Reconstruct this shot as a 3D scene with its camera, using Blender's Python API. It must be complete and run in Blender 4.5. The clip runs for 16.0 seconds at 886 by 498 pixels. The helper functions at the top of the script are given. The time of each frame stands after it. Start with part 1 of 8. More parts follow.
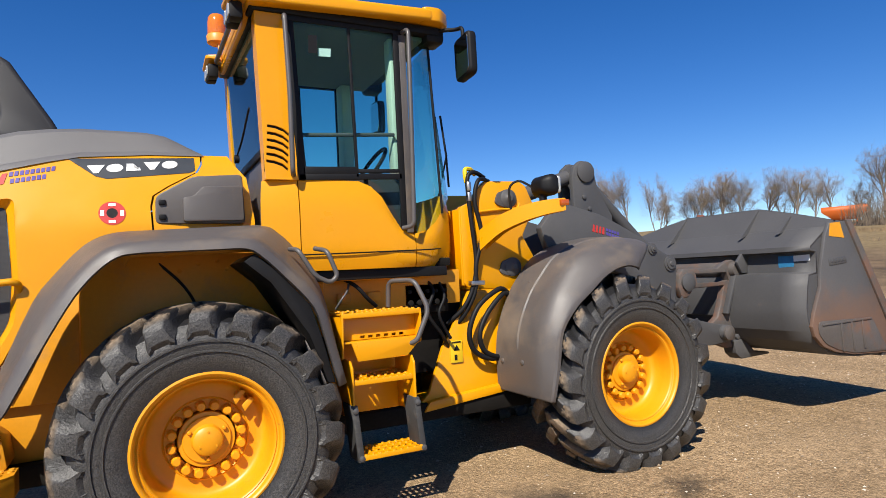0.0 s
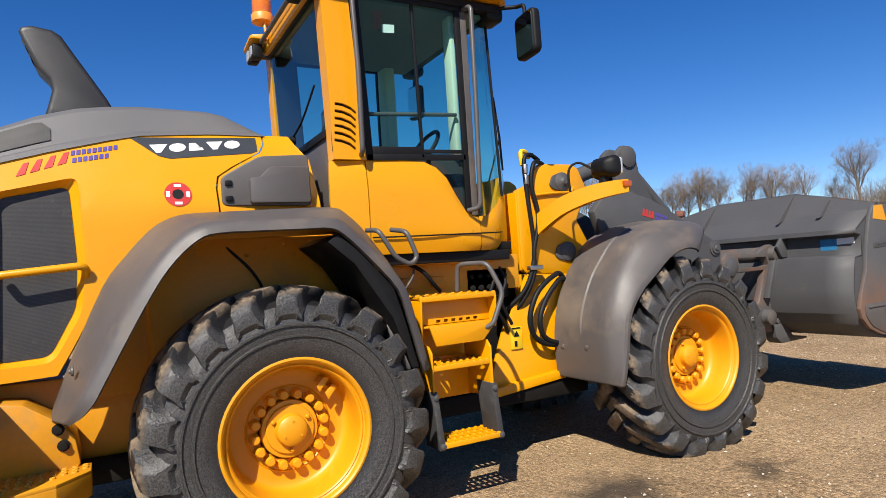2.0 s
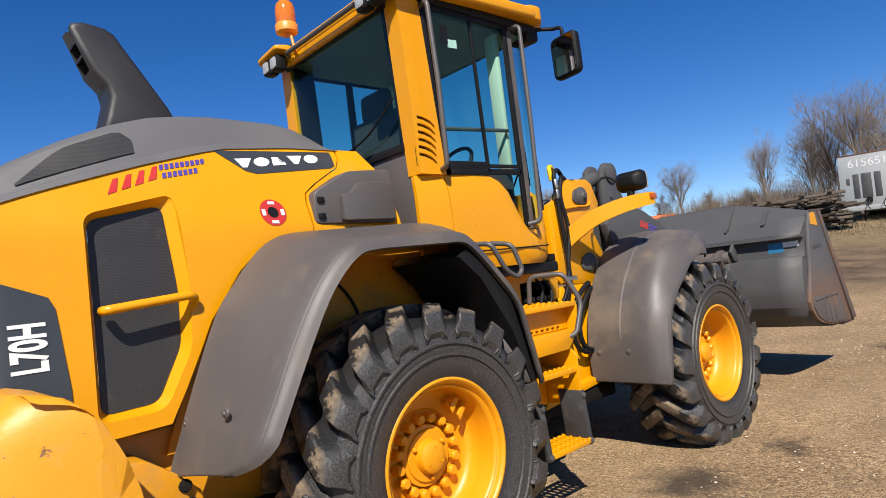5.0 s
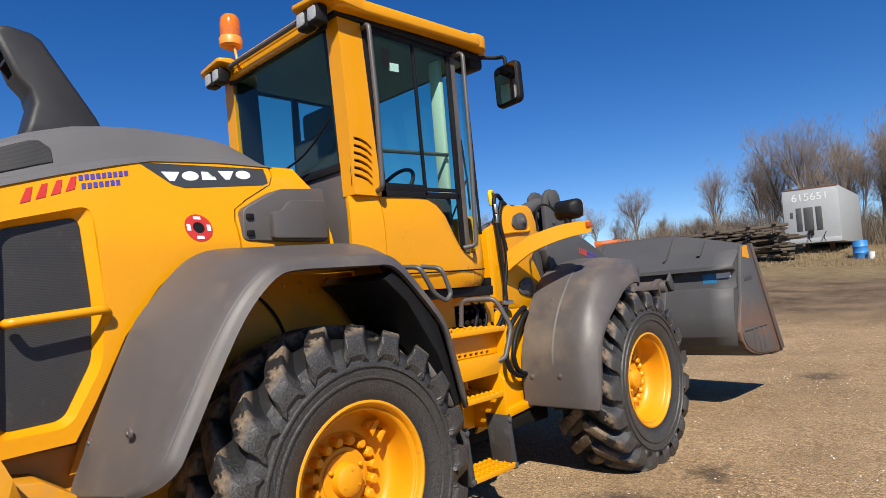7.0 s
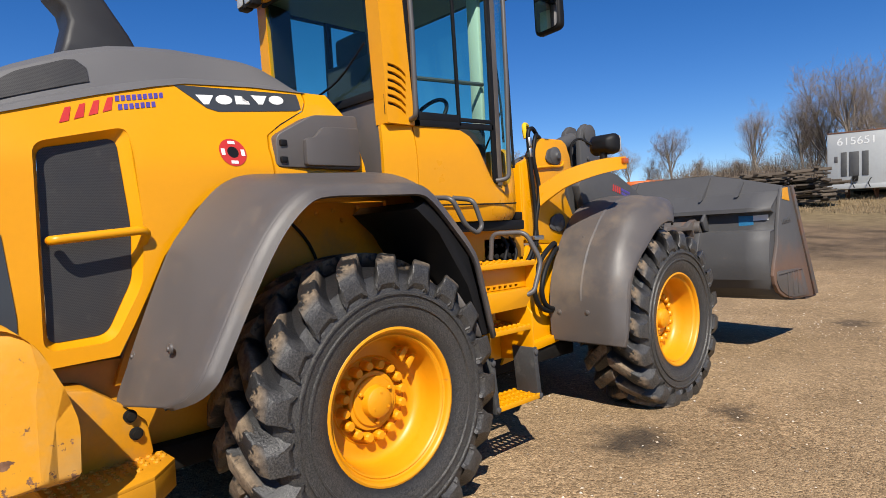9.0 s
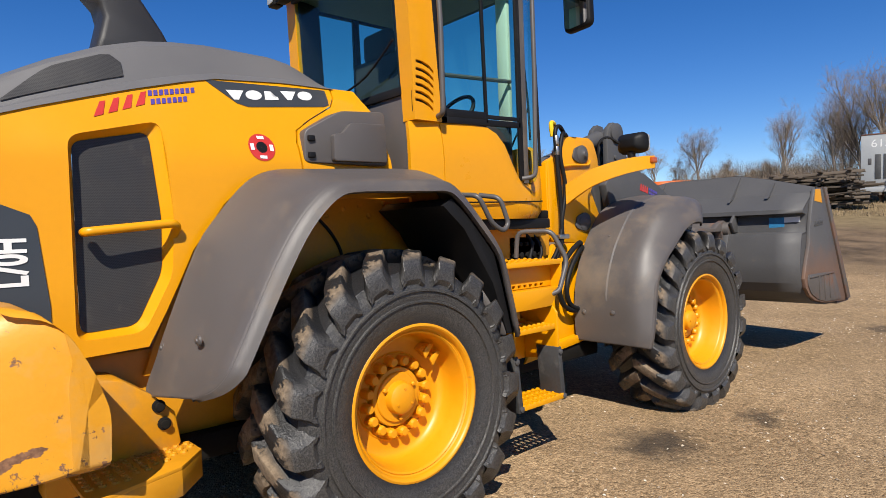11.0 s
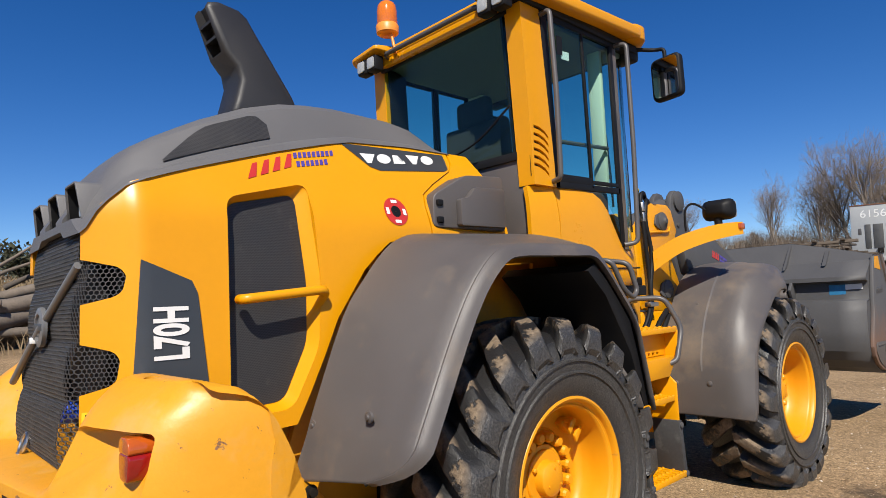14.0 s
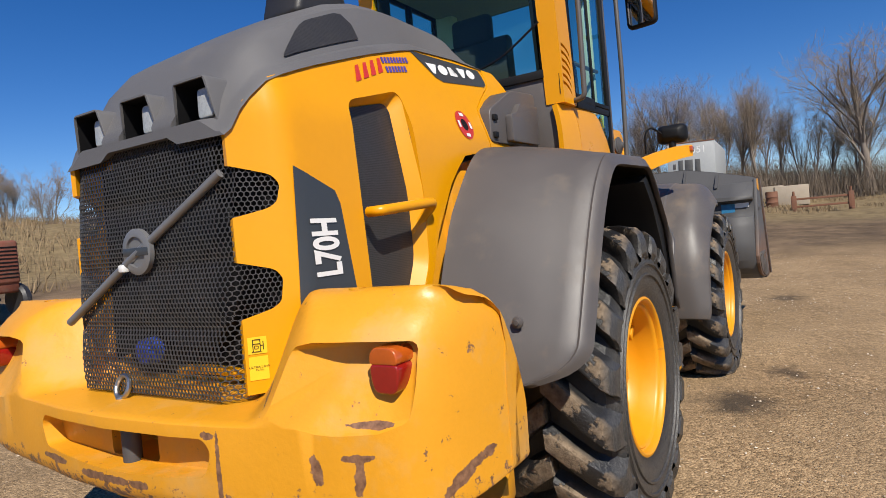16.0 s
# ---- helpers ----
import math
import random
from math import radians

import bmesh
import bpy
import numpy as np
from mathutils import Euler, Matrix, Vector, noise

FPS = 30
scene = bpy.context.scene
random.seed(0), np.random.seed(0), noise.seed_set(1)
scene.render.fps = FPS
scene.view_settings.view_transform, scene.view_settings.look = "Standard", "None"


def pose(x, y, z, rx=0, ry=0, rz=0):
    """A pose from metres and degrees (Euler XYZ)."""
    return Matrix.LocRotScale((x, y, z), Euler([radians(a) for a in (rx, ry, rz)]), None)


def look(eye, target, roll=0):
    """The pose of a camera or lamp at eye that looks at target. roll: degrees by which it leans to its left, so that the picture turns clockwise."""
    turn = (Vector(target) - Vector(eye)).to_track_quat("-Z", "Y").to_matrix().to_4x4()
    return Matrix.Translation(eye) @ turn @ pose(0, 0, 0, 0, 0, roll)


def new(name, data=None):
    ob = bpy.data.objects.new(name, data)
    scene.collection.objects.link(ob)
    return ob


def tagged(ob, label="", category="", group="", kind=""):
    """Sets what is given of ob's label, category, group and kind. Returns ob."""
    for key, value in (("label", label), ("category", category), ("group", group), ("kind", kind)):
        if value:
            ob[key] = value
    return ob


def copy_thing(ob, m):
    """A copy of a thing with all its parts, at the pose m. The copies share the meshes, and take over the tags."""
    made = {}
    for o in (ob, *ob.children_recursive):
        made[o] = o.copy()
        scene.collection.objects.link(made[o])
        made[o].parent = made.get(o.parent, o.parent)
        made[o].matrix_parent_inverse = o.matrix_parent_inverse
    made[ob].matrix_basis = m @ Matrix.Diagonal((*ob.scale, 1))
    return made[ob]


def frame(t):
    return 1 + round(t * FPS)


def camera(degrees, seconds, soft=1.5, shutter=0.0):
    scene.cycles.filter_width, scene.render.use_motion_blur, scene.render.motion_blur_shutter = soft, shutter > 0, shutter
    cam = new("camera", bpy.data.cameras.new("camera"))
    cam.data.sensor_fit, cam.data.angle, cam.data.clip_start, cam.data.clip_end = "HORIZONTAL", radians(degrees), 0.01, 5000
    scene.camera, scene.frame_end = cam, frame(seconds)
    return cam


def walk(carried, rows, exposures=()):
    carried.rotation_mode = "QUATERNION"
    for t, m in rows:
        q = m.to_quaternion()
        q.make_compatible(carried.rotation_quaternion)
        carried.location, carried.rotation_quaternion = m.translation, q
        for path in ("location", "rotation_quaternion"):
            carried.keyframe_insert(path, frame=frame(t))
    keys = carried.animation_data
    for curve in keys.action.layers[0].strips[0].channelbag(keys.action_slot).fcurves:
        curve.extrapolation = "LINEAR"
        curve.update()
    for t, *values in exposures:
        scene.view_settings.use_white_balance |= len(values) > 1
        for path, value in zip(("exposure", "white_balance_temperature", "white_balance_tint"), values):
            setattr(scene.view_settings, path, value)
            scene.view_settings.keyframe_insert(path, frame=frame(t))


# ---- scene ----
cam = camera(71.4, 16.0, soft=0.6)
PATH = [
    (0, (-0.326, -4.635, 1.497), (0.579, -2.853, 1.579), -2.9),
    (0.5, (-0.379, -4.487, 1.5), (0.618, -2.755, 1.603), -3.6),
    (1, (-0.548, -4.435, 1.475), (0.649, -2.836, 1.596), -5.0),
    (1.5, (-0.701, -4.402, 1.458), (0.423, -2.752, 1.575), -3.1),
    (2, (-0.802, -4.244, 1.429), (0.166, -2.495, 1.503), -3.6),
    (2.5, (-0.987, -4.045, 1.408), (-0.047, -2.281, 1.482), -2.9),
    (3, (-1.271, -3.918, 1.423), (-0.295, -2.173, 1.472), -3.6),
    (3.2, (-1.369, -3.873, 1.395), (-0.367, -2.142, 1.423), -5.0),
    (5.3, (-1.971, -3.375, 1.517), (-0.557, -1.969, 1.67), -5.2),
    (5.5, (-1.982, -3.385, 1.525), (-0.551, -2.001, 1.713), -4.0),
    (6, (-1.942, -3.424, 1.529), (-0.509, -2.046, 1.739), -3.7),
    (6.5, (-1.891, -3.475, 1.518), (-0.454, -2.1, 1.724), -5.3),
    (7, (-1.828, -3.534, 1.518), (-0.378, -2.164, 1.666), -4.7),
    (7.5, (-1.816, -3.535, 1.49), (-0.293, -2.24, 1.537), -4.9),
    (8, (-1.829, -3.568, 1.487), (-0.356, -2.215, 1.49), -4.1),
    (8.5, (-1.838, -3.53, 1.477), (-0.435, -2.106, 1.448), -3.2),
    (9, (-1.833, -3.51, 1.491), (-0.454, -2.063, 1.44), -3.0),
    (11.5, (-1.85, -3.474, 1.484), (-0.53, -1.973, 1.43), -2.2),
    (12, (-1.884, -3.428, 1.479), (-0.55, -1.94, 1.418), -2.9),
    (12.5, (-1.994, -3.377, 1.484), (-0.631, -1.915, 1.434), -3.0),
    (13, (-2.098, -3.296, 1.522), (-0.694, -1.882, 1.688), -1.6),
    (13.5, (-2.197, -3.123, 1.488), (-0.826, -1.687, 1.726), -1.6),
    (14, (-2.326, -2.866, 1.497), (-0.959, -1.417, 1.671), -2.5),
    (14.5, (-2.557, -2.684, 1.485), (-1.125, -1.288, 1.533), -5.3),
    (15, (-2.718, -2.492, 1.453), (-1.218, -1.168, 1.426), -4.2),
    (15.5, (-2.844, -2.234, 1.456), (-1.23, -1.054, 1.405), -6.8),
    (16, (-3.031, -1.959, 1.437), (-1.334, -0.902, 1.392), -5.0),
]
walk(cam, [(t, look(eye, target, roll)) for t, eye, target, roll in PATH], exposures=((0, 0.60, 6900, 10), (3, 0.60, 6900, 10), (6, 0.50, 6900, 10), (9, 0.47, 6900, 10), (12, 0.47, 6900, 10), (14, 0.41, 6900, 10), (16, 0.32, 6900, 10)))

# ---------------------------------------------------------------- light
SUN_SLOPE = (0.68, 0.75)          # metres a shadow runs in x and y for a metre of height
sun_el = math.atan(1 / math.hypot(*SUN_SLOPE))
world = bpy.data.worlds.new("world")
scene.world = world
world.use_nodes = True
wn = world.node_tree
sky = wn.nodes.new("ShaderNodeTexSky")
sky.sky_type = 'NISHITA'
sky.sun_disc = False
sky.sun_elevation = sun_el
sky.sun_rotation = math.atan2(-SUN_SLOPE[0], -SUN_SLOPE[1])
sky.altitude = 600
sky.air_density = 0.85
sky.dust_density = 0.0
sky.ozone_density = 4.0
wn.nodes["Background"].inputs[1].default_value = 0.09
deep = wn.nodes.new("ShaderNodeHueSaturation")      # the clear, dry spring sky is a deep blue
deep.inputs["Hue"].default_value = 0.5115
deep.inputs["Saturation"].default_value = 1.32
deep.inputs["Value"].default_value = 1.0
wn.links.new(sky.outputs[0], deep.inputs["Color"])
wn.links.new(deep.outputs[0], wn.nodes["Background"].inputs[0])
sun = new("sun", bpy.data.lights.new("sun", 'SUN'))
sun.data.energy = 5.0
sun.data.angle = radians(0.5)
sun.data.color = (1.0, 0.97, 0.91)
sun.matrix_world = look((0, 0, 0), (SUN_SLOPE[0], SUN_SLOPE[1], -1))


# ---------------------------------------------------------------- materials
class Mat:
    """A procedural surface: base colour, two scales of variation, relief and wear."""

    def __init__(self, name, rgb, rough=0.5, metal=0.0, vary=0.12, scale=3.0, grain=60.0, bump=0.0, bump_scale=None,
                 dirt=None, dirt_amount=0.0, dirt_scale=4.0, spec=0.5, coat=0.0, random_tint=0.0, dirt_edge=0.12):
        m = bpy.data.materials.new(name)
        m.use_nodes = True
        self.m, self.t = m, m.node_tree
        b = self.t.nodes["Principled BSDF"]
        self.b = b
        co = self.node("ShaderNodeTexCoord").outputs["Object"]
        self.co = co
        n1 = self.noise(scale, 6.0, 0.6)
        n2 = self.noise(grain, 3.0, 0.6)
        both = self.mix_value(n1, n2, 0.35)
        dark = tuple(c * (1 - vary) for c in rgb) + (1,)
        light = tuple(min(1, c * (1 + vary)) for c in rgb) + (1,)
        col = self.ramp(both, [(0.3, dark), (0.7, light)])
        if random_tint:
            info = self.node("ShaderNodeObjectInfo")
            col = self.tint(col, info.outputs["Random"], random_tint)
        rgh = self.ramp(n1, [(0.3, (max(0, rough - 0.08),) * 3 + (1,)), (0.7, (min(1, rough + 0.08),) * 3 + (1,))])
        if dirt:
            n3 = self.noise(dirt_scale, 8.0, 0.68, offset=3.7)
            cut_at = 0.72 - 0.5 * dirt_amount
            mask = self.ramp(n3, [(cut_at, (0, 0, 0, 1)), (cut_at + dirt_edge, (1, 1, 1, 1))])
            self.mask = mask
            col = self.mix(mask, col, dirt + (1,))
            rgh = self.mix(mask, rgh, (0.9, 0.9, 0.9, 1))
        self.col = col
        self.t.links.new(col, b.inputs["Base Color"])
        self.t.links.new(rgh, b.inputs["Roughness"])
        b.inputs["Metallic"].default_value = metal
        b.inputs["Specular IOR Level"].default_value = spec
        if coat:
            b.inputs["Coat Weight"].default_value = coat
            b.inputs["Coat Roughness"].default_value = 0.12
        if bump:
            h = self.noise(bump_scale or grain, 4.0, 0.6)
            self.relief(h, bump)

    def node(self, kind):
        return self.t.nodes.new(kind)

    def noise(self, scale, detail, rough, offset=0.0):
        n = self.node("ShaderNodeTexNoise")
        n.inputs["Scale"].default_value = scale
        n.inputs["Detail"].default_value = detail
        n.inputs["Roughness"].default_value = rough
        if offset:
            mp = self.node("ShaderNodeMapping")
            mp.inputs["Location"].default_value = (offset, offset * 2, -offset)
            self.t.links.new(self.co, mp.inputs[0])
            self.t.links.new(mp.outputs[0], n.inputs["Vector"])
        else:
            self.t.links.new(self.co, n.inputs["Vector"])
        return n.outputs["Fac"]

    def ramp(self, value, stops):
        r = self.node("ShaderNodeValToRGB")
        for i, (p, c) in enumerate(stops):
            e = r.color_ramp.elements[i] if i < 2 else r.color_ramp.elements.new(p)
            e.position, e.color = p, c
        self.t.links.new(value, r.inputs[0])
        return r.outputs[0]

    def mix(self, fac, a, b):
        n = self.node("ShaderNodeMix")
        n.data_type = 'RGBA'
        for value, slot in ((fac, n.inputs[0]), (a, n.inputs[6]), (b, n.inputs[7])):
            if isinstance(value, (tuple, float)):
                slot.default_value = value
            else:
                self.t.links.new(value, slot)
        return n.outputs[2]

    def mix_value(self, a, b, fac):
        n = self.node("ShaderNodeMix")
        n.inputs[0].default_value = fac
        self.t.links.new(a, n.inputs[2])
        self.t.links.new(b, n.inputs[3])
        return n.outputs[0]

    def tint(self, col, value, amount):
        n = self.node("ShaderNodeHueSaturation")
        mr = self.node("ShaderNodeMapRange")
        mr.inputs[3].default_value, mr.inputs[4].default_value = 1 - amount, 1 + amount
        self.t.links.new(value, mr.inputs[0])
        self.t.links.new(mr.outputs[0], n.inputs["Value"])
        self.t.links.new(col, n.inputs["Color"])
        return n.outputs[0]

    def relief(self, height, distance):
        bp = self.node("ShaderNodeBump")
        bp.inputs["Distance"].default_value = distance
        self.t.links.new(height, bp.inputs["Height"])
        self.t.links.new(bp.outputs[0], self.b.inputs["Normal"])
        return bp


def cast_paint():
    """Thick yellow paint on cast iron, chipped to rusty primer along the bottom edge and where it was struck."""
    g = Mat("yellow_cast_paint", (0.6308, 0.2736, 0.0134), rough=0.46, vary=0.06, scale=2.0, grain=80, bump=0.0012, bump_scale=26,
            dirt=(0.4864, 0.2888, 0.0988), dirt_amount=0.42, dirt_scale=2.5, dirt_edge=0.3)
    t = g.t
    sep = g.node("ShaderNodeSeparateXYZ")
    t.links.new(g.co, sep.inputs[0])
    ragged = g.noise(21, 9, 0.74, 5.0)
    low = g.node("ShaderNodeMapRange")
    low.inputs[1].default_value, low.inputs[2].default_value = 0.80, 0.70
    low.inputs[3].default_value, low.inputs[4].default_value = 0.0, 0.19
    t.links.new(sep.outputs[2], low.inputs[0])
    ad = g.node("ShaderNodeMath")
    t.links.new(ragged, ad.inputs[0])
    t.links.new(low.outputs[0], ad.inputs[1])
    chips = g.ramp(ad.outputs[0], [(0.645, (0, 0, 0, 1)), (0.658, (1, 1, 1, 1))])
    # single scrapes: centre y and z, half sizes, slant
    bend = g.noise(9, 6, 0.7, 1.5)
    for cy, cz, hy, hz, sl in ((-0.80, 0.82, 0.020, 0.075, -0.15), (-0.90, 0.885, 0.05, 0.010, 0.0), (-0.905, 0.83, 0.014, 0.055, 0.1), (-0.49, 0.83, 0.008, 0.10, 0.0), (-0.62, 1.03, 0.014, 0.04, -0.3),
                               (-0.93, 0.965, 0.07, 0.008, 0.0), (-1.105, 0.80, 0.012, 0.05, 0.55), (-1.055, 0.90, 0.010, 0.035, 0.0), (-0.45, 0.935, 0.03, 0.012, 0.0), (0.35, 0.78, 0.12, 0.012, 0.0), (0.0, 0.765, 0.2, 0.014, 0.0)):
        acc = []
        for src, c, h in ((1, cy, hy), (2, cz, hz)):
            m = g.node("ShaderNodeMath")
            m.operation = 'MULTIPLY_ADD'
            m.inputs[1].default_value, m.inputs[2].default_value = 1 / h, -c / h
            if src == 1:
                k = g.node("ShaderNodeMath")
                k.operation = 'MULTIPLY_ADD'
                k.inputs[1].default_value = sl
                t.links.new(sep.outputs[2], k.inputs[0])
                t.links.new(sep.outputs[1], k.inputs[2])
                m.inputs[2].default_value = -(c + sl * cz) / h
                t.links.new(k.outputs[0], m.inputs[0])
            else:
                t.links.new(sep.outputs[2], m.inputs[0])
            q = g.node("ShaderNodeMath")
            q.operation = 'POWER'
            q.inputs[1].default_value = 2
            ab = g.node("ShaderNodeMath")
            ab.operation = 'ABSOLUTE'
            t.links.new(m.outputs[0], ab.inputs[0])
            t.links.new(ab.outputs[0], q.inputs[0])
            acc.append(q.outputs[0])
        sm = g.node("ShaderNodeMath")
        t.links.new(acc[0], sm.inputs[0])
        t.links.new(acc[1], sm.inputs[1])
        nz = g.node("ShaderNodeMath")
        nz.operation = 'MULTIPLY_ADD'
        nz.inputs[1].default_value = 7.0
        t.links.new(bend, nz.inputs[0])
        t.links.new(sm.outputs[0], nz.inputs[2])
        lim = g.node("ShaderNodeMath")
        lim.operation = 'LESS_THAN'
        lim.inputs[1].default_value = 4.3
        t.links.new(nz.outputs[0], lim.inputs[0])
        mx = g.node("ShaderNodeMath")
        mx.operation = 'MAXIMUM'
        t.links.new(chips, mx.inputs[0])
        t.links.new(lim.outputs[0], mx.inputs[1])
        chips = mx.outputs[0]
    rust = g.ramp(g.noise(40, 6, 0.7, 3.0), [(0.35, (0.10, 0.045, 0.025, 1)), (0.65, (0.26, 0.13, 0.07, 1))])
    t.links.new(g.mix(chips, g.col, rust), g.b.inputs["Base Color"])
    return g.m


YELLOW = Mat("yellow_paint", (0.6536, 0.2736, 0.003), rough=0.33, vary=0.035, scale=1.5, grain=30, spec=0.45,
             dirt=(0.4712, 0.2508, 0.0532), dirt_amount=0.10, dirt_scale=2.2, dirt_edge=0.35).m
YELLOW_CAST = cast_paint()
YELLOW_DUSTY = Mat("yellow_frame_paint", (0.5928, 0.2481, 0.0073), rough=0.5, vary=0.08, scale=2.5, grain=40,
                   dirt=(0.304, 0.19, 0.076), dirt_amount=0.32, dirt_scale=3.0, dirt_edge=0.3).m
RIM_YELLOW = Mat("rim_yellow_paint", (0.6536, 0.2627, 0.0049), rough=0.42, vary=0.05, scale=5, grain=50,
                 dirt=(0.228, 0.114, 0.038), dirt_amount=0.10, dirt_scale=7, dirt_edge=0.1).m
GREY = Mat("grey_plastic", (0.0792, 0.0702, 0.0675), rough=0.48, vary=0.10, scale=2.0, grain=300, bump=0.0006, bump_scale=500,
           dirt=(0.18, 0.135, 0.0945), dirt_amount=0.46, dirt_scale=1.8, dirt_edge=0.3).m
HOOD_GREY = Mat("hood_grey_plastic", (0.1035, 0.1008, 0.1035), rough=0.55, vary=0.07, scale=2.0, grain=400, bump=0.0005, bump_scale=600,
                dirt=(0.153, 0.135, 0.117), dirt_amount=0.2, dirt_scale=2.0, dirt_edge=0.4).m
STACK_GREY = Mat("stack_plastic", (0.021, 0.020, 0.021), rough=0.5, vary=0.1, scale=3, grain=300, bump=0.0004, bump_scale=500).m
STEEL = Mat("dark_grey_steel_paint", (0.060, 0.059, 0.061), rough=0.62, vary=0.10, scale=2.2, grain=45, bump=0.0008, bump_scale=18,
            dirt=(0.16, 0.115, 0.08), dirt_amount=0.16, dirt_scale=3.0, dirt_edge=0.25).m
WORN = Mat("worn_bucket_steel", (0.085, 0.074, 0.068), rough=0.62, metal=0.1, vary=0.2, scale=3, grain=40, bump=0.002, bump_scale=20,
           dirt=(0.17, 0.072, 0.038), dirt_amount=0.46, dirt_scale=3.2, dirt_edge=0.25).m
BLACK = Mat("black_rubber_trim_and_shade", (0.008, 0.008, 0.009), rough=0.55, vary=0.2, scale=6, grain=90, spec=0.2).m
DARK = Mat("dark_machinery_and_shade", (0.010, 0.009, 0.008), rough=0.8, vary=0.4, scale=6, grain=40, spec=0.15).m
RAIL = Mat("grey_handrail", (0.075, 0.07, 0.07), rough=0.45, vary=0.08, scale=6, grain=120).m
RUBBER = Mat("tyre_rubber", (0.017, 0.017, 0.019), rough=0.5, vary=0.25, scale=5, grain=60, bump=0.002, bump_scale=45,
             dirt=(0.10, 0.088, 0.075), dirt_amount=0.30, dirt_scale=5, dirt_edge=0.2).m
CHROME = Mat("bare_steel", (0.5, 0.48, 0.45), rough=0.35, metal=1.0, vary=0.15, scale=9, grain=80).m
STRIPE = Mat("dark_decal", (0.035, 0.04, 0.047), rough=0.35, vary=0.05, scale=4, grain=60).m
WHITE = Mat("white_decal", (0.663, 0.663, 0.6545), rough=0.4, vary=0.03, scale=6, grain=60).m
RED = Mat("red_decal", (0.4675, 0.0298, 0.0255), rough=0.4, vary=0.06, scale=6, grain=60).m
BLUE = Mat("blue_decal", (0.07, 0.05, 0.26), rough=0.4, vary=0.06, scale=6, grain=60).m
LABEL = Mat("label_yellow", (0.7225, 0.4675, 0.017), rough=0.4, vary=0.04, scale=8, grain=60).m


# ---------------------------------------------------------------- mesh helpers
def part(name, bm, material, parent=None, label="", smooth=40, subdivide=0, thick=0.0, rim=0.0):
    """One mesh object from a bmesh, under its thing."""
    me = bpy.data.meshes.new(name)
    bmesh.ops.recalc_face_normals(bm, faces=bm.faces[:])
    bm.to_mesh(me)
    bm.free()
    mats = material if isinstance(material, (list, tuple)) else [material]
    for mt in mats:
        me.materials.append(mt)
    me.polygons.foreach_set("use_smooth", [True] * len(me.polygons))
    me.set_sharp_from_angle(angle=radians(smooth))
    ob = new(name, me)
    if thick:
        md = ob.modifiers.new("thickness", 'SOLIDIFY')
        md.thickness, md.offset = thick, -1
    if rim:
        md = ob.modifiers.new("edge", 'BEVEL')
        md.width, md.segments, md.limit_method, md.angle_limit = rim, 2, 'ANGLE', radians(40)
    if subdivide:
        md = ob.modifiers.new("smooth", 'SUBSURF')
        md.levels = md.render_levels = subdivide
    if parent:
        ob.parent = parent
    if label:
        ob["label"] = label
    return ob


def thing(name, label, category, at=(0, 0, 0), group="", kind=""):
    ob = new(name)
    ob.empty_display_size = 0.2
    ob.location = at
    return tagged(ob, label, category, group, kind)


def bevelled(bm, width, segments=2, angle=25):
    if width > 0:
        edges = [e for e in bm.edges if len(e.link_faces) == 2 and e.calc_face_angle(0) > radians(angle)]
        bmesh.ops.bevel(bm, geom=edges, offset=width, segments=segments, profile=0.5, affect='EDGES', clamp_overlap=True)
    return bm


def box(x0, x1, y0, y1, z0, z1, bevel=0.006, segments=2, bm=None):
    b = bmesh.new()
    bmesh.ops.create_cube(b, size=1)
    for v in b.verts:
        v.co = Vector((x0 + (v.co.x + 0.5) * (x1 - x0), y0 + (v.co.y + 0.5) * (y1 - y0), z0 + (v.co.z + 0.5) * (z1 - z0)))
    bevelled(b, bevel, segments)
    return joined(bm, b)


def joined(bm, b, m=None):
    """Adds bmesh b to bm (or returns b)."""
    if m is not None:
        bmesh.ops.transform(b, matrix=m, verts=b.verts)
    if bm is None:
        return b
    me = bpy.data.meshes.new("tmp")
    b.to_mesh(me)
    b.free()
    bm.from_mesh(me)
    bpy.data.meshes.remove(me)
    return bm


def prism(profile, axis, a, b_, bevel=0.0, segments=2, bm=None, angle=25):
    """A polygon in the plane across an axis, extruded from a to b. xz for 'y', yz for 'x', xy for 'z'."""
    b = bmesh.new()

    def put(p, q, s):
        return {'y': (p, s, q), 'x': (s, p, q), 'z': (p, q, s)}[axis]
    lo = [b.verts.new(put(p, q, a)) for p, q in profile]
    hi = [b.verts.new(put(p, q, b_)) for p, q in profile]
    b.faces.new(lo)
    b.faces.new(hi[::-1])
    n = len(profile)
    for i in range(n):
        b.faces.new((lo[i], hi[i], hi[(i + 1) % n], lo[(i + 1) % n]))
    bmesh.ops.recalc_face_normals(b, faces=b.faces[:])
    bevelled(b, bevel, segments, angle)
    return joined(bm, b)


def rounded(profile, r, n=4):
    """A closed polygon with its corners rounded."""
    out = []
    k = len(profile)
    for i in range(k):
        p, a, c = Vector(profile[i]), Vector(profile[i - 1]), Vector(profile[(i + 1) % k])
        ra = min(r, (a - p).length * 0.45, (c - p).length * 0.45)
        s, e = p + (a - p).normalized() * ra, p + (c - p).normalized() * ra
        for j in range(n + 1):
            t = j / n
            q = s * (1 - t) ** 2 + p * 2 * t * (1 - t) + e * t ** 2
            out.append((q.x, q.y))
    return out


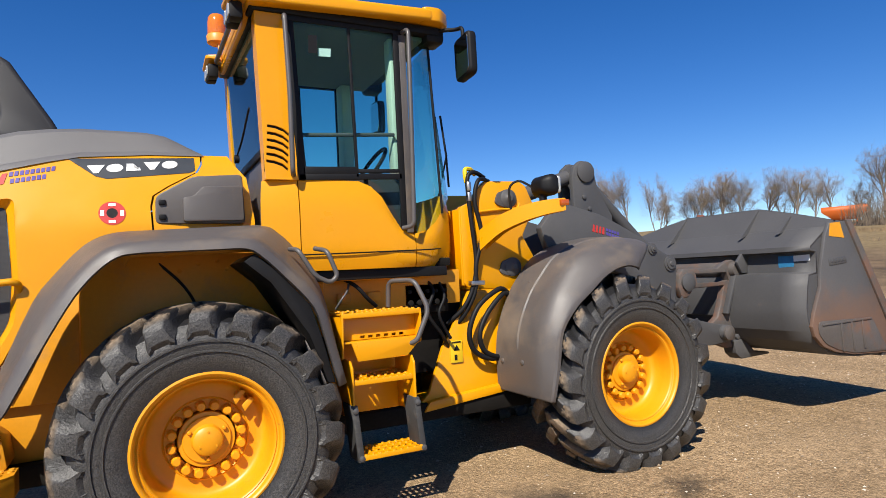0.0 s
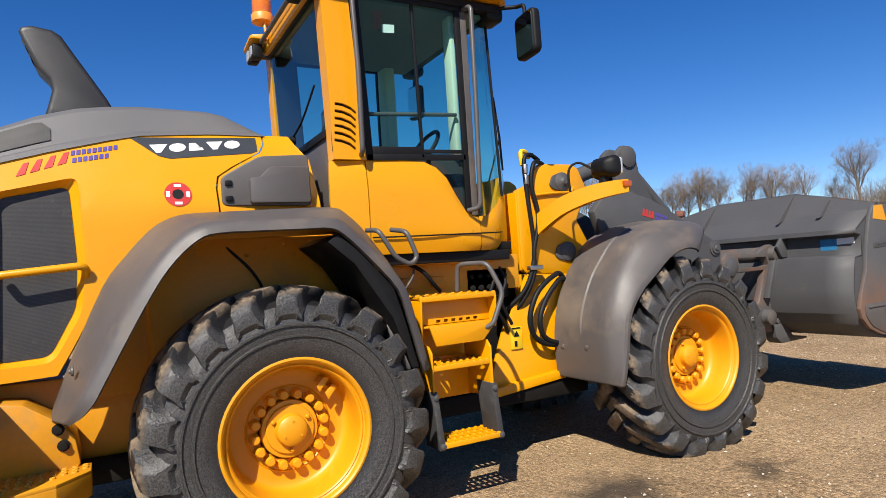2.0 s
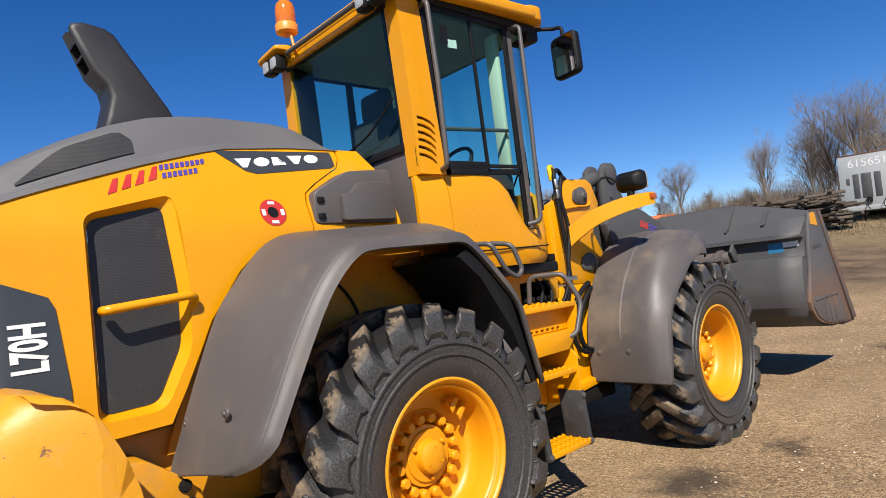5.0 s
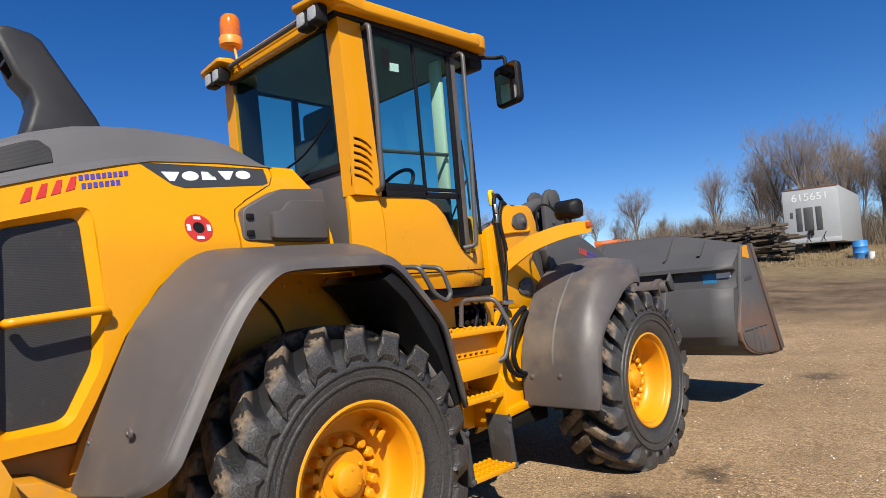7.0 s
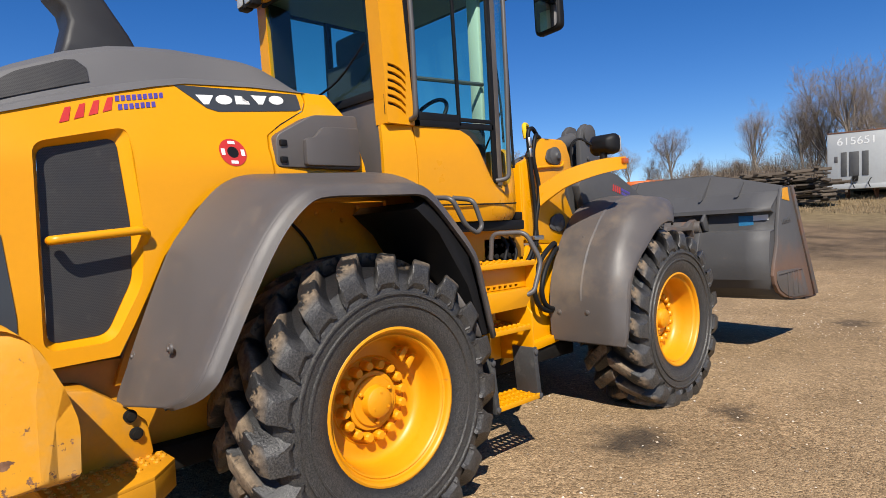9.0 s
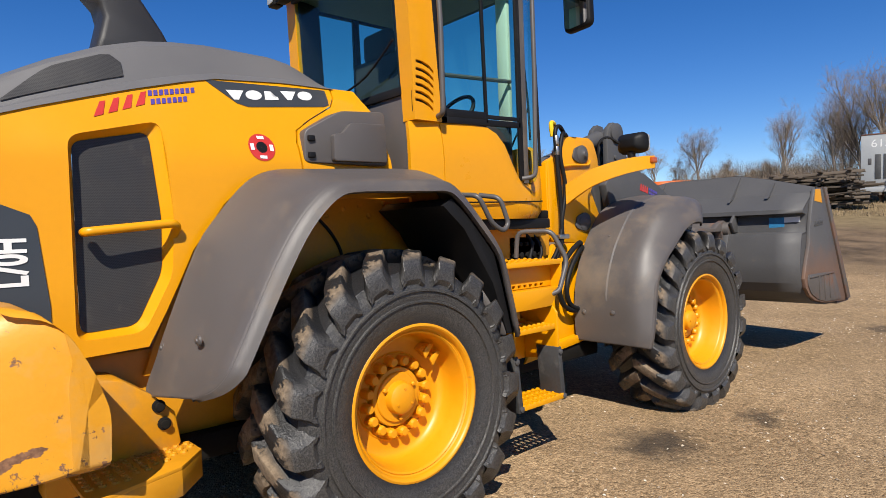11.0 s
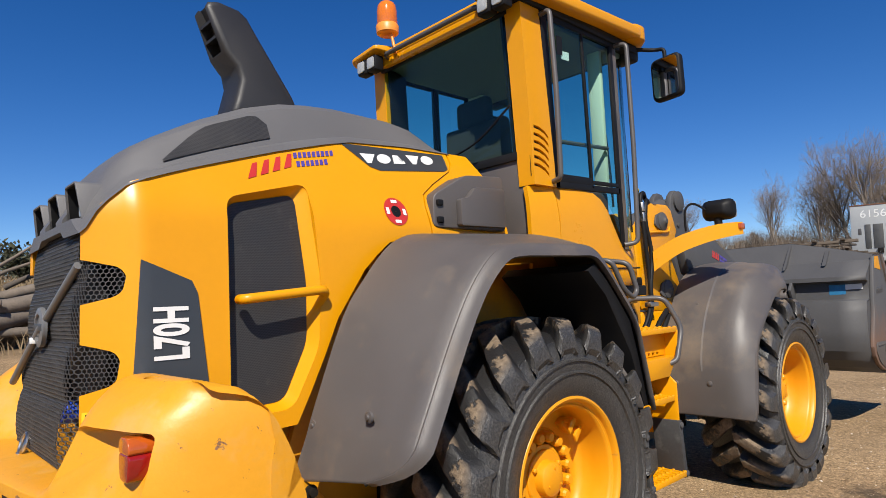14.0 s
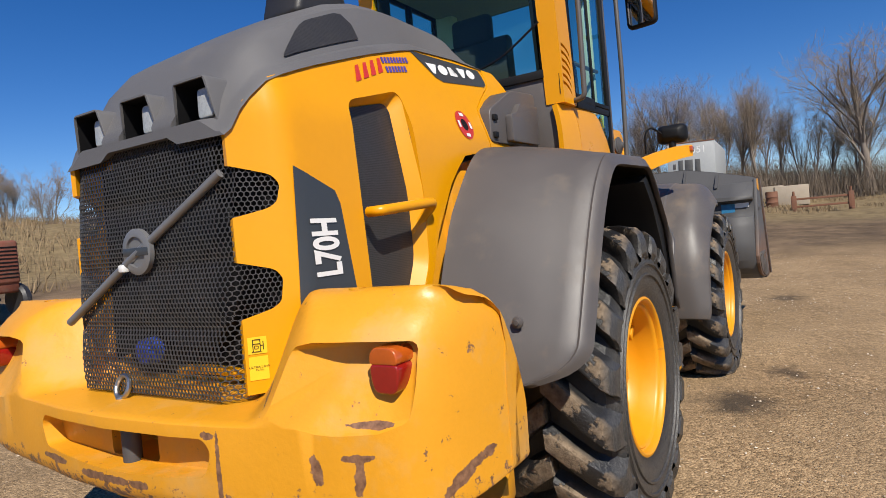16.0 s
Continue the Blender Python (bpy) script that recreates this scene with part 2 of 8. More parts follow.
def curve(points, n=6, closed=False):
    """A smooth line (Catmull-Rom) through points."""
    pts = [Vector(p) for p in points]
    if len(pts) < 3:
        return pts
    out = []
    for i in range(len(pts) - 1):
        p0, p1, p2, p3 = pts[max(i - 1, 0)], pts[i], pts[i + 1], pts[min(i + 2, len(pts) - 1)]
        for j in range(n):
            t = j / n
            out.append(0.5 * ((2 * p1) + (p2 - p0) * t + (2 * p0 - 5 * p1 + 4 * p2 - p3) * t * t + (3 * p1 - p0 - 3 * p2 + p3) * t ** 3))
    out.append(pts[-1])
    return out


def tube(points, r, seg=10, bm=None, caps=True):
    """A round bar along points; r a number or one for each point."""
    b = bmesh.new()
    pts = [Vector(p) for p in points]
    rs = r if isinstance(r, (list, tuple)) else [r] * len(pts)
    rings = []
    up = None
    for i, p in enumerate(pts):
        d = (pts[min(i + 1, len(pts) - 1)] - pts[max(i - 1, 0)]).normalized()
        if up is None:
            up = d.orthogonal().normalized()
        up = (up - d * up.dot(d)).normalized()
        side = d.cross(up)
        rings.append([b.verts.new(p + (up * math.cos(k * 2 * math.pi / seg) + side * math.sin(k * 2 * math.pi / seg)) * rs[i]) for k in range(seg)])
    for a, c in zip(rings, rings[1:]):
        for k in range(seg):
            b.faces.new((a[k], a[(k + 1) % seg], c[(k + 1) % seg], c[k]))
    if caps:
        b.faces.new(rings[0][::-1])
        b.faces.new(rings[-1])
    return joined(bm, b)


def bent(points, r, bend=0.05, seg=10, bm=None):
    """A round bar through corner points, its corners bent round."""
    pts = [Vector(p) for p in points]
    line = [pts[0]]
    for a, p, c in zip(pts, pts[1:], pts[2:]):
        k = min(bend, (a - p).length * 0.45, (c - p).length * 0.45)
        s, e = p + (a - p).normalized() * k, p + (c - p).normalized() * k
        line += [s * (1 - t) ** 2 + p * 2 * t * (1 - t) + e * t ** 2 for t in (0, 0.25, 0.5, 0.75, 1)]
    line.append(pts[-1])
    return tube(line, r, seg, bm)


def lathe(profile, centre, axis='y', seg=48, bm=None, flip=1, closed=False):
    """A profile of (radius, distance along the axis) turned round an axis through centre."""
    b = bmesh.new()
    cx, cy, cz = centre
    rings = []
    for r, o in profile:
        ring = []
        for k in range(seg):
            a = 2 * math.pi * k / seg
            u, v = r * math.cos(a), r * math.sin(a)
            q = {'y': (cx + u, cy + o * flip, cz + v), 'x': (cx + o * flip, cy + u, cz + v), 'z': (cx + u, cy + v, cz + o * flip)}[axis]
            ring.append(b.verts.new(q))
        rings.append(ring)
    pairs = list(zip(rings, rings[1:])) + ([(rings[-1], rings[0])] if closed else [])
    for a, c in pairs:
        for k in range(seg):
            b.faces.new((a[k], a[(k + 1) % seg], c[(k + 1) % seg], c[k]))
    if not closed:
        if profile[0][0] > 1e-5:
            b.faces.new(rings[0])
        if profile[-1][0] > 1e-5:
            b.faces.new(rings[-1][::-1])
    bmesh.ops.remove_doubles(b, verts=b.verts, dist=1e-6)
    return joined(bm, b)


def cyl(p, q, r, seg=16, bm=None, bevel=0.0, r2=None):
    """A solid round bar from p to q."""
    p, q = Vector(p), Vector(q)
    b = bmesh.new()
    bmesh.ops.create_cone(b, cap_ends=True, segments=seg, radius1=r, radius2=r if r2 is None else r2, depth=(q - p).length)
    if bevel:
        bevelled(b, bevel, 2, 40)
    m = Matrix.Translation((p + q) / 2) @ (q - p).to_track_quat('Z', 'Y').to_matrix().to_4x4()
    return joined(bm, b, m)


def sheet(rows, thickness=0.0, bm=None, closed_u=False):
    """A grid of points (rows of equal length), with an optional thickness along its normals."""
    b = bmesh.new()
    vs = [[b.verts.new(p) for p in row] for row in rows]
    for r0, r1 in zip(vs, vs[1:]):
        for i in range(len(r0) - 1):
            b.faces.new((r0[i], r0[i + 1], r1[i + 1], r1[i]))
        if closed_u:
            b.faces.new((r0[-1], r0[0], r1[0], r1[-1]))
    bmesh.ops.remove_doubles(b, verts=b.verts, dist=1e-5)
    if thickness:
        bmesh.ops.recalc_face_normals(b, faces=b.faces[:])
        bmesh.ops.solidify(b, geom=b.faces[:], thickness=thickness)
    return joined(bm, b)


def cut(bm, *cutters, subdivide=0, tangled=False):
    """bm with the solid cutters taken away."""
    def make(b, name):
        me = bpy.data.meshes.new(name)
        bmesh.ops.recalc_face_normals(b, faces=b.faces[:])
        b.to_mesh(me)
        b.free()
        return new(name, me)
    ob = make(bm, "cut_body")
    if subdivide:
        md = ob.modifiers.new("sub", 'SUBSURF')
        md.levels = md.render_levels = subdivide
    tools = [make(c, "cutter") for c in cutters]
    for c in tools:
        md = ob.modifiers.new("cut", 'BOOLEAN')
        md.operation, md.object, md.solver = 'DIFFERENCE', c, 'EXACT'
        md.use_self = tangled
    dg = bpy.context.evaluated_depsgraph_get()
    dg.update()
    out = bmesh.new()
    out.from_mesh(ob.evaluated_get(dg).to_mesh())
    for o in (ob, *tools):
        me = o.data
        bpy.data.objects.remove(o)
        bpy.data.meshes.remove(me)
    return out


def mirrored(bm):
    """A copy of bm on the other side of the machine's middle."""
    b = bm.copy()
    bmesh.ops.scale(b, vec=(1, -1, 1), verts=b.verts)
    bmesh.ops.reverse_faces(b, faces=b.faces[:])
    return b


def smooth_step(a, b, x):
    t = max(0.0, min(1.0, (x - a) / (b - a)))
    return t * t * (3 - 2 * t)


# ---------------------------------------------------------------- ground
def soft(v, w=2.0):
    return v if v > 40 * w else w * math.log1p(math.exp(v / w))


def ground_z(x, y):
    cx = max(0.0, min(28.0, x))
    rise = 0.05 * soft(min(x, 60) - 7.5, 2.0) + max(0, x - 60) * 0.02
    across = (0.06 + 0.0025 * cx) * soft(y - 1.6 + 0.115 * cx, 0.9)
    across = 2.2 * (1 - math.exp(-across / 2.2)) + max(0, y - 22) * 0.025
    near = 0.035 * -soft(-1.2 - max(y, -12), 0.3)
    mound = 1.6 * smooth_step(19, 30, y) * (1 - smooth_step(12, 26, x))
    mound += 0.35 * smooth_step(28, 34, x) * noise.noise((x * 0.15, y * 0.15, 0.3)) * (1 - smooth_step(60, 90, x))
    rough = 0.010 * noise.noise((x * 0.9, y * 0.9, 1.7)) + 0.05 * smooth_step(12, 24, math.hypot(x, y)) * noise.noise((x * 0.4, y * 0.4, 4.1))
    return rise + across + near + mound + rough


def ground_material():
    g = Mat("gravel_yard", (0.3192, 0.2242, 0.133), rough=0.9, vary=0.14, scale=0.35, grain=9, spec=0.2)
    t = g.t
    # loose stones at two sizes, packed earth, darker damp patches
    stones = []
    for sc in (38.0, 95.0):
        v = g.node("ShaderNodeTexVoronoi")
        v.inputs["Scale"].default_value = sc
        t.links.new(g.co, v.inputs["Vector"])
        stones.append(v)
    c1 = g.ramp(stones[0].outputs["Color"], [(0.15, (0.62, 0.60, 0.57, 1)), (0.85, (1.25, 1.24, 1.23, 1))])
    c2 = g.ramp(stones[1].outputs["Color"], [(0.1, (0.45, 0.43, 0.41, 1)), (0.9, (1.45, 1.44, 1.42, 1))])
    n = g.noise(1.7, 6, 0.65, 2.0)
    packed = g.ramp(n, [(0.35, (0.2, 0.2, 0.2, 1)), (0.65, (1, 1, 1, 1))])

    def times(a, b, fac):
        m = g.node("ShaderNodeMix")
        m.data_type, m.blend_type = 'RGBA', 'MULTIPLY'
        if isinstance(fac, float):
            m.inputs[0].default_value = fac
        else:
            t.links.new(fac, m.inputs[0])
        t.links.new(a, m.inputs[6])
        t.links.new(b, m.inputs[7])
        return m.outputs[2]
    col = times(times(g.col, c1, packed), c2, 0.7)
    # broad trodden and swept patches
    col = times(col, g.ramp(g.noise(0.8, 7, 0.68, 11.0), [(0.36, (0.78, 0.76, 0.73, 1)), (0.62, (1.1, 1.09, 1.07, 1))]), 0.9)
    col = times(col, g.ramp(g.noise(260, 2, 0.5, 1.0), [(0.3, (0.55, 0.54, 0.52, 1)), (0.7, (1.35, 1.35, 1.34, 1))]), 0.6)
    # dry grass and churned earth farther out
    pos = g.node("ShaderNodeSeparateXYZ")
    t.links.new(g.co, pos.inputs[0])
    ramp = g.node("ShaderNodeMapRange")
    ramp.inputs[1].default_value, ramp.inputs[2].default_value = 11.0, 16.0
    wob = g.node("ShaderNodeMath")
    wob.operation = 'MULTIPLY_ADD'
    wob.inputs[1].default_value, wob.inputs[2].default_value = 9.0, -4.5
    t.links.new(g.noise(0.16, 5, 0.65, 6.0), wob.inputs[0])
    add = g.node("ShaderNodeMath")
    side = g.node("ShaderNodeMapRange")
    side.inputs[1].default_value, side.inputs[2].default_value = 8.0, 20.0
    side.inputs[3].default_value, side.inputs[4].default_value = 0.0, 22.0
    t.links.new(pos.outputs[1], side.inputs[0])
    both = g.node("ShaderNodeMath")
    t.links.new(pos.outputs[0], both.inputs[0])
    t.links.new(side.outputs[0], both.inputs[1])
    t.links.new(both.outputs[0], add.inputs[0])
    t.links.new(wob.outputs[0], add.inputs[1])
    t.links.new(add.outputs[0], ramp.inputs[0])
    mud = g.ramp(g.noise(0.9, 8, 0.7, 9.0), [(0.35, (0.07, 0.048, 0.030, 1)), (0.62, (0.185, 0.126, 0.077, 1))])
    col = g.mix(ramp.outputs[0], col, mud)
    ramp2 = g.node("ShaderNodeMapRange")
    ramp2.inputs[1].default_value, ramp2.inputs[2].default_value = 20.0, 25.0
    t.links.new(add.outputs[0], ramp2.inputs[0])
    grass = g.ramp(g.noise(2.5, 8, 0.75, 5.0), [(0.3, (0.10, 0.07, 0.038, 1)), (0.65, (0.25, 0.186, 0.10, 1))])
    col = g.mix(ramp2.outputs[0], col, grass)
    # old oil stains
    wobble = g.node("ShaderNodeMix")
    wobble.data_type, wobble.blend_type = 'RGBA', 'LINEAR_LIGHT'
    wobble.inputs[0].default_value = 0.30
    nz = g.node("ShaderNodeTexNoise")
    nz.inputs["Scale"].default_value = 5.0
    nz.inputs["Detail"].default_value = 6.0
    t.links.new(g.co, nz.inputs["Vector"])
    t.links.new(g.co, wobble.inputs[6])
    t.links.new(nz.outputs["Color"], wobble.inputs[7])
    for sx, sy, r, dark in ((1.96, -1.32, 0.40, 0.9), (3.0, -1.58, 0.26, 0.75), (7.4, -1.40, 0.36, 0.7), (0.9, -2.3, 0.16, 0.4)):
        flat = g.node("ShaderNodeVectorMath")
        flat.operation = 'MULTIPLY'
        flat.inputs[1].default_value = (1, 1, 0)
        t.links.new(wobble.outputs[2], flat.inputs[0])
        d = g.node("ShaderNodeVectorMath")
        d.operation = 'DISTANCE'
        d.inputs[1].default_value = (sx, sy, 0)
        t.links.new(flat.outputs[0], d.inputs[0])
        mr = g.node("ShaderNodeMapRange")
        mr.inputs[1].default_value, mr.inputs[2].default_value = r * 0.25, r
        mr.inputs[3].default_value, mr.inputs[4].default_value = dark, 0.0
        t.links.new(d.outputs["Value"], mr.inputs[0])
        col = g.mix(mr.outputs[0], col, (0.05, 0.038, 0.028, 1))
    t.links.new(col, g.b.inputs["Base Color"])
    h = g.mix_value(stones[0].outputs["Distance"], stones[1].outputs["Distance"], 0.5)
    bp = g.relief(h, 0.012)
    bp.invert = True
    return g.m


def build_ground():
    xs = sorted(set([-400, -250, -150, -90, -60, -40, -30, -22] + [i * 0.5 for i in range(-34, 62)] + [i * 1.5 for i in range(21, 48)] + [80, 95, 120, 160, 220, 320, 500, 800]))
    ys = sorted(set([-600, -350, -200, -120, -80, -55, -40, -30, -24] + [i * 0.6 for i in range(-36, 70)] + [44, 48, 54, 62, 75, 95, 130, 190, 300, 500, 800]))
    b = sheet([[(x, y, ground_z(x, y)) for y in ys] for x in xs])
    ob = part("ground", b, ground_material())
    return tagged(ob, "tan gravel and packed earth yard with dry grass behind", "ground", kind="structure")


build_ground()


def loose_gravel():
    """Small stones lying on the packed yard."""
    rng = random.Random(31)
    verts, faces = [], []
    while len(faces) < 11000 * 8:
        x, y = rng.uniform(-3.0, 13.0), rng.uniform(-4.8, 3.5)
        if noise.noise((x * 0.8, y * 0.8, 2.2)) < rng.uniform(-0.6, 0.5):
            continue
        r = 0.004 + 0.010 * rng.random() ** 3
        z = ground_z(x, y) + r * 0.25
        k = len(verts)
        a0 = rng.uniform(0, 6.28)
        for j in range(4):
            a = a0 + j * math.pi / 2
            q = r * rng.uniform(0.7, 1.3)
            verts.append((x + q * math.cos(a), y + q * math.sin(a), z + r * rng.uniform(-0.15, 0.2)))
        verts.append((x, y, z + r * rng.uniform(0.45, 0.8)))
        verts.append((x, y, z - r * 0.6))
        for j in range(4):
            faces.append((k + j, k + (j + 1) % 4, k + 4))
            faces.append((k + (j + 1) % 4, k + j, k + 5))
    me = bpy.data.meshes.new("gravel")
    me.from_pydata(verts, [], faces)
    g = Mat("gravel_stones", (0.40, 0.33, 0.26), rough=0.85, vary=0.2, scale=3, grain=60)
    geo = g.node("ShaderNodeNewGeometry")
    tone = g.ramp(geo.outputs["Random Per Island"], [(0.0, (0.16, 0.12, 0.085, 1)), (0.6, (0.36, 0.27, 0.18, 1)), (1.0, (0.62, 0.54, 0.44, 1))])
    g.t.links.new(tone, g.b.inputs["Base Color"])
    me.materials.append(g.m)
    tagged(new("gravel", me), "loose tan and grey stones on the packed yard", "gravel", kind="stuff")


loose_gravel()

# ---------------------------------------------------------------- wheel loader
loader = thing("wheel_loader", "yellow wheel loader with grey fenders and dark steel bucket on gravel", "wheel loader")


def lug_mesh(side):
    """One slanted traction lug of a tyre, from the side wall to the middle of the tread."""
    b = bmesh.new()
    secs = [(0.262, 0.0, 0.560, 0.572, 0.052), (0.282, 0.0, 0.575, 0.605, 0.056), (0.283, 0.0, 0.59, 0.660, 0.056), (0.268, 0.012, 0.61, 0.700, 0.058), (0.235, 0.05, 0.635, 0.727, 0.062),
            (0.16, 0.14, 0.655, 0.743, 0.060), (0.08, 0.24, 0.66, 0.749, 0.053), (-0.005, 0.33, 0.66, 0.749, 0.049)]
    rings = []
    for o, adv, r0, r1, half in secs:
        pts = []
        for r, w in ((r0, half * 1.5), (r0 + (r1 - r0) * 0.45, half * 1.13), (r1 - 0.013, half * 1.0), (r1 - 0.003, half * 0.9), (r1, half * 0.74), (r1, -half * 0.74), (r1 - 0.003, -half * 0.9), (r1 - 0.013, -half * 1.0), (r0 + (r1 - r0) * 0.45, -half * 1.13), (r0, -half * 1.5)):
            a = w / 0.72 - adv
            pts.append(b.verts.new((r * math.cos(a), side * o, r * math.sin(a))))
        rings.append(pts)
    for a, c in zip(rings, rings[1:]):
        for i in range(9):
            b.faces.new((a[i], a[i + 1], c[i + 1], c[i]))
    b.faces.new(rings[0])
    b.faces.new(rings[-1][::-1])
    return b


def tyre_mesh():
    half = [(0.350, 0.200), (0.372, 0.232), (0.385, 0.242), (0.396, 0.243), (0.43, 0.258), (0.47, 0.266), (0.486, 0.267), (0.490, 0.277), (0.498, 0.277), (0.502, 0.268), (0.52, 0.271),
            (0.540, 0.271), (0.544, 0.281), (0.553, 0.281), (0.558, 0.270), (0.60, 0.262), (0.645, 0.235), (0.668, 0.17), (0.676, 0.0)]
    return lathe(half + [(r, -o) for r, o in half[-2::-1]], (0, 0, 0), 'y', 72, closed=True)


def tyre_material():
    g = Mat("tyre_tread_rubber", (0.0135, 0.0135, 0.015), rough=0.42, vary=0.3, scale=5, grain=70, bump=0.003, bump_scale=40, spec=0.5,
            dirt=(0.024, 0.023, 0.022), dirt_amount=0.30, dirt_scale=9, dirt_edge=0.4)
    t = g.t
    # dried mud on the outermost faces of the lugs
    sep = g.node("ShaderNodeSeparateXYZ")
    t.links.new(g.co, sep.inputs[0])
    com = g.node("ShaderNodeCombineXYZ")
    t.links.new(sep.outputs[0], com.inputs[0])
    t.links.new(sep.outputs[2], com.inputs[2])
    ln = g.node("ShaderNodeVectorMath")
    ln.operation = 'LENGTH'
    t.links.new(com.outputs[0], ln.inputs[0])
    mr = g.node("ShaderNodeMapRange")
    mr.inputs[1].default_value, mr.inputs[2].default_value = 0.695, 0.73
    t.links.new(ln.outputs["Value"], mr.inputs[0])
    mul = g.node("ShaderNodeMath")
    mul.operation = 'MULTIPLY'
    t.links.new(mr.outputs[0], mul.inputs[0])
    t.links.new(g.ramp(g.noise(7, 9, 0.62, 8.0), [(0.46, (0, 0, 0, 1)), (0.50, (1, 1, 1, 1))]), mul.inputs[1])
    side = g.node("ShaderNodeMath")
    side.operation = 'ABSOLUTE'
    t.links.new(sep.outputs[1], side.inputs[0])
    wall = g.node("ShaderNodeMapRange")
    wall.inputs[1].default_value, wall.inputs[2].default_value = 0.235, 0.262
    t.links.new(side.outputs[0], wall.inputs[0])
    speck = g.node("ShaderNodeMath")
    speck.operation = 'MULTIPLY'
    t.links.new(wall.outputs[0], speck.inputs[0])
    t.links.new(g.ramp(g.noise(130, 8, 0.8, 4.0), [(0.42, (0, 0, 0, 1)), (0.62, (1, 1, 1, 1))]), speck.inputs[1])
    dusty = g.mix(speck.outputs[0], g.col, (0.088, 0.083, 0.077, 1))
    clod = g.ramp(g.noise(34, 6, 0.7, 2.2), [(0.3, (0.085, 0.06, 0.04, 1)), (0.7, (0.25, 0.185, 0.125, 1))])
    col = g.mix(mul.outputs[0], dusty, clod)
    t.links.new(col, g.b.inputs["Base Color"])
    t.links.new(g.mix(mul.outputs[0], (0.4, 0.4, 0.4, 1), (1.0, 1.0, 1.0, 1)), g.b.inputs["Roughness"])
    lift = g.node("ShaderNodeMath")
    lift.operation = 'MULTIPLY_ADD'
    t.links.new(mul.outputs[0], lift.inputs[0])
    t.links.new(g.noise(28, 8, 0.7, 6.0), lift.inputs[1])
    t.links.new(g.mix_value(g.noise(60, 6, 0.7, 1.0), g.noise(12, 4, 0.6, 2.0), 0.5), lift.inputs[2])
    g.relief(lift.outputs[0], 0.009)
    return g.m


TYRE = tyre_material()


def build_wheels():
    disc = lathe([(0.352, 0.205), (0.386, 0.226), (0.390, 0.236), (0.384, 0.244), (0.374, 0.247), (0.366, 0.243), (0.360, 0.232), (0.357, 0.218), (0.350, 0.212), (0.344, 0.216), (0.338, 0.212), (0.333, 0.20), (0.326, 0.12),
                  (0.318, 0.07), (0.305, 0.045), (0.290, 0.036), (0.262, 0.034), (0.226, 0.036), (0.219, 0.042), (0.213, 0.036), (0.16, 0.036), (0.16, -0.1), (0.33, -0.15), (0.345, -0.2), (0.386, -0.226)], (0, 0, 0), 'y', 64, flip=-1, closed=True)
    hub = lathe([(0.150, 0.02), (0.150, 0.060), (0.146, 0.066), (0.128, 0.068), (0.126, 0.076), (0.122, 0.080), (0.084, 0.082), (0.081, 0.108), (0.076, 0.121), (0.062, 0.131), (0.034, 0.138), (0.0, 0.140)], (0, 0, 0), 'y', 40, flip=-1)
    for k in range(3):
        a = 2.094 * k + 0.4
        lathe([(0.012, 0.084), (0.012, 0.094), (0.008, 0.099), (0.0, 0.1)], (0.103 * math.cos(a), 0, 0.103 * math.sin(a)), 'y', 8, bm=hub, flip=-1)
        cyl((0.05 * math.cos(a + 1), -0.13, 0.05 * math.sin(a + 1)), (0.05 * math.cos(a + 1), -0.139, 0.05 * math.sin(a + 1)), 0.006, 8, hub)
    nut = lathe([(0.029, 0.03), (0.029, 0.042), (0.0265, 0.045), (0.0262, 0.080), (0.0195, 0.093), (0.0, 0.094)], (0, 0, 0), 'y', 10, flip=-1)
    # two bent tabs that guard the valve
    valve = box(-0.012, 0.012, -0.075, -0.03, -0.045, 0.045, 0.004)
    for z0 in (-0.05, 0.014):
        prism([(-0.045, z0), (0.04, z0 + 0.006), (0.03, z0 + 0.034), (-0.03, z0 + 0.036)], 'y', -0.128, -0.114, 0.003, bm=valve)
        box(0.012, 0.028, -0.118, -0.035, z0 + 0.006, z0 + 0.03, 0.002, bm=valve)
    tyre = tyre_mesh()
    first = None
    for nm, x, z, side, turn in (("rear", 0.02, 0.665, -1, 8), ("front", 3.03, 0.685, -1, 95), ("rear", 0.02, 0.665, 1, 40), ("front", 3.03, 0.685, 1, 120)):
        rot = pose(x, side * 0.93, z, 0, -turn, 0) @ (Matrix.Identity(4) if side < 0 else Matrix.Rotation(math.pi, 4, 'Z'))
        if first is None:
            w = part("wheel", disc, RIM_YELLOW, loader, "yellow dished wheel rim with a black traction tyre", smooth=35)
            kids = [part("tyre", tyre, TYRE, w, "black rubber tyre with muddy slanted lugs", smooth=30), part("hub", hub, RIM_YELLOW, w, smooth=24),
                    part("valve_guard", valve, RIM_YELLOW, w)]
            kids[2].matrix_basis = pose(0, 0, 0, 0, -38, 0) @ pose(0.275, 0, 0)
            for side in (-1, 1):
                l0 = part("lug", lug_mesh(side), TYRE, w, smooth=30)
                for k in range(19):
                    o = l0 if k == 0 else new("lug", l0.data)
                    o.parent = w
                    o.rotation_euler = (0, 2 * math.pi * (k + (0.5 if side < 0 else 0)) / 19, 0)
            n0 = part("wheel_nut", nut, RIM_YELLOW, w, smooth=25)
            kids.append(n0)
            for k in range(16):
                a = 2 * math.pi * k / 16
                o = n0 if k == 0 else new("wheel_nut", n0.data)
                o.parent = w
                o.location = (0.182 * math.cos(a), 0, 0.182 * math.sin(a))
            w.matrix_basis = rot
            first = w
        else:
            copy_thing(first, rot)


build_wheels()


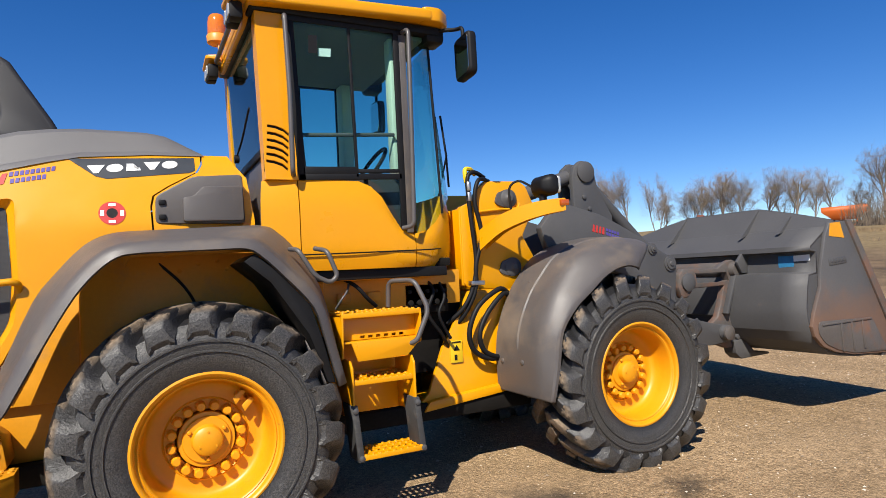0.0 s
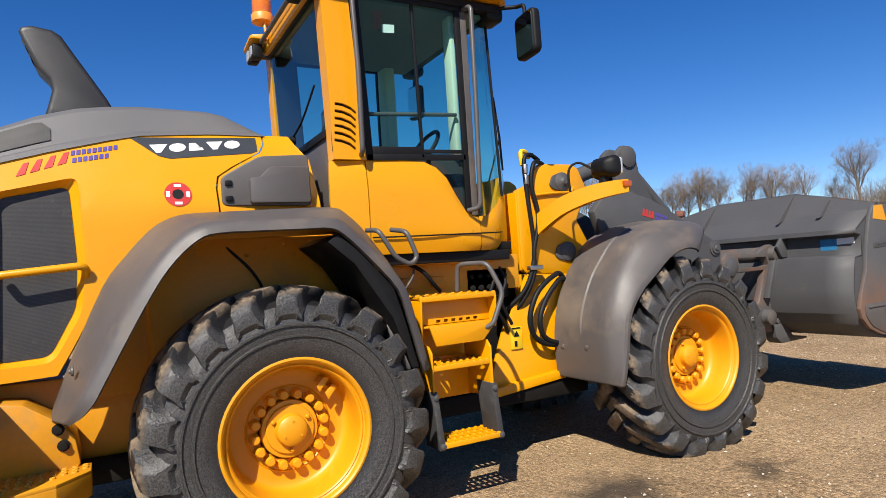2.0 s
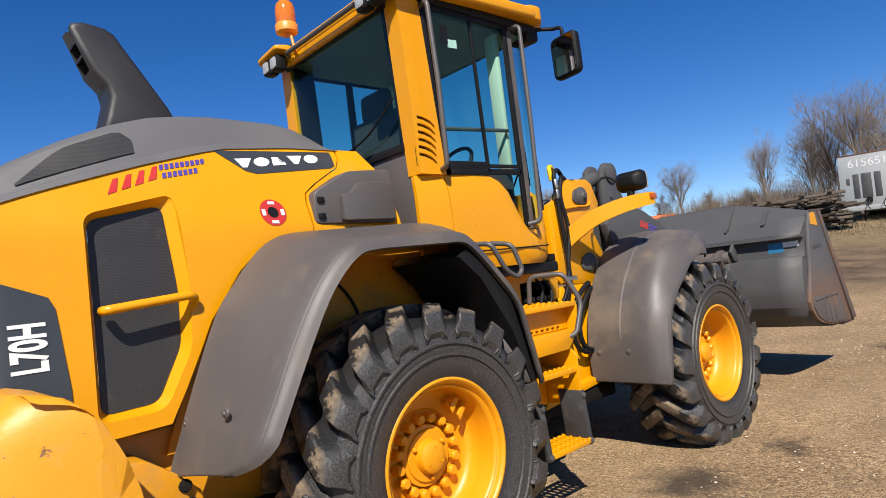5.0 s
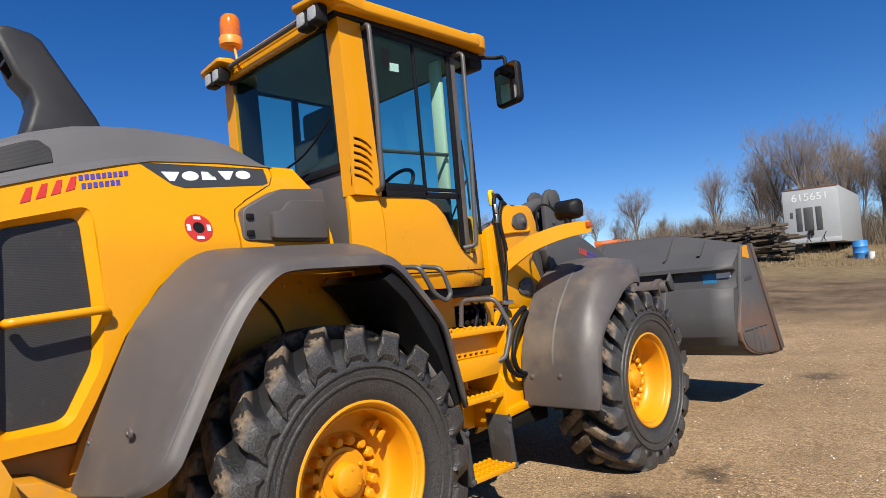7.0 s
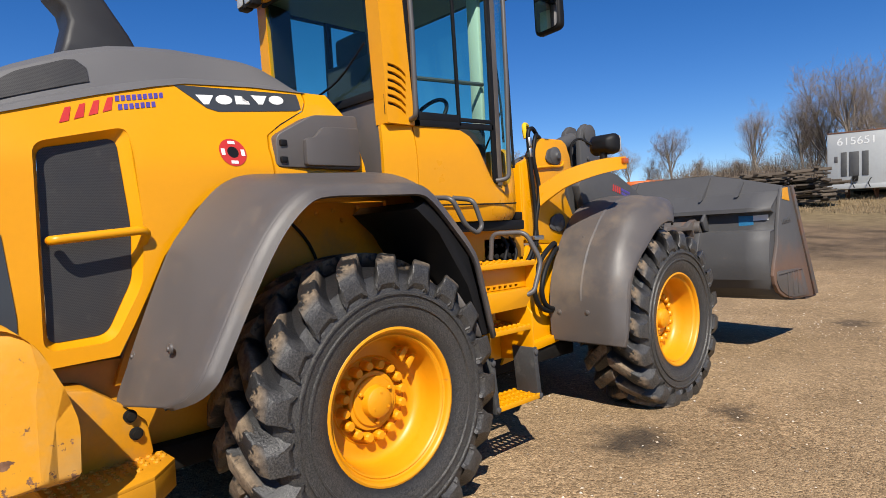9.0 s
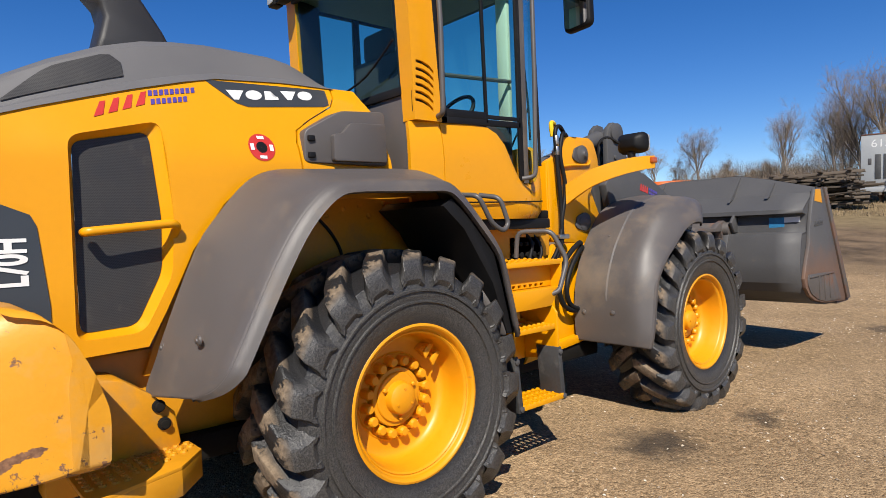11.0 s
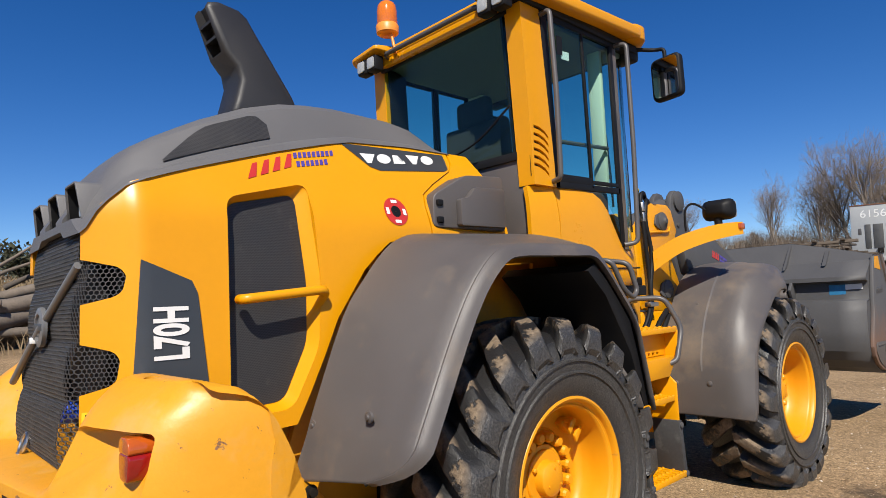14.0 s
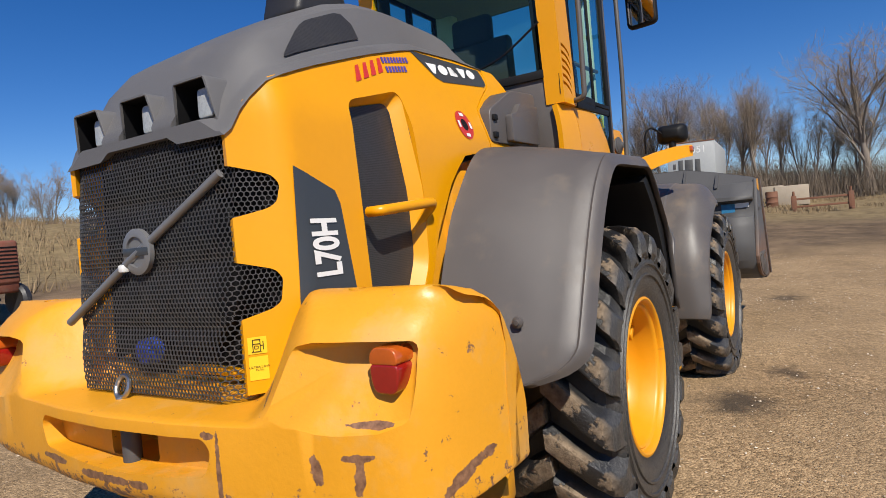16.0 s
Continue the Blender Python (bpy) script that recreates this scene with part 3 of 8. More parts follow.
# hood ---------------------------------------------------------------
def table(rows, x):
    rows = sorted(rows)
    if x <= rows[0][0]:
        return rows[0][1]
    for (a, u), (b, v) in zip(rows, rows[1:]):
        if x <= b:
            return u + (v - u) * (x - a) / (b - a)
    return rows[-1][1]


SIDE = [(0.9, 0.578), (1.28, 0.568), (1.88, 0.534), (1.94, 0.518), (2.15, 0.440), (2.29, 0.383), (2.37, 0.338)]
EDGE = [(0.45, 2.36), (-0.2, 2.35), (-0.62, 2.315), (-1.0, 2.205), (-1.2, 2.14), (-1.44, 2.06), (-1.634, 1.985), (-1.728, 1.895), (-1.775, 1.80)]
TOP = [(0.12, 2.385), (0.01, 2.45), (-0.10, 2.505), (-0.20, 2.525), (-0.57, 2.53), (-0.85, 2.505), (-1.08, 2.435), (-1.30, 2.335), (-1.48, 2.235), (-1.61, 2.15), (-1.655, 2.08), (-1.70, 2.005), (-1.745, 1.94), (-1.79, 1.865)]


def corner_slope(z):
    return 0.66 + (1.45 - z) * 0.35


def corner(x, z):
    u = max(0.0, -1.585 - x)
    drop = u * u / 0.16 if u < 0.08 else 0.04 + (u - 0.08) * corner_slope(z)
    return 1 - drop / 0.55


def side_y(x, z):
    return -table(SIDE, z) * corner(x, z)


def edge_point(x):
    z = table(EDGE, x)
    return side_y(x, z), z


def hood_bottom(x):
    return table([(-1.8, 1.0), (-1.02, 1.03), (-0.93, 1.19), (-0.80, 1.45), (-0.62, 1.69), (-0.48, 1.80), (-0.30, 1.83), (0.5, 1.83)], x)


def slab(rows, inward):
    """A closed shell from a grid of outer points, with a second skin shifted inwards."""
    b = bmesh.new()
    out = [[b.verts.new(p) for p in row] for row in rows]
    inn = [[b.verts.new((p[0] + inward[0], p[1] + inward[1], p[2] + inward[2])) for p in row] for row in rows]
    n, m = len(rows), len(rows[0])
    for i in range(n - 1):
        for j in range(m - 1):
            b.faces.new((out[i][j], out[i][j + 1], out[i + 1][j + 1], out[i + 1][j]))
            b.faces.new((inn[i][j], inn[i + 1][j], inn[i + 1][j + 1], inn[i][j + 1]))
    for i in range(n - 1):
        b.faces.new((out[i][0], out[i + 1][0], inn[i + 1][0], inn[i][0]))
        b.faces.new((out[i][-1], inn[i][-1], inn[i + 1][-1], out[i + 1][-1]))
    for j in range(m - 1):
        b.faces.new((out[0][j], inn[0][j], inn[0][j + 1], out[0][j + 1]))
        b.faces.new((out[-1][j], out[-1][j + 1], inn[-1][j + 1], inn[-1][j]))
    bmesh.ops.recalc_face_normals(b, faces=b.faces[:])
    return b


VENT = [(-1.262, 1.935), (-0.945, 2.005), (-0.918, 1.60), (-0.93, 1.36), (-1.05, 1.125), (-1.275, 1.115)]
VENT_EDGE = [(-1.285, 1.955), (-0.90, 2.055), (-0.878, 1.60), (-0.90, 1.34), (-1.035, 1.095), (-1.30, 1.09)]


def hood_panels():
    xs = [0.40, 0.30, 0.2, 0.1, 0.0, -0.1, -0.2, -0.3, -0.4, -0.48, -0.56, -0.64, -0.72, -0.8, -0.88, -0.95, -1.02, -1.1, -1.2, -1.3, -1.4, -1.48, -1.54, -1.58, -1.605, -1.63, -1.655, -1.68, -1.72, -1.75, -1.778]
    rows = []
    for x in xs:
        z0, z1 = hood_bottom(x), table(EDGE, x)
        row = []
        for k in range(23):
            z = z0 + (z1 - z0) * k / 22
            row.append((x, side_y(x, z), z))
        rows.append(row)
    b = slab(rows, (0.006, 0.02, 0))
    vent = prism(rounded(VENT_EDGE, 0.055, 5), 'y', -0.8, -0.30)
    gap_line = [(0.105, 2.40), (0.10, 2.29), (0.07, 2.235), (-0.10, 2.135), (-0.19, 2.07), (-0.205, 2.0), (-0.195, 1.76)]
    gap = prism([(p - 0.005, q) for p, q in gap_line] + [(p + 0.006, q - 0.002) for p, q in gap_line[::-1]], 'y', -0.8, -0.2)
    slant = prism([(0.235, 2.42), (0.30, 2.30), (0.375, 2.20), (0.42, 1.7), (0.6, 1.7), (0.6, 2.42)], 'y', -0.8, -0.2)
    # toothed rear edge beside the grille
    teeth = [prism(rounded([(-0.30, z1 + 0.04), (-0.44, z1 + 0.03), (-0.505, z1), (-0.52, z1 - 0.03), (-0.515, z0 + 0.02), (-0.50, z0), (-0.43, z0 - 0.03), (-0.30, z0 - 0.04)], 0.012, 3), 'x', -1.95, -1.58) for z0, z1 in ((1.568, 1.672), (1.258, 1.378))]
    b = cut(b, vent, gap, slant, *teeth)
    left = mirrored(b)
    part("hood_panel", b, YELLOW, loader, "glossy yellow engine hood side", smooth=35)
    part("hood_panel", left, YELLOW, loader, smooth=35)


def cap_point(x, v):
    """A point of the grey hood top: v 0 at its lower edge, 1 at the middle."""
    ye, ze = edge_point(x)
    zt = max(table(TOP, x), ze + 0.02)
    prof = [(0.0, 0.0, 0.0), (0.04, 0.015, 0.10), (0.12, 0.06, 0.14), (0.30, 0.15, 0.48), (0.45, 0.25, 0.82), (0.58, 0.38, 0.955), (0.78, 0.70, 0.995), (1.0, 1.0, 1.0)]
    for (a, s0, h0), (b, s1, h1) in zip(prof, prof[1:]):
        if v <= b:
            t = (v - a) / (b - a)
            s, h = s0 + (s1 - s0) * t, h0 + (h1 - h0) * t
            break
    return Vector((x, ye * (1 - s), ze + (zt - ze) * h))


def hood_cap():
    xs = [0.12, 0.07, 0.03, 0.0, -0.05, -0.1, -0.16, -0.22, -0.3, -0.4, -0.58, -0.75, -0.9, -1.0, -1.09, -1.2, -1.3, -1.4, -1.5, -1.58, -1.645, -1.7, -1.736, -1.765, -1.785]
    vs = [0, 0.04, 0.12, 0.2, 0.3, 0.38, 0.45, 0.52, 0.58, 0.68, 0.78, 0.9, 1.0]
    b = bmesh.new()
    grid = []
    for x in xs:
        half = [cap_point(x, v) for v in vs]
        row = [(p.x, p.y - (0.012 if i == 0 else 0), p.z - (0.006 if i == 0 else 0)) for i, p in enumerate(half)]
        row += [(p[0], -p[1], p[2]) for p in row[-2::-1]]
        grid.append([b.verts.new(p) for p in row])
    for r0, r1 in zip(grid, grid[1:]):
        for i in range(len(r0) - 1):
            b.faces.new((r0[i], r0[i + 1], r1[i + 1], r1[i]))
        b.faces.new((r0[-1], r0[0], r1[0], r1[-1]))
    b.faces.new(grid[0])
    b.faces.new(grid[-1][::-1])
    # notched lower edge above the grille
    notch = prism([(-0.47, 1.70), (-0.45, 1.795), (-0.22, 1.80), (-0.17, 1.828), (0.17, 1.828), (0.22, 1.80), (0.45, 1.795), (0.47, 1.70)], 'x', -1.95, -1.70)
    hollows = [prism([(y - 0.097, 1.858), (y + 0.097, 1.858), (y + 0.071, 1.986), (y - 0.071, 1.986)], 'x', -1.95, -1.665) for y in (-0.297, 0.0, 0.297)]
    b = cut(b, notch, *hollows)
    cap = part("hood_top", b, HOOD_GREY, loader, "matt grey moulded hood top with three rear lamp recesses", smooth=32)
    for y in (-0.297, 0.0, 0.297):
        pod = prism(rounded([(y - 0.106, 1.84), (y + 0.106, 1.84), (y + 0.079, 1.994), (y - 0.079, 1.994)], 0.02, 3), 'x', -1.783, -1.58, 0.006)
        hollow = prism([(y - 0.097, 1.858), (y + 0.097, 1.858), (y + 0.071, 1.986), (y - 0.071, 1.986)], 'x', -1.95, -1.685)
        pod = cut(pod, hollow)
        for v in pod.verts:
            v.co.x += (1.99 - v.co.z) * 0.13
        p = part("lamp_housing", pod, HOOD_GREY, cap)
        ring = [[(x, y + sy * w, z) for sy, w, z in ((-1, 0.0965, 1.8585), (1, 0.0965, 1.8585), (1, 0.0705, 1.9855), (-1, 0.0705, 1.9855), (-1, 0.0965, 1.8585))] for x in (-1.775, -1.688)]
        lining = sheet([[(x + (1.99 - z) * 0.13, yy, z) for x, yy, z in r] for r in ring])
        lining.faces.new([lining.verts.new((-1.692 + (1.99 - z) * 0.13, yy, z)) for _, yy, z in ring[1][:4]])
        part("lamp_recess", lining, BLACK, p, "black inside of the lamp opening")
        lens = prism(rounded([(y - 0.075, 1.868), (y + 0.005, 1.868), (y + 0.002, 1.965), (y - 0.062, 1.965)], 0.018, 4), 'x', -1.752, -1.67, 0.010, 3)
        part("lamp", lens, LENS, p, "clear rear work lamp")
    return cap


LENS = Mat("lamp_lens", (0.33, 0.34, 0.34), rough=0.12, vary=0.25, scale=60, grain=200, coat=0.6).m
hood_panels()
cap = hood_cap()


# counterweight --------------------------------------------------------
def counterweight():
    # side profile, from the front bottom corner over the top to the rear
    prof = rounded([(-1.32, 0.715), (-1.312, 0.92), (-1.36, 1.065), (-1.42, 1.19), (-1.51, 1.28), (-1.62, 1.312), (-1.745, 1.302), (-1.86, 1.248), (-1.925, 1.168), (-1.955, 1.01), (-1.955, 0.745), (-1.925, 0.70), (-1.385, 0.70)], 0.05, 3)
    n = len(prof)
    sweep = [(0.0, -1.99), (0.30, -1.975), (0.49, -1.95), (0.62, -1.925), (0.85, -1.865), (0.97, -1.82), (1.02, -1.79), (1.06, -1.745), (1.09, -1.68), (1.115, -1.58), (1.13, -1.50), (1.14, -1.44)]
    ys = [1.142, 1.14, 1.136, 1.13, 1.123, 1.115, 1.103, 1.09, 1.075, 1.06, 1.04] + [1.02 - 0.02 * k for k in range(37)] + [0.22, 0.12]
    front = [(-1.312, 0.92), (-1.36, 1.065), (-1.42, 1.187), (-1.51, 1.277), (-1.62, 1.312), (-1.75, 1.32)][::-1]
    b = bmesh.new()
    rings = []
    for y in [-v for v in ys] + [0.0] + ys[::-1]:
        ay = abs(y)
        rear = table(sweep, ay)
        u = max(0.0, min(1.0, (ay - 1.02) / 0.122))
        lid = 1.308 - 0.10 * (1 - math.sqrt(max(0.0, 1 - u * u)))
        sill = 0.70 + 0.05 * (1 - math.sqrt(max(0.0, 1 - u * u)))
        ring = []
        for x, z in prof:
            x = rear + soft(x + (rear + 1.955) * smooth_step(-1.58, -1.86, x) - rear, 0.006)
            top = min(lid, table(front, x))
            z = top - soft(top - z, 0.004)
            # the humps fall away to the low middle
            start = 0.37 + 0.8 * max(0.0, -1.66 - x)
            g = smooth_step(start, start + 0.27, ay)
            z = sill + soft(z - sill, 0.003)
            if z > 0.96:
                z = 0.96 + (z - 0.96) * (0.06 + 0.94 * g)
            if x > -1.62 and ay < 0.60:
                x = x - (0.60 - ay) * 0.2 * smooth_step(-1.62, -1.40, x)
            ring.append(b.verts.new((x, y, z)))
        rings.append(ring)
    for r0, r1 in zip(rings, rings[1:]):
        for k in range(n):
            b.faces.new((r0[k], r0[(k + 1) % n], r1[(k + 1) % n], r1[k]))
    for ring, flip in ((rings[0], 1), (rings[-1], -1)):
        hub = b.verts.new((-1.385, ring[0].co.y * 1.001, 0.93))
        for k in range(n):
            b.faces.new((ring[k], ring[(k + 1) % n], hub)[::flip])
    tools = []
    for s in (-1, 1):
        niche = bmesh.new()
        # roof slopes to a point at the inner end; the rounded outer wall stands by the light
        hull = [(-2.1, s * 0.50, 1.20), (-1.935, s * 0.57, 1.165), (-2.1, s * 1.07, 1.175), (-1.70, s * 1.045, 1.172), (-1.70, s * 0.90, 1.172), (-1.79, s * 0.80, 1.17),
                (-2.1, s * 0.50, 1.10), (-1.95, s * 0.56, 1.09), (-2.1, s * 1.07, 0.90), (-1.775, s * 1.05, 0.965), (-1.80, s * 0.98, 0.95), (-1.875, s * 0.80, 0.94), (-1.945, s * 0.60, 0.96), (-2.1, s * 0.60, 0.86)]
        bmesh.ops.convex_hull(niche, input=[niche.verts.new(p) for p in hull])
        bevelled(niche, 0.022, 3)
        tools.append(niche)
    slot = prism(rounded([(-0.49, 0.89), (-0.46, 0.815), (-0.12, 0.795), (0.12, 0.795), (0.46, 0.815), (0.49, 0.89), (0.46, 0.925), (-0.46, 0.925)], 0.025, 4), 'x', -2.1, -1.89)
    for v in slot.verts:
        if v.co.x > -1.95:
            v.co.y *= 0.93
    tools.append(slot)
    tools.append(box(-2.1, -1.72, -0.13, 0.13, 0.80, 0.915, 0.015))
    for hx, hy in ((-1.588, 0.60), (-1.655, 0.80)):
        for s in (-1, 1):
            tools.append(cyl((hx, s * hy, 1.262), (hx, s * hy, 1.38), 0.026, 16))
    b = cut(b, *tools, tangled=False)
    for v in b.verts:
        if v.co.y > 0.45:
            v.co.x -= 0.05 * smooth_step(0.45, 1.1, v.co.y)
            v.co.y += (v.co.y - 0.45) * 0.2
    cw = part("counterweight", b, YELLOW_CAST, loader, "yellow cast counterweight with scraped, rusty edges", smooth=42)
    for s in (-1, 1):
        shift, back = (0.105, 0.05) if s > 0 else (0.0, 0.0)
        lens = prism(rounded([(s * 0.942 + shift, 1.042), (s * 1.006 + shift, 1.042), (s * 1.018 + shift, 1.075), (s * 1.02 + shift, 1.119), (s * 0.928 + shift, 1.119), (s * 0.930 + shift, 1.075)], 0.016, 4), 'x', -1.79 - back, -1.68, 0.024, 4)
        tl = part("tail_light", lens, TAIL_RED, cw, "red tail light lens", smooth=60)
        top = prism(rounded([(s * 0.928 + shift, 1.117), (s * 1.02 + shift, 1.117), (s * 1.018 + shift, 1.145), (s * 1.0 + shift, 1.163), (s * 0.946 + shift, 1.163), (s * 0.930 + shift, 1.145)], 0.014, 4), 'x', -1.79 - back, -1.68, 0.016, 4)
        part("indicator_lens", top, TAIL_ORANGE, tl, "orange indicator lens", smooth=60)
    hook = cyl((-1.90, 0.0, 0.70), (-1.90, 0.0, 0.96), 0.03, 14, bevel=0.004)
    part("tow_pin", hook, STEEL, cw, "worn steel tow pin")
    eye = tube([(-1.845 + 0.012 * math.sin(a), 0.115 + 0.036 * math.cos(a), 1.015 + 0.036 * math.sin(a)) for a in [2 * math.pi * k / 20 for k in range(21)]], 0.009, 8)
    cyl((-1.85, 0.115, 0.95), (-1.85, 0.115, 0.985), 0.022, 12, eye, 0.003)
    part("lifting_eye", eye, CHROME, cw)
    # rear frame below, steps
    fr = box(-1.75, 1.2, -0.42, 0.42, 0.55, 1.0, 0.02)
    prism([(-1.45, 0.48), (-1.02, 0.48), (-0.93, 0.60), (-0.95, 0.74), (-1.05, 0.84), (-1.16, 0.92), (-1.45, 0.96)], 'y', -0.66, -0.40, 0.01, bm=fr)
    prism([(-1.45, 0.62), (-1.30, 0.60), (-0.72, 0.60), (-0.66, 0.75), (-0.9, 1.0), (-1.45, 1.0)], 'y', 0.40, 0.66, 0.01, bm=fr)
    box(-0.14, 0.16, -0.75, 0.75, 0.48, 0.80, 0.05, bm=fr)
    # Added slab that keeps light from coming through below the chassis.
    part("belly_plate", box(-1.62, 2.5, -0.5, 0.5, 0.43, 0.56, 0.02), DARK, loader, "dark slab added to block light under the chassis")
    frame_ob = part("rear_frame", fr, YELLOW_DUSTY, loader, "dusty yellow rear chassis frame")
    for s in (-1, 1):
        st = prism([(-1.38, s * 0.62), (-0.885, s * 0.62), (-0.885, s * 0.775), (-1.02, s * 0.93), (-1.38, s * 1.05)], 'z', 0.568, 0.585, 0.003)
        prism([(-0.90, s * 0.62), (-0.885, s * 0.62), (-0.885, s * 0.775), (-1.02, s * 0.93), (-1.38, s * 1.05), (-1.38, s * 1.035), (-1.03, s * 0.915), (-0.90, s * 0.765)], 'z', 0.465, 0.57, 0.002, bm=st)
        for i in range(11):
            for j in range(6):
                px, py = -1.35 + i * 0.044, 0.655 + 0.052 * j
                if py < 0.99 - 0.6 * max(0.0, px + 1.30):
                    lathe([(0.016, 0.584), (0.014, 0.592), (0.008, 0.593), (0.006, 0.586)], (px, s * py, 0), 'z', 8, bm=st)
        part("service_step", st, YELLOW_DUSTY, frame_ob, "yellow folded step with dimpled tread")
    return cw


def rear_fenders():
    outer = curve([(-0.975, -0.99, 0.855), (-0.935, -1.12, 0.90), (-0.895, -1.19, 0.965), (-0.85, -1.2, 1.05), (-0.712, -1.2, 1.31), (-0.60, -1.2, 1.50), (-0.50, -1.2, 1.62), (-0.40, -1.2, 1.695), (-0.30, -1.2, 1.715), (-0.155, -1.2, 1.72), (0.10, -1.2, 1.725),
                   (0.23, -1.2, 1.725), (0.32, -1.2, 1.685), (0.46, -1.2, 1.55), (0.617, -1.2, 1.37), (0.68, -1.2, 1.18), (0.75, -1.2, 0.90)], 3)
    inner = curve([(-1.055, -0.60, 0.815), (-1.045, -0.60, 0.87), (-1.005, -0.61, 0.98), (-0.965, -0.61, 1.09), (-0.810, -0.61, 1.455), (-0.700, -0.61, 1.61), (-0.590, -0.61, 1.735), (-0.503, -0.61, 1.80), (-0.390, -0.61, 1.835), (-0.200, -0.62, 1.845), (0.200, -0.64, 1.86),
                   (0.440, -0.64, 1.865), (0.520, -0.64, 1.83), (0.630, -0.64, 1.72), (0.760, -0.64, 1.50), (0.820, -0.64, 1.25), (0.860, -0.64, 0.93)], 3)
    rows = []
    n = len(outer)
    for i, (o, p) in enumerate(zip(outer, inner)):
        d = (outer[min(i + 1, n - 1)] - outer[max(i - 1, 0)]).normalized()
        nrm = Vector((-d.z, 0, d.x))
        row = [p + nrm * -0.05, p]
        for t in (0.25, 0.5, 0.7, 0.82):
            row.append(p.lerp(o, t) + nrm * 0.018 * math.sin(math.pi * t) ** 0.7)
        row.append(p.lerp(o, 0.925) + nrm * 0.013)
        row.append(p.lerp(o, 0.94) + nrm * 0.007)
        row.append(p.lerp(o, 0.955) + nrm * 0.012)
        row.append(p.lerp(o, 0.98) + nrm * 0.006)
        row.append(o + nrm * -0.012)
        row.append(o + nrm * -0.035 + Vector((0, -0.012, 0)))
        row.append(o + nrm * -0.042 + Vector((0, 0.01, 0)))
        rows.append(row)
    # the lower rear end is cut round
    b = sheet(rows, 0.0)
    b2 = mirrored(b)
    for k, bb in enumerate((b, b2)):
        f = part("rear_fender", bb, GREY, loader, "dusty grey plastic rear wheel fender", smooth=50, thick=0.012)
        s = 1 if k == 0 else -1
        for x, y, z in ((-0.915, -0.955, 1.07), (-0.955, -0.63, 1.01)):
            part("fender_bolt", lathe([(0.024, 0.0), (0.022, 0.008), (0.012, 0.012), (0.010, 0.018), (0, 0.02)], (x - 0.02, s * y, z + 0.015), 'x', 12, flip=-1), GREY, f)
    # inner wheel arch: body side seen under the fender
    arch = box(-0.60, 0.85, -0.52, 0.52, 0.95, 1.74, 0.03)
    part("wheel_arch_body", arch, YELLOW_DUSTY, loader, "dusty yellow body side inside the wheel arch")
    # Dark box puts the shade low on the yellow arch body into colour.
    part("arch_liner", box(-0.52, 0.84, -0.60, 0.60, 0.46, 1.12, 0.03), DARK, loader, "dark block painting the shade low in the wheel arch")
    shelf = prism([(-0.36, 1.62), (-0.33, 1.68), (0.50, 1.70), (0.66, 1.53), (0.70, 1.60), (0.54, 1.80), (-0.36, 1.79)], 'y', -0.70, -0.66, 0.008)
    back = prism([(-1.02, 0.88), (-0.97, 1.02), (-0.86, 1.28), (-0.72, 1.53), (-0.55, 1.74), (-0.30, 1.80), (0.30, 1.80), (0.30, 1.0), (-0.5, 0.88)], 'y', -0.47, -0.44, 0.004)
    part("arch_panel", back, YELLOW_DUSTY, loader, "dusty yellow panel between hood and fender")
    part("arch_shelf", shelf, YELLOW_DUSTY, loader, "dusty yellow shelf plate inside the wheel arch")
    for s in (-1, 1):
        # The flap's black colour carries the shade inside the fender.
        flap = prism([(0.28, 1.66), (0.41, 1.55), (0.575, 1.36), (0.635, 1.17), (0.70, 0.915), (0.66, 0.915), (0.56, 1.2), (0.36, 1.5), (0.22, 1.62)], 'y', min(s * 1.18, s * 0.62), max(s * 1.18, s * 0.62), 0.004)
        fl = part("mud_flap", flap, BLACK, loader, "plastic mud guard behind the fender, its shade painted black")
        # Grey patch paints the part of the flap that the sun reaches.
        g = bmesh.new()
        g.faces.new([g.verts.new((0.655 - (z - 0.915) * 0.36 - 0.008, s * y, z)) for y, z in rounded([(1.185, 0.90), (1.18, 0.99), (1.10, 1.165), (1.06, 1.165), (0.92, 0.95), (0.93, 0.90)], 0.03, 4)])
        part("flap_corner", g, GREY, fl, "grey plate painting the sunlit corner of the mud guard", thick=0.006)


TAIL_RED = Mat("tail_red_lens", (0.24, 0.008, 0.006), rough=0.15, vary=0.1, scale=20, grain=90, coat=0.5).m
TAIL_ORANGE = Mat("tail_orange_lens", (0.40, 0.075, 0.008), rough=0.15, vary=0.1, scale=20, grain=90, coat=0.5).m
counterweight()
rear_fenders()


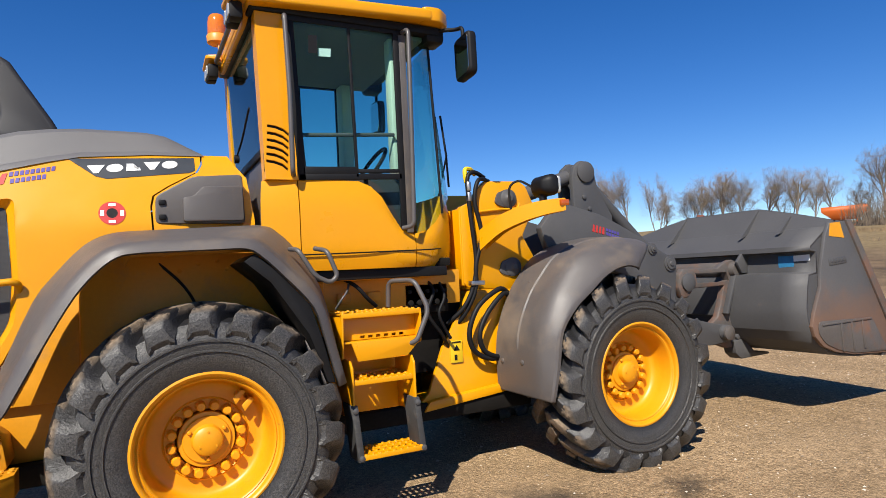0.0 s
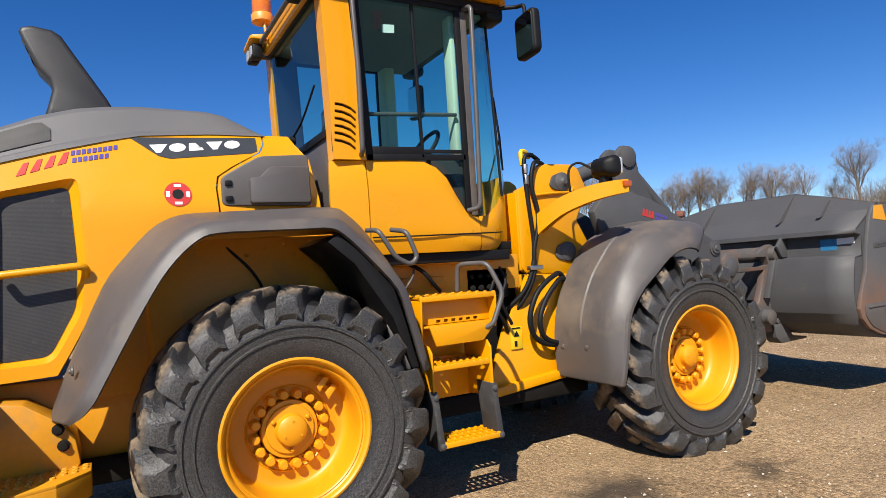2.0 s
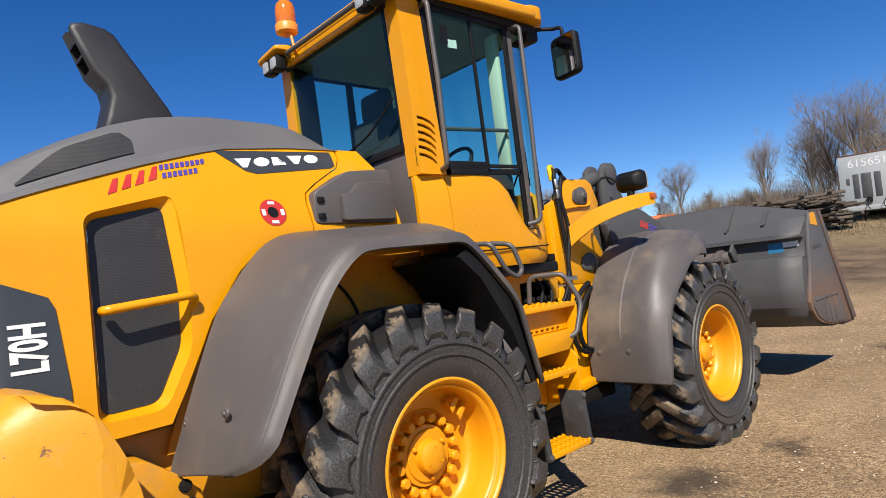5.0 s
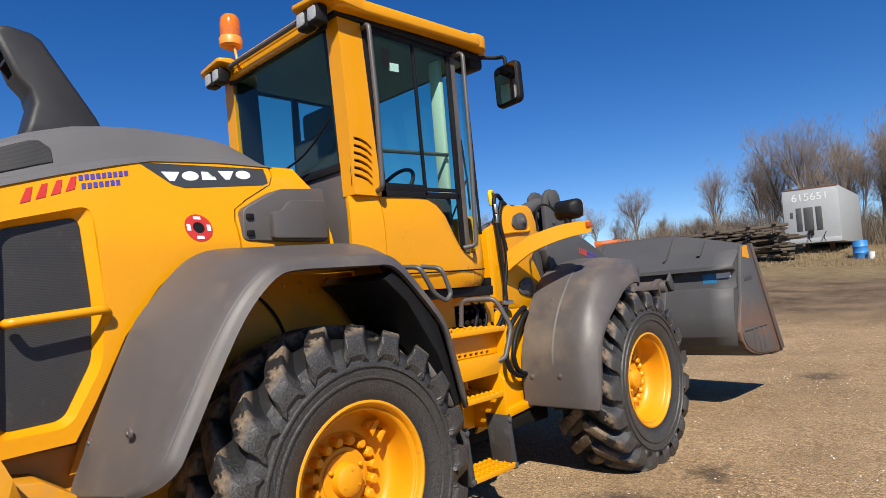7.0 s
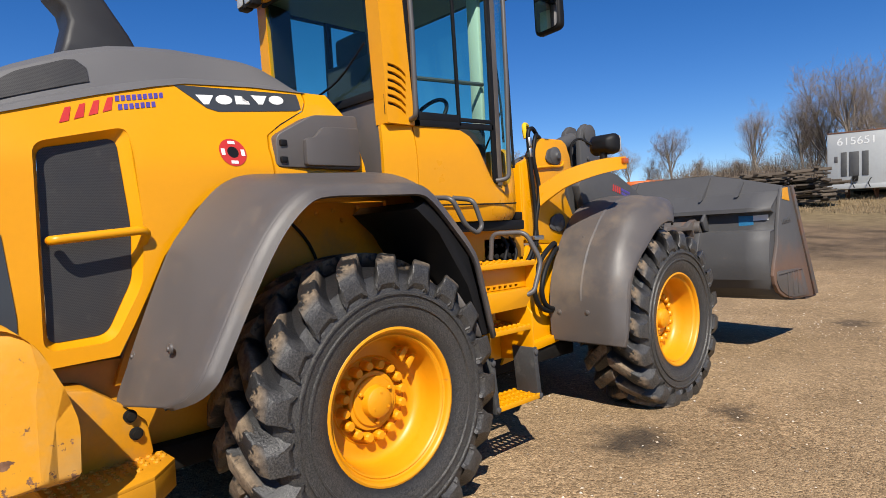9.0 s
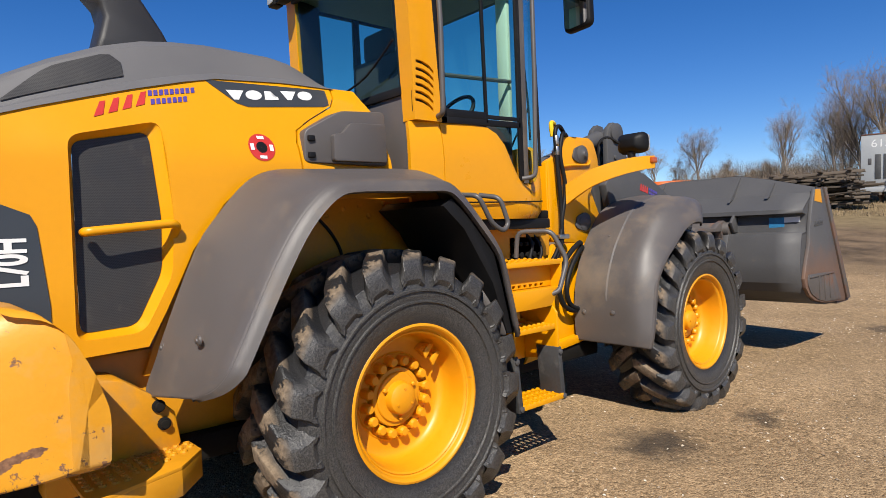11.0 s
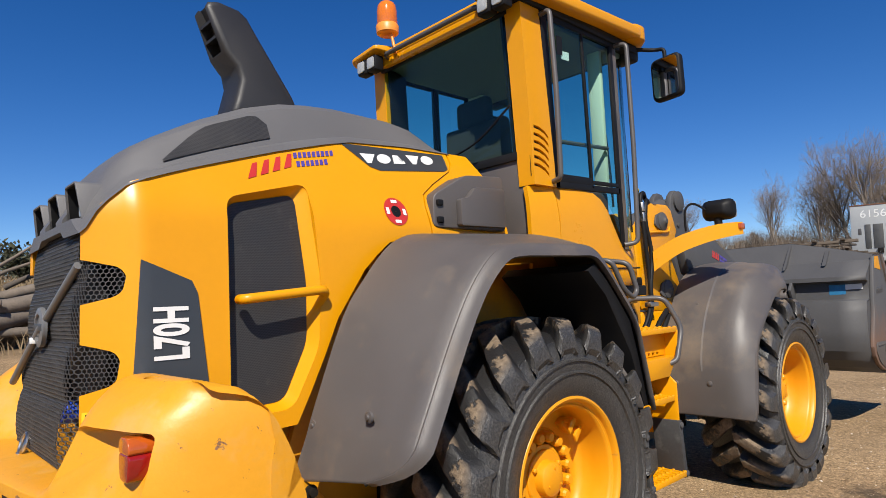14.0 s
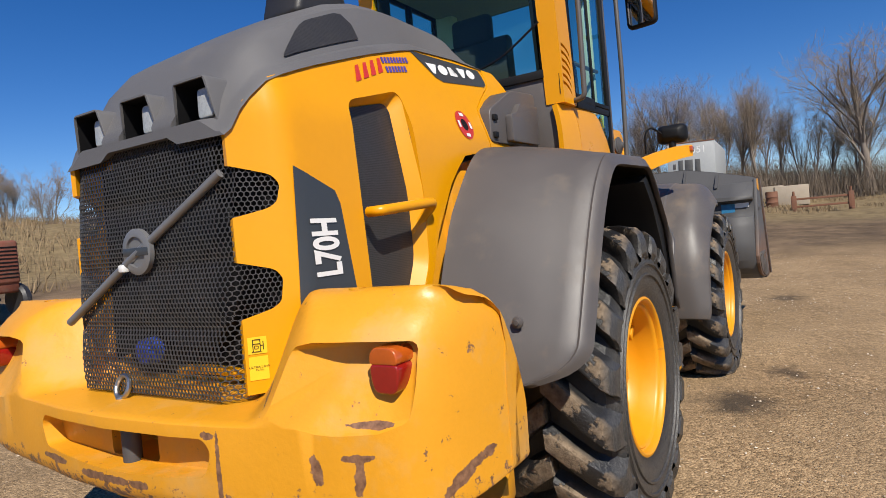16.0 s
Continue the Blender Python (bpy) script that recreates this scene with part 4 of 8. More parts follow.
# cab ------------------------------------------------------------------
def glass_material(name, tint, shade):
    m = bpy.data.materials.new(name)
    m.use_nodes = True
    t = m.node_tree
    t.nodes.remove(t.nodes["Principled BSDF"])
    out = t.nodes["Material Output"]
    tr = t.nodes.new("ShaderNodeBsdfTransparent")
    tr.inputs[0].default_value = tint + (1,)
    gl = t.nodes.new("ShaderNodeBsdfGlossy")
    gl.inputs["Roughness"].default_value = 0.02
    lw = t.nodes.new("ShaderNodeLayerWeight")
    lw.inputs[0].default_value = 0.5
    pw = t.nodes.new("ShaderNodeMath")
    pw.operation = 'POWER'
    pw.inputs[1].default_value = 4.0
    t.links.new(lw.outputs["Facing"], pw.inputs[0])
    fr = t.nodes.new("ShaderNodeMath")
    fr.operation = 'MULTIPLY_ADD'
    fr.inputs[1].default_value, fr.inputs[2].default_value = 0.8, 0.035
    t.links.new(pw.outputs[0], fr.inputs[0])
    mx = t.nodes.new("ShaderNodeMixShader")
    t.links.new(fr.outputs[0], mx.inputs[0])
    t.links.new(tr.outputs[0], mx.inputs[1])
    t.links.new(gl.outputs[0], mx.inputs[2])
    t.links.new(mx.outputs[0], out.inputs[0])
    return m


GLASS = glass_material("cab_glass", (0.57, 0.88, 0.80), 0.2)


def pane(corners, bm=None, thick=0.0):
    """A flat or slightly bent pane from a row of corner points (lower row, upper row)."""
    return sheet(corners, thick, bm)


def flat(profile, y):
    """A thin pane in an xz plane."""
    b = bmesh.new()
    b.faces.new([b.verts.new((p, y, q)) for p, q in profile])
    return b


def build_cab():
    plan = [(0.41, -0.70, 2.145), (0.64, -0.725, 2.15), (0.655, -0.725, 2.152), (0.9, -0.73, 2.16), (1.06, -0.73, 2.155), (1.15, -0.73, 2.12), (1.23, -0.73, 2.05), (1.30, -0.73, 1.93), (1.37, -0.725, 1.83),
            (1.45, -0.715, 1.795), (1.56, -0.685, 1.80), (1.64, -0.64, 1.84), (1.73, -0.58, 1.97), (1.82, -0.50, 2.08), (1.89, -0.40, 2.12), (1.945, -0.25, 2.13), (1.96, 0.0, 2.13)]
    plan = plan + [(x, -y, z) for x, y, z in plan[-2::-1]]
    rows = []
    for x, y, zt in plan:
        zb = 1.56 if 0.6 < x else 1.62
        c = Vector((1.0, 0, 0))
        row = []
        for k in range(9):
            t = k / 8
            inward = 0.035 * max(0, (t - 0.6) / 0.4) ** 2 + 0.03 * max(0, (0.25 - t) / 0.25) ** 2
            d = (Vector((x, y, 0)) - Vector((x * 0.4 + 0.6, 0, 0))).normalized()
            p = Vector((x, y, zb + (zt - zb) * t)) - d * inward
            row.append(p)
        rows.append(row)
    b = sheet(rows, 0.03)
    seams = [prism([(0.645, 1.4), (0.652, 1.4), (0.652, 2.3), (0.645, 2.3)], 'y', -0.9, 0.9),
             prism([(1.455, 1.4), (1.462, 1.4), (1.462, 2.3), (1.455, 2.3)], 'y', -0.9, 0.9)]
    b = cut(b, *seams)
    lower = part("cab_body", b, YELLOW, loader, "yellow rounded lower cab shell", smooth=40)
    tr = tube(curve([(0.655, -0.735, 1.665), (1.0, -0.74, 1.668), (1.45, -0.725, 1.675), (1.60, -0.685, 1.68), (1.72, -0.58, 1.69)], 6), 0.005, 6)
    part("seam", tr, BLACK, lower)
    fl = box(0.42, 1.78, -0.60, 0.60, 1.56, 1.62, 0.01)
    part("cab_floor", fl, DARK, loader)
    # Solid black strip drawn in place of the shaded gap below the cab.
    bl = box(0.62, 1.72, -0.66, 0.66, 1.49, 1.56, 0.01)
    part("cab_mount", bl, BLACK, loader, "black box painting the shaded gap under the cab")
    # rear pillars
    for s in (-1, 1):
        pil = bmesh.new()
        lo = [(0.445, s * 0.715), (0.652, s * 0.715), (0.652, s * 0.62), (0.53, s * 0.60), (0.445, s * 0.60)]
        hi = [(0.41, s * 0.70), (0.585, s * 0.70), (0.585, s * 0.62), (0.49, s * 0.58), (0.41, s * 0.58)]
        v0 = [pil.verts.new((x, y, 2.15)) for x, y in lo]
        v1 = [pil.verts.new((x, y, 3.33)) for x, y in hi]
        pil.faces.new(v0)
        pil.faces.new(v1[::-1])
        for i in range(5):
            pil.faces.new((v0[i], v1[i], v1[(i + 1) % 5], v0[(i + 1) % 5]))
        bevelled(pil, 0.018, 3)
        slots = []
        for k in range(6):
            z = 2.215 + 0.045 * k
            x0 = 0.452 + 0.003 * k
            slots.append(prism([(x0, z + 0.042), (x0 + 0.05, z + 0.036), (x0 + 0.10, z + 0.018), (x0 + 0.135, z - 0.012), (x0 + 0.135, z + 0.008), (x0 + 0.10, z + 0.038), (x0 + 0.05, z + 0.056), (x0, z + 0.06)], 'y', s * 0.69, s * 0.80))
        p = part("cab_pillar", cut(pil, *slots), YELLOW, loader, "yellow rear cab pillar with slanted vents", smooth=35)
        trim = prism([(0.475, s * 0.572), (0.525, s * 0.575), (0.665, s * 0.615), (0.665, s * 0.60), (0.53, s * 0.555), (0.475, s * 0.552)], 'z', 2.15, 3.30)
        for v in trim.verts:
            v.co.x -= 0.055 * (v.co.z - 2.15) / 1.15
            v.co.y -= s * 0.02 * (v.co.z - 2.15) / 1.15
        part("pillar_trim", trim, BLACK, p)
        part("vent_backing", box(0.44, 0.62, min(s * 0.692, s * 0.696), max(s * 0.692, s * 0.696), 2.2, 2.5, 0), BLACK, p)
    # lower rear grey closing panel and rear window
    rp = box(0.452, 0.475, -0.66, 0.66, 1.80, 2.32, 0.006)
    part("cab_rear_panel", rp, GREY, loader, "dark grey panel below the rear window")
    fw = box(0.435, 0.46, -0.60, 0.60, 2.31, 2.36, 0.004)
    rw = part("rear_window", pane([[(0.455, -0.60, 2.34), (0.455, 0.60, 2.34)], [(0.415, -0.585, 3.22), (0.415, 0.585, 3.22)]]), GLASS, loader, "tinted rear cab window")
    rw.visible_shadow = False
    part("window_frame", fw, BLACK, rw)
    part("window_frame", box(0.395, 0.425, -0.60, 0.60, 3.19, 3.225, 0.004), BLACK, rw)
    wiper = tube(curve([(0.375, -0.62, 2.62), (0.365, -0.35, 2.46), (0.37, -0.05, 2.40)], 4), 0.007, 8)
    cyl((0.38, -0.12, 2.385), (0.35, -0.12, 2.385), 0.03, 12, wiper)
    part("wiper", wiper, BLACK, rw)
    hd = prism([(-0.60, 3.262), (-0.58, 3.215), (-0.50, 3.20), (0.50, 3.20), (0.58, 3.215), (0.60, 3.262), (0.50, 3.275), (-0.50, 3.275)], 'x', 0.365, 0.40, 0.006)
    for y in (-0.49, -0.42, 0.36, 0.43):
        cyl((0.36, y, 3.235), (0.37, y, 3.235), 0.014, 10, hd)
    hdr = part("rear_header", hd, YELLOW, loader, "yellow bar above the rear window")
    # side window: black frame, two sliding panes, lower pane
    for s in (-1, 1):
        y0, y1 = s * 0.705, s * 0.685
        fr = None
        ya, yb = min(y0, y1), max(y0, y1)
        bars = [[(0.60, 3.24), (1.50, 3.25), (1.50, 3.205), (0.60, 3.195)], [(0.655, 2.15), (0.705, 2.15), (0.66, 3.20), (0.60, 3.20)],
                [(1.36, 1.82), (1.40, 1.82), (1.40, 3.21), (1.36, 3.21)], [(0.66, 2.15), (1.38, 2.175), (1.38, 2.215), (0.66, 2.19)],
                [(1.045, 2.18), (1.065, 2.18), (1.045, 3.20), (1.025, 3.20)], [(0.69, 2.19), (1.05, 2.20), (1.05, 2.25), (0.69, 2.24)], [(1.06, 2.21), (1.37, 2.22), (1.37, 2.245), (1.06, 2.235)]]
        for q in bars:
            fr = prism(q, 'y', ya, yb, 0.003, bm=fr)
        fro = part("side_window_frame", fr, BLACK, loader, "black side window frame with sliding panes")
        g1 = flat([(0.69, 2.24), (1.05, 2.25), (1.035, 3.20), (0.655, 3.195)], s * 0.698)
        g2 = flat([(1.05, 2.235), (1.37, 2.245), (1.37, 3.205), (1.035, 3.20)], s * 0.690)
        g3 = flat([(1.12, 2.17), (1.20, 2.13), (1.28, 2.03), (1.36, 1.87), (1.37, 1.85), (1.37, 2.19), (1.10, 2.18)], s * 0.698)
        for g in (g1, g2, g3):
            o = part("window_pane", g, GLASS, fro, "tinted side window pane")
            o.visible_shadow = False
        # A-pillar and curved front corner glass
        ap = prism([(1.402, 1.80), (1.455, 1.80), (1.455, 3.27), (1.42, 3.27), (1.402, 3.20)], 'y', min(s * 0.70, s * 0.66), max(s * 0.70, s * 0.66), 0.008)
        part("front_pillar", ap, GREY, loader, "grey front cab pillar")
        prof = [(1.48, 0.68, 1.53, 0.68), (1.57, 0.655, 1.58, 0.665), (1.67, 0.60, 1.65, 0.62), (1.79, 0.52, 1.70, 0.55), (1.89, 0.40, 1.745, 0.43), (1.955, 0.2, 1.78, 0.2), (1.965, 0.0, 1.79, 0.0)]
        zl = [1.80, 1.82, 1.88, 2.0, 2.08, 2.10, 2.10]
        low = [(x, s * y, z) for (x, y, _, _), z in zip(prof, zl)]
        high = [(x, s * y, 3.26) for (_, _, x, y) in prof]
        fg = part("windscreen", pane([low, high]), GLASS, loader, "tinted wraparound windscreen")
        fg.visible_shadow = False
    strip = tube([(1.755, -0.555, 1.95), (1.685, -0.585, 3.22)], 0.010, 8)
    part("windscreen_seal", strip, BLACK, loader)
    wp = tube([(1.955, -0.30, 2.19), (1.945, -0.30, 2.45), (1.91, -0.30, 2.76)], 0.009, 8)
    tube([(1.98, -0.06, 2.14), (1.95, -0.30, 2.45)], 0.008, 6, wp)
    part("windscreen_wiper", wp, BLACK, loader, "black windscreen wiper")
    # roof
    rf = prism(rounded([(0.36, -0.80), (1.64, -0.815), (1.74, -0.70), (1.80, -0.3), (1.81, 0), (1.80, 0.3), (1.74, 0.70), (1.64, 0.815), (0.36, 0.80)], 0.06, 4), 'z', 3.268, 3.352, 0.025, 3)
    for v in rf.verts:
        v.co.z += 0.04 * (v.co.x - 0.4) - 0.02 * (abs(v.co.y) / 0.8) ** 3
    for s in (-1, 1):
        ear = prism(rounded([(0.245, s * 0.47), (0.25, s * 0.76), (0.32, s * 0.81), (0.60, s * 0.80), (0.60, s * 0.52), (0.37, s * 0.43)], 0.03, 3), 'z', 3.262, 3.335, 0.012, 3)
        for v in ear.verts:
            k = 1 - smooth_step(0.22, 0.52, v.co.x)
            if v.co.z < 3.30:
                v.co.z += 0.045 * k
            v.co.z -= 0.03 * k * (abs(v.co.y) - 0.4) / 0.4
        part('roof_ear', ear, YELLOW, loader, 'yellow roof overhang for lamps')
        nose = prism(rounded([(1.56, s * 0.56), (1.56, s * 0.80), (1.69, s * 0.81), (1.80, s * 0.71), (1.81, s * 0.56)], 0.04, 3), 'z', 3.295, 3.395, 0.02, 3)
        part('roof_corner', nose, YELLOW, loader)
    roof = part("cab_roof", rf, YELLOW, loader, "yellow cab roof with lamp overhangs", smooth=40)
    und = box(0.38, 1.72, -0.72, 0.72, 3.23, 3.29, 0.01)
    part("roof_underside", und, BLACK, roof)
    # rear work lamps under the ears, two a side
    for s in (-1, 1):
        for y in (0.545, 0.66):
            lb = box(0.265, 0.345, s * y - 0.050, s * y + 0.050, 3.165, 3.275, 0.014)
            lm = part("work_lamp", lb, BLACK, roof, "black square work lamp")
            part("lamp_lens", prism(rounded([(s * y - 0.038, 3.18), (s * y + 0.038, 3.18), (s * y + 0.038, 3.26), (s * y - 0.038, 3.26)], 0.016, 4), 'x', 0.255, 0.267, 0.004), LENS, lm)
        fl2 = box(1.62, 1.77, s * 0.62 - 0.09, s * 0.62 + 0.09, 3.18, 3.30, 0.03)
        part("front_lamp", fl2, BLACK, roof)
    rail = bent([(0.36, -0.47, 3.26), (0.32, -0.44, 3.265), (0.32, 0.44, 3.265), (0.36, 0.47, 3.26)], 0.017, 0.03)
    part("rear_rail", rail, RAIL, roof)
    # beacon
    bc = lathe([(0.062, -0.01), (0.078, 0.0), (0.082, 0.05), (0.074, 0.062)], (0.335, 0.43, 3.415), 'z', 24)
    cyl((0.345, 0.36, 3.25), (0.34, 0.40, 3.42), 0.011, 10, bc)
    beacon = part("beacon", bc, BEACON_BASE, loader, "orange rotating warning beacon on a stalk")
    part("beacon_lens", lathe([(0.070, 0.062), (0.073, 0.07), (0.072, 0.16), (0.066, 0.20), (0.052, 0.222), (0.03, 0.232), (0.0, 0.234)], (0.335, 0.43, 3.415), 'z', 24), BEACON, beacon, "orange translucent beacon lens")
    # handrails
    h1 = bent([(0.60, -0.70, 3.20), (0.585, -0.785, 3.20), (0.60, -0.79, 2.7), (0.60, -0.785, 2.185), (0.62, -0.71, 2.18)], 0.016, 0.05)
    part("cab_handrail", h1, RAIL, loader, "grey tubular handrail")
    h2 = bent([(1.43, -0.70, 3.22), (1.44, -0.79, 3.215), (1.425, -0.80, 2.5), (1.415, -0.79, 1.84), (1.36, -0.72, 1.83)], 0.016, 0.06)
    part("cab_handrail", h2, RAIL, loader)
    # mirrors
    for s in (-1, 1):
        arm = bent([(1.66, s * 0.60, 3.265), (1.74, s * 0.72, 3.27), (1.825, s * 0.80, 3.26), (1.83, s * 0.87, 3.25), (1.83, s * 0.87, 3.18)], 0.014, 0.04)
        ma = part("mirror_arm", arm, BLACK, loader)
        head = prism(rounded([(s * 0.76, 3.18), (s * 0.985, 3.20), (s * 0.99, 2.885), (s * 0.765, 2.87)], 0.05, 5), 'x', 1.81, 1.875, 0.018, 3)
        mh = part("mirror_head", head, BLACK, ma, "black rear view mirror")
        part("mirror_glass", prism(rounded([(s * 0.78, 3.165), (s * 0.967, 3.18), (s * 0.97, 2.905), (s * 0.785, 2.89)], 0.04, 5), 'x', 1.804, 1.81), MIRROR, mh, "mirror glass")
    part('window_label', flat([(0.825, 3.042), (0.912, 3.05), (0.909, 2.994), (0.823, 2.988)], -0.680), WHITE, loader, 'small white window label')
    part('window_decal', flat([(0.755, 3.117), (0.815, 3.12), (0.813, 3.0), (0.753, 2.995)], -0.7005), BLACK, loader)
    # interior: seat, steering column, post, lining
    seat = box(0.74, 1.20, -0.26, 0.26, 1.95, 2.12, 0.05, 3)
    st = part("seat", seat, SEAT, loader, "dark operator seat")
    bk = prism(rounded([(0.70, 2.10), (0.84, 2.10), (0.80, 2.72), (0.70, 2.72)], 0.04, 3), 'y', -0.26, 0.26, 0.045, 4)
    part("backrest", bk, SEAT, st)
    hr = box(0.69, 0.78, -0.15, 0.15, 2.69, 2.89, 0.04, 4)
    part("headrest", hr, SEAT, st)
    col = tube([(1.62, 0.0, 1.75), (1.55, 0.0, 2.15), (1.44, 0.0, 2.36)], [0.09, 0.06, 0.045], 12)
    cn = part("steering_column", col, BLACK, loader)
    ring = [Vector((1.42 + 0.19 * math.cos(a) * 0.55, 0.19 * math.sin(a), 2.38 + 0.19 * math.cos(a) * 0.8)) for a in [2 * math.pi * k / 32 for k in range(33)]]
    part("steering_wheel", tube(ring, 0.016, 8), BLACK, cn)
    part("console", box(0.75, 1.45, -0.58, -0.34, 1.65, 2.22, 0.04, 3), SEAT, loader, "dark armrest console")
    part("post", box(1.36, 1.46, 0.50, 0.66, 1.70, 3.24, 0.02), LINING, loader, "pale interior post")
    part("post", box(1.36, 1.40, -0.62, -0.52, 2.2, 3.24, 0.01), LINING, loader)
    part("headliner", box(0.42, 1.62, -0.64, 0.64, 3.20, 3.248, 0.01), HEADLINER, loader)
    part("grab_bar", tube([(0.70, -0.64, 2.46), (1.36, -0.64, 2.50)], 0.014, 8), RAIL, loader)
    for s in (1,):
        part("left_pillar", box(0.98, 1.03, 0.66, 0.70, 2.15, 3.23, 0.008), BLACK, loader)


SEAT = Mat("seat_cloth", (0.02, 0.02, 0.021), rough=0.8, vary=0.2, scale=6, grain=200).m
LINING = Mat("pale_lining", (0.50, 0.55, 0.48), rough=0.6, vary=0.05, scale=4, grain=100).m
HEADLINER = Mat("headliner", (0.16, 0.17, 0.17), rough=0.8, vary=0.08, scale=5, grain=150).m
BEACON = Mat("beacon_orange", (0.60, 0.15, 0.008), rough=0.12, vary=0.15, scale=40, grain=120, coat=0.6).m
BEACON_BASE = Mat("beacon_base", (0.72, 0.25, 0.035), rough=0.4, vary=0.05, scale=10, grain=90).m
MIRROR = Mat("mirror_silver", (0.85, 0.86, 0.86), rough=0.02, metal=1.0, vary=0.0, scale=3, grain=30).m
build_cab()


# air intake ----------------------------------------------------------
def stack():
    prof = [(-1.07, 2.44), (-1.045, 2.52), (-1.02, 2.62), (-1.035, 2.685), (-1.09, 2.745), (-1.175, 2.955), (-1.16, 2.985), (-1.11, 2.998), (-1.01, 2.985), (-0.965, 2.955), (-0.935, 2.905), (-0.74, 2.59), (-0.665, 2.44)]
    b = prism(prof, 'y', -0.115, 0.115, 0.03, 3, angle=50)
    for v in b.verts:
        v.co.y *= 1.0 - 0.30 * smooth_step(2.55, 3.0, v.co.z)
    mouth = prism([(-1.30, 2.99), (-1.145, 2.99), (-1.02, 2.755), (-1.20, 2.755)], 'y', -0.06, 0.06)
    st = part("air_intake", cut(b, mouth), STACK_GREY, loader, "dark grey raked air intake", smooth=45)
    for z, x in ((2.83, -1.11), (2.90, -1.135)):
        part("louvre", prism([(x - 0.012, z - 0.012), (x + 0.07, z + 0.02), (x + 0.07, z + 0.03), (x - 0.016, z)], 'y', -0.061, 0.061), STACK_GREY, st)


stack()


# front frame, lift arm, bucket ------------------------------------------
def side_steel():
    g = Mat("bucket_side_steel", (0.070, 0.068, 0.070), rough=0.62, vary=0.12, scale=2.2, grain=45, bump=0.001, bump_scale=18)
    sep = g.node("ShaderNodeSeparateXYZ")
    g.t.links.new(g.co, sep.inputs[0])
    ad = g.node("ShaderNodeMath")
    ad.operation = 'MULTIPLY_ADD'
    ad.inputs[1].default_value = -0.7
    g.t.links.new(g.noise(3.0, 7, 0.7, 4.0), ad.inputs[0])
    g.t.links.new(sep.outputs[2], ad.inputs[2])
    mr = g.node("ShaderNodeMapRange")
    mr.inputs[1].default_value, mr.inputs[2].default_value = 0.92, 0.55
    g.t.links.new(ad.outputs[0], mr.inputs[0])
    g.t.links.new(g.mix(mr.outputs[0], g.col, (0.135, 0.078, 0.054, 1)), g.b.inputs["Base Color"])
    return g.m


STEEL_SIDE = side_steel()


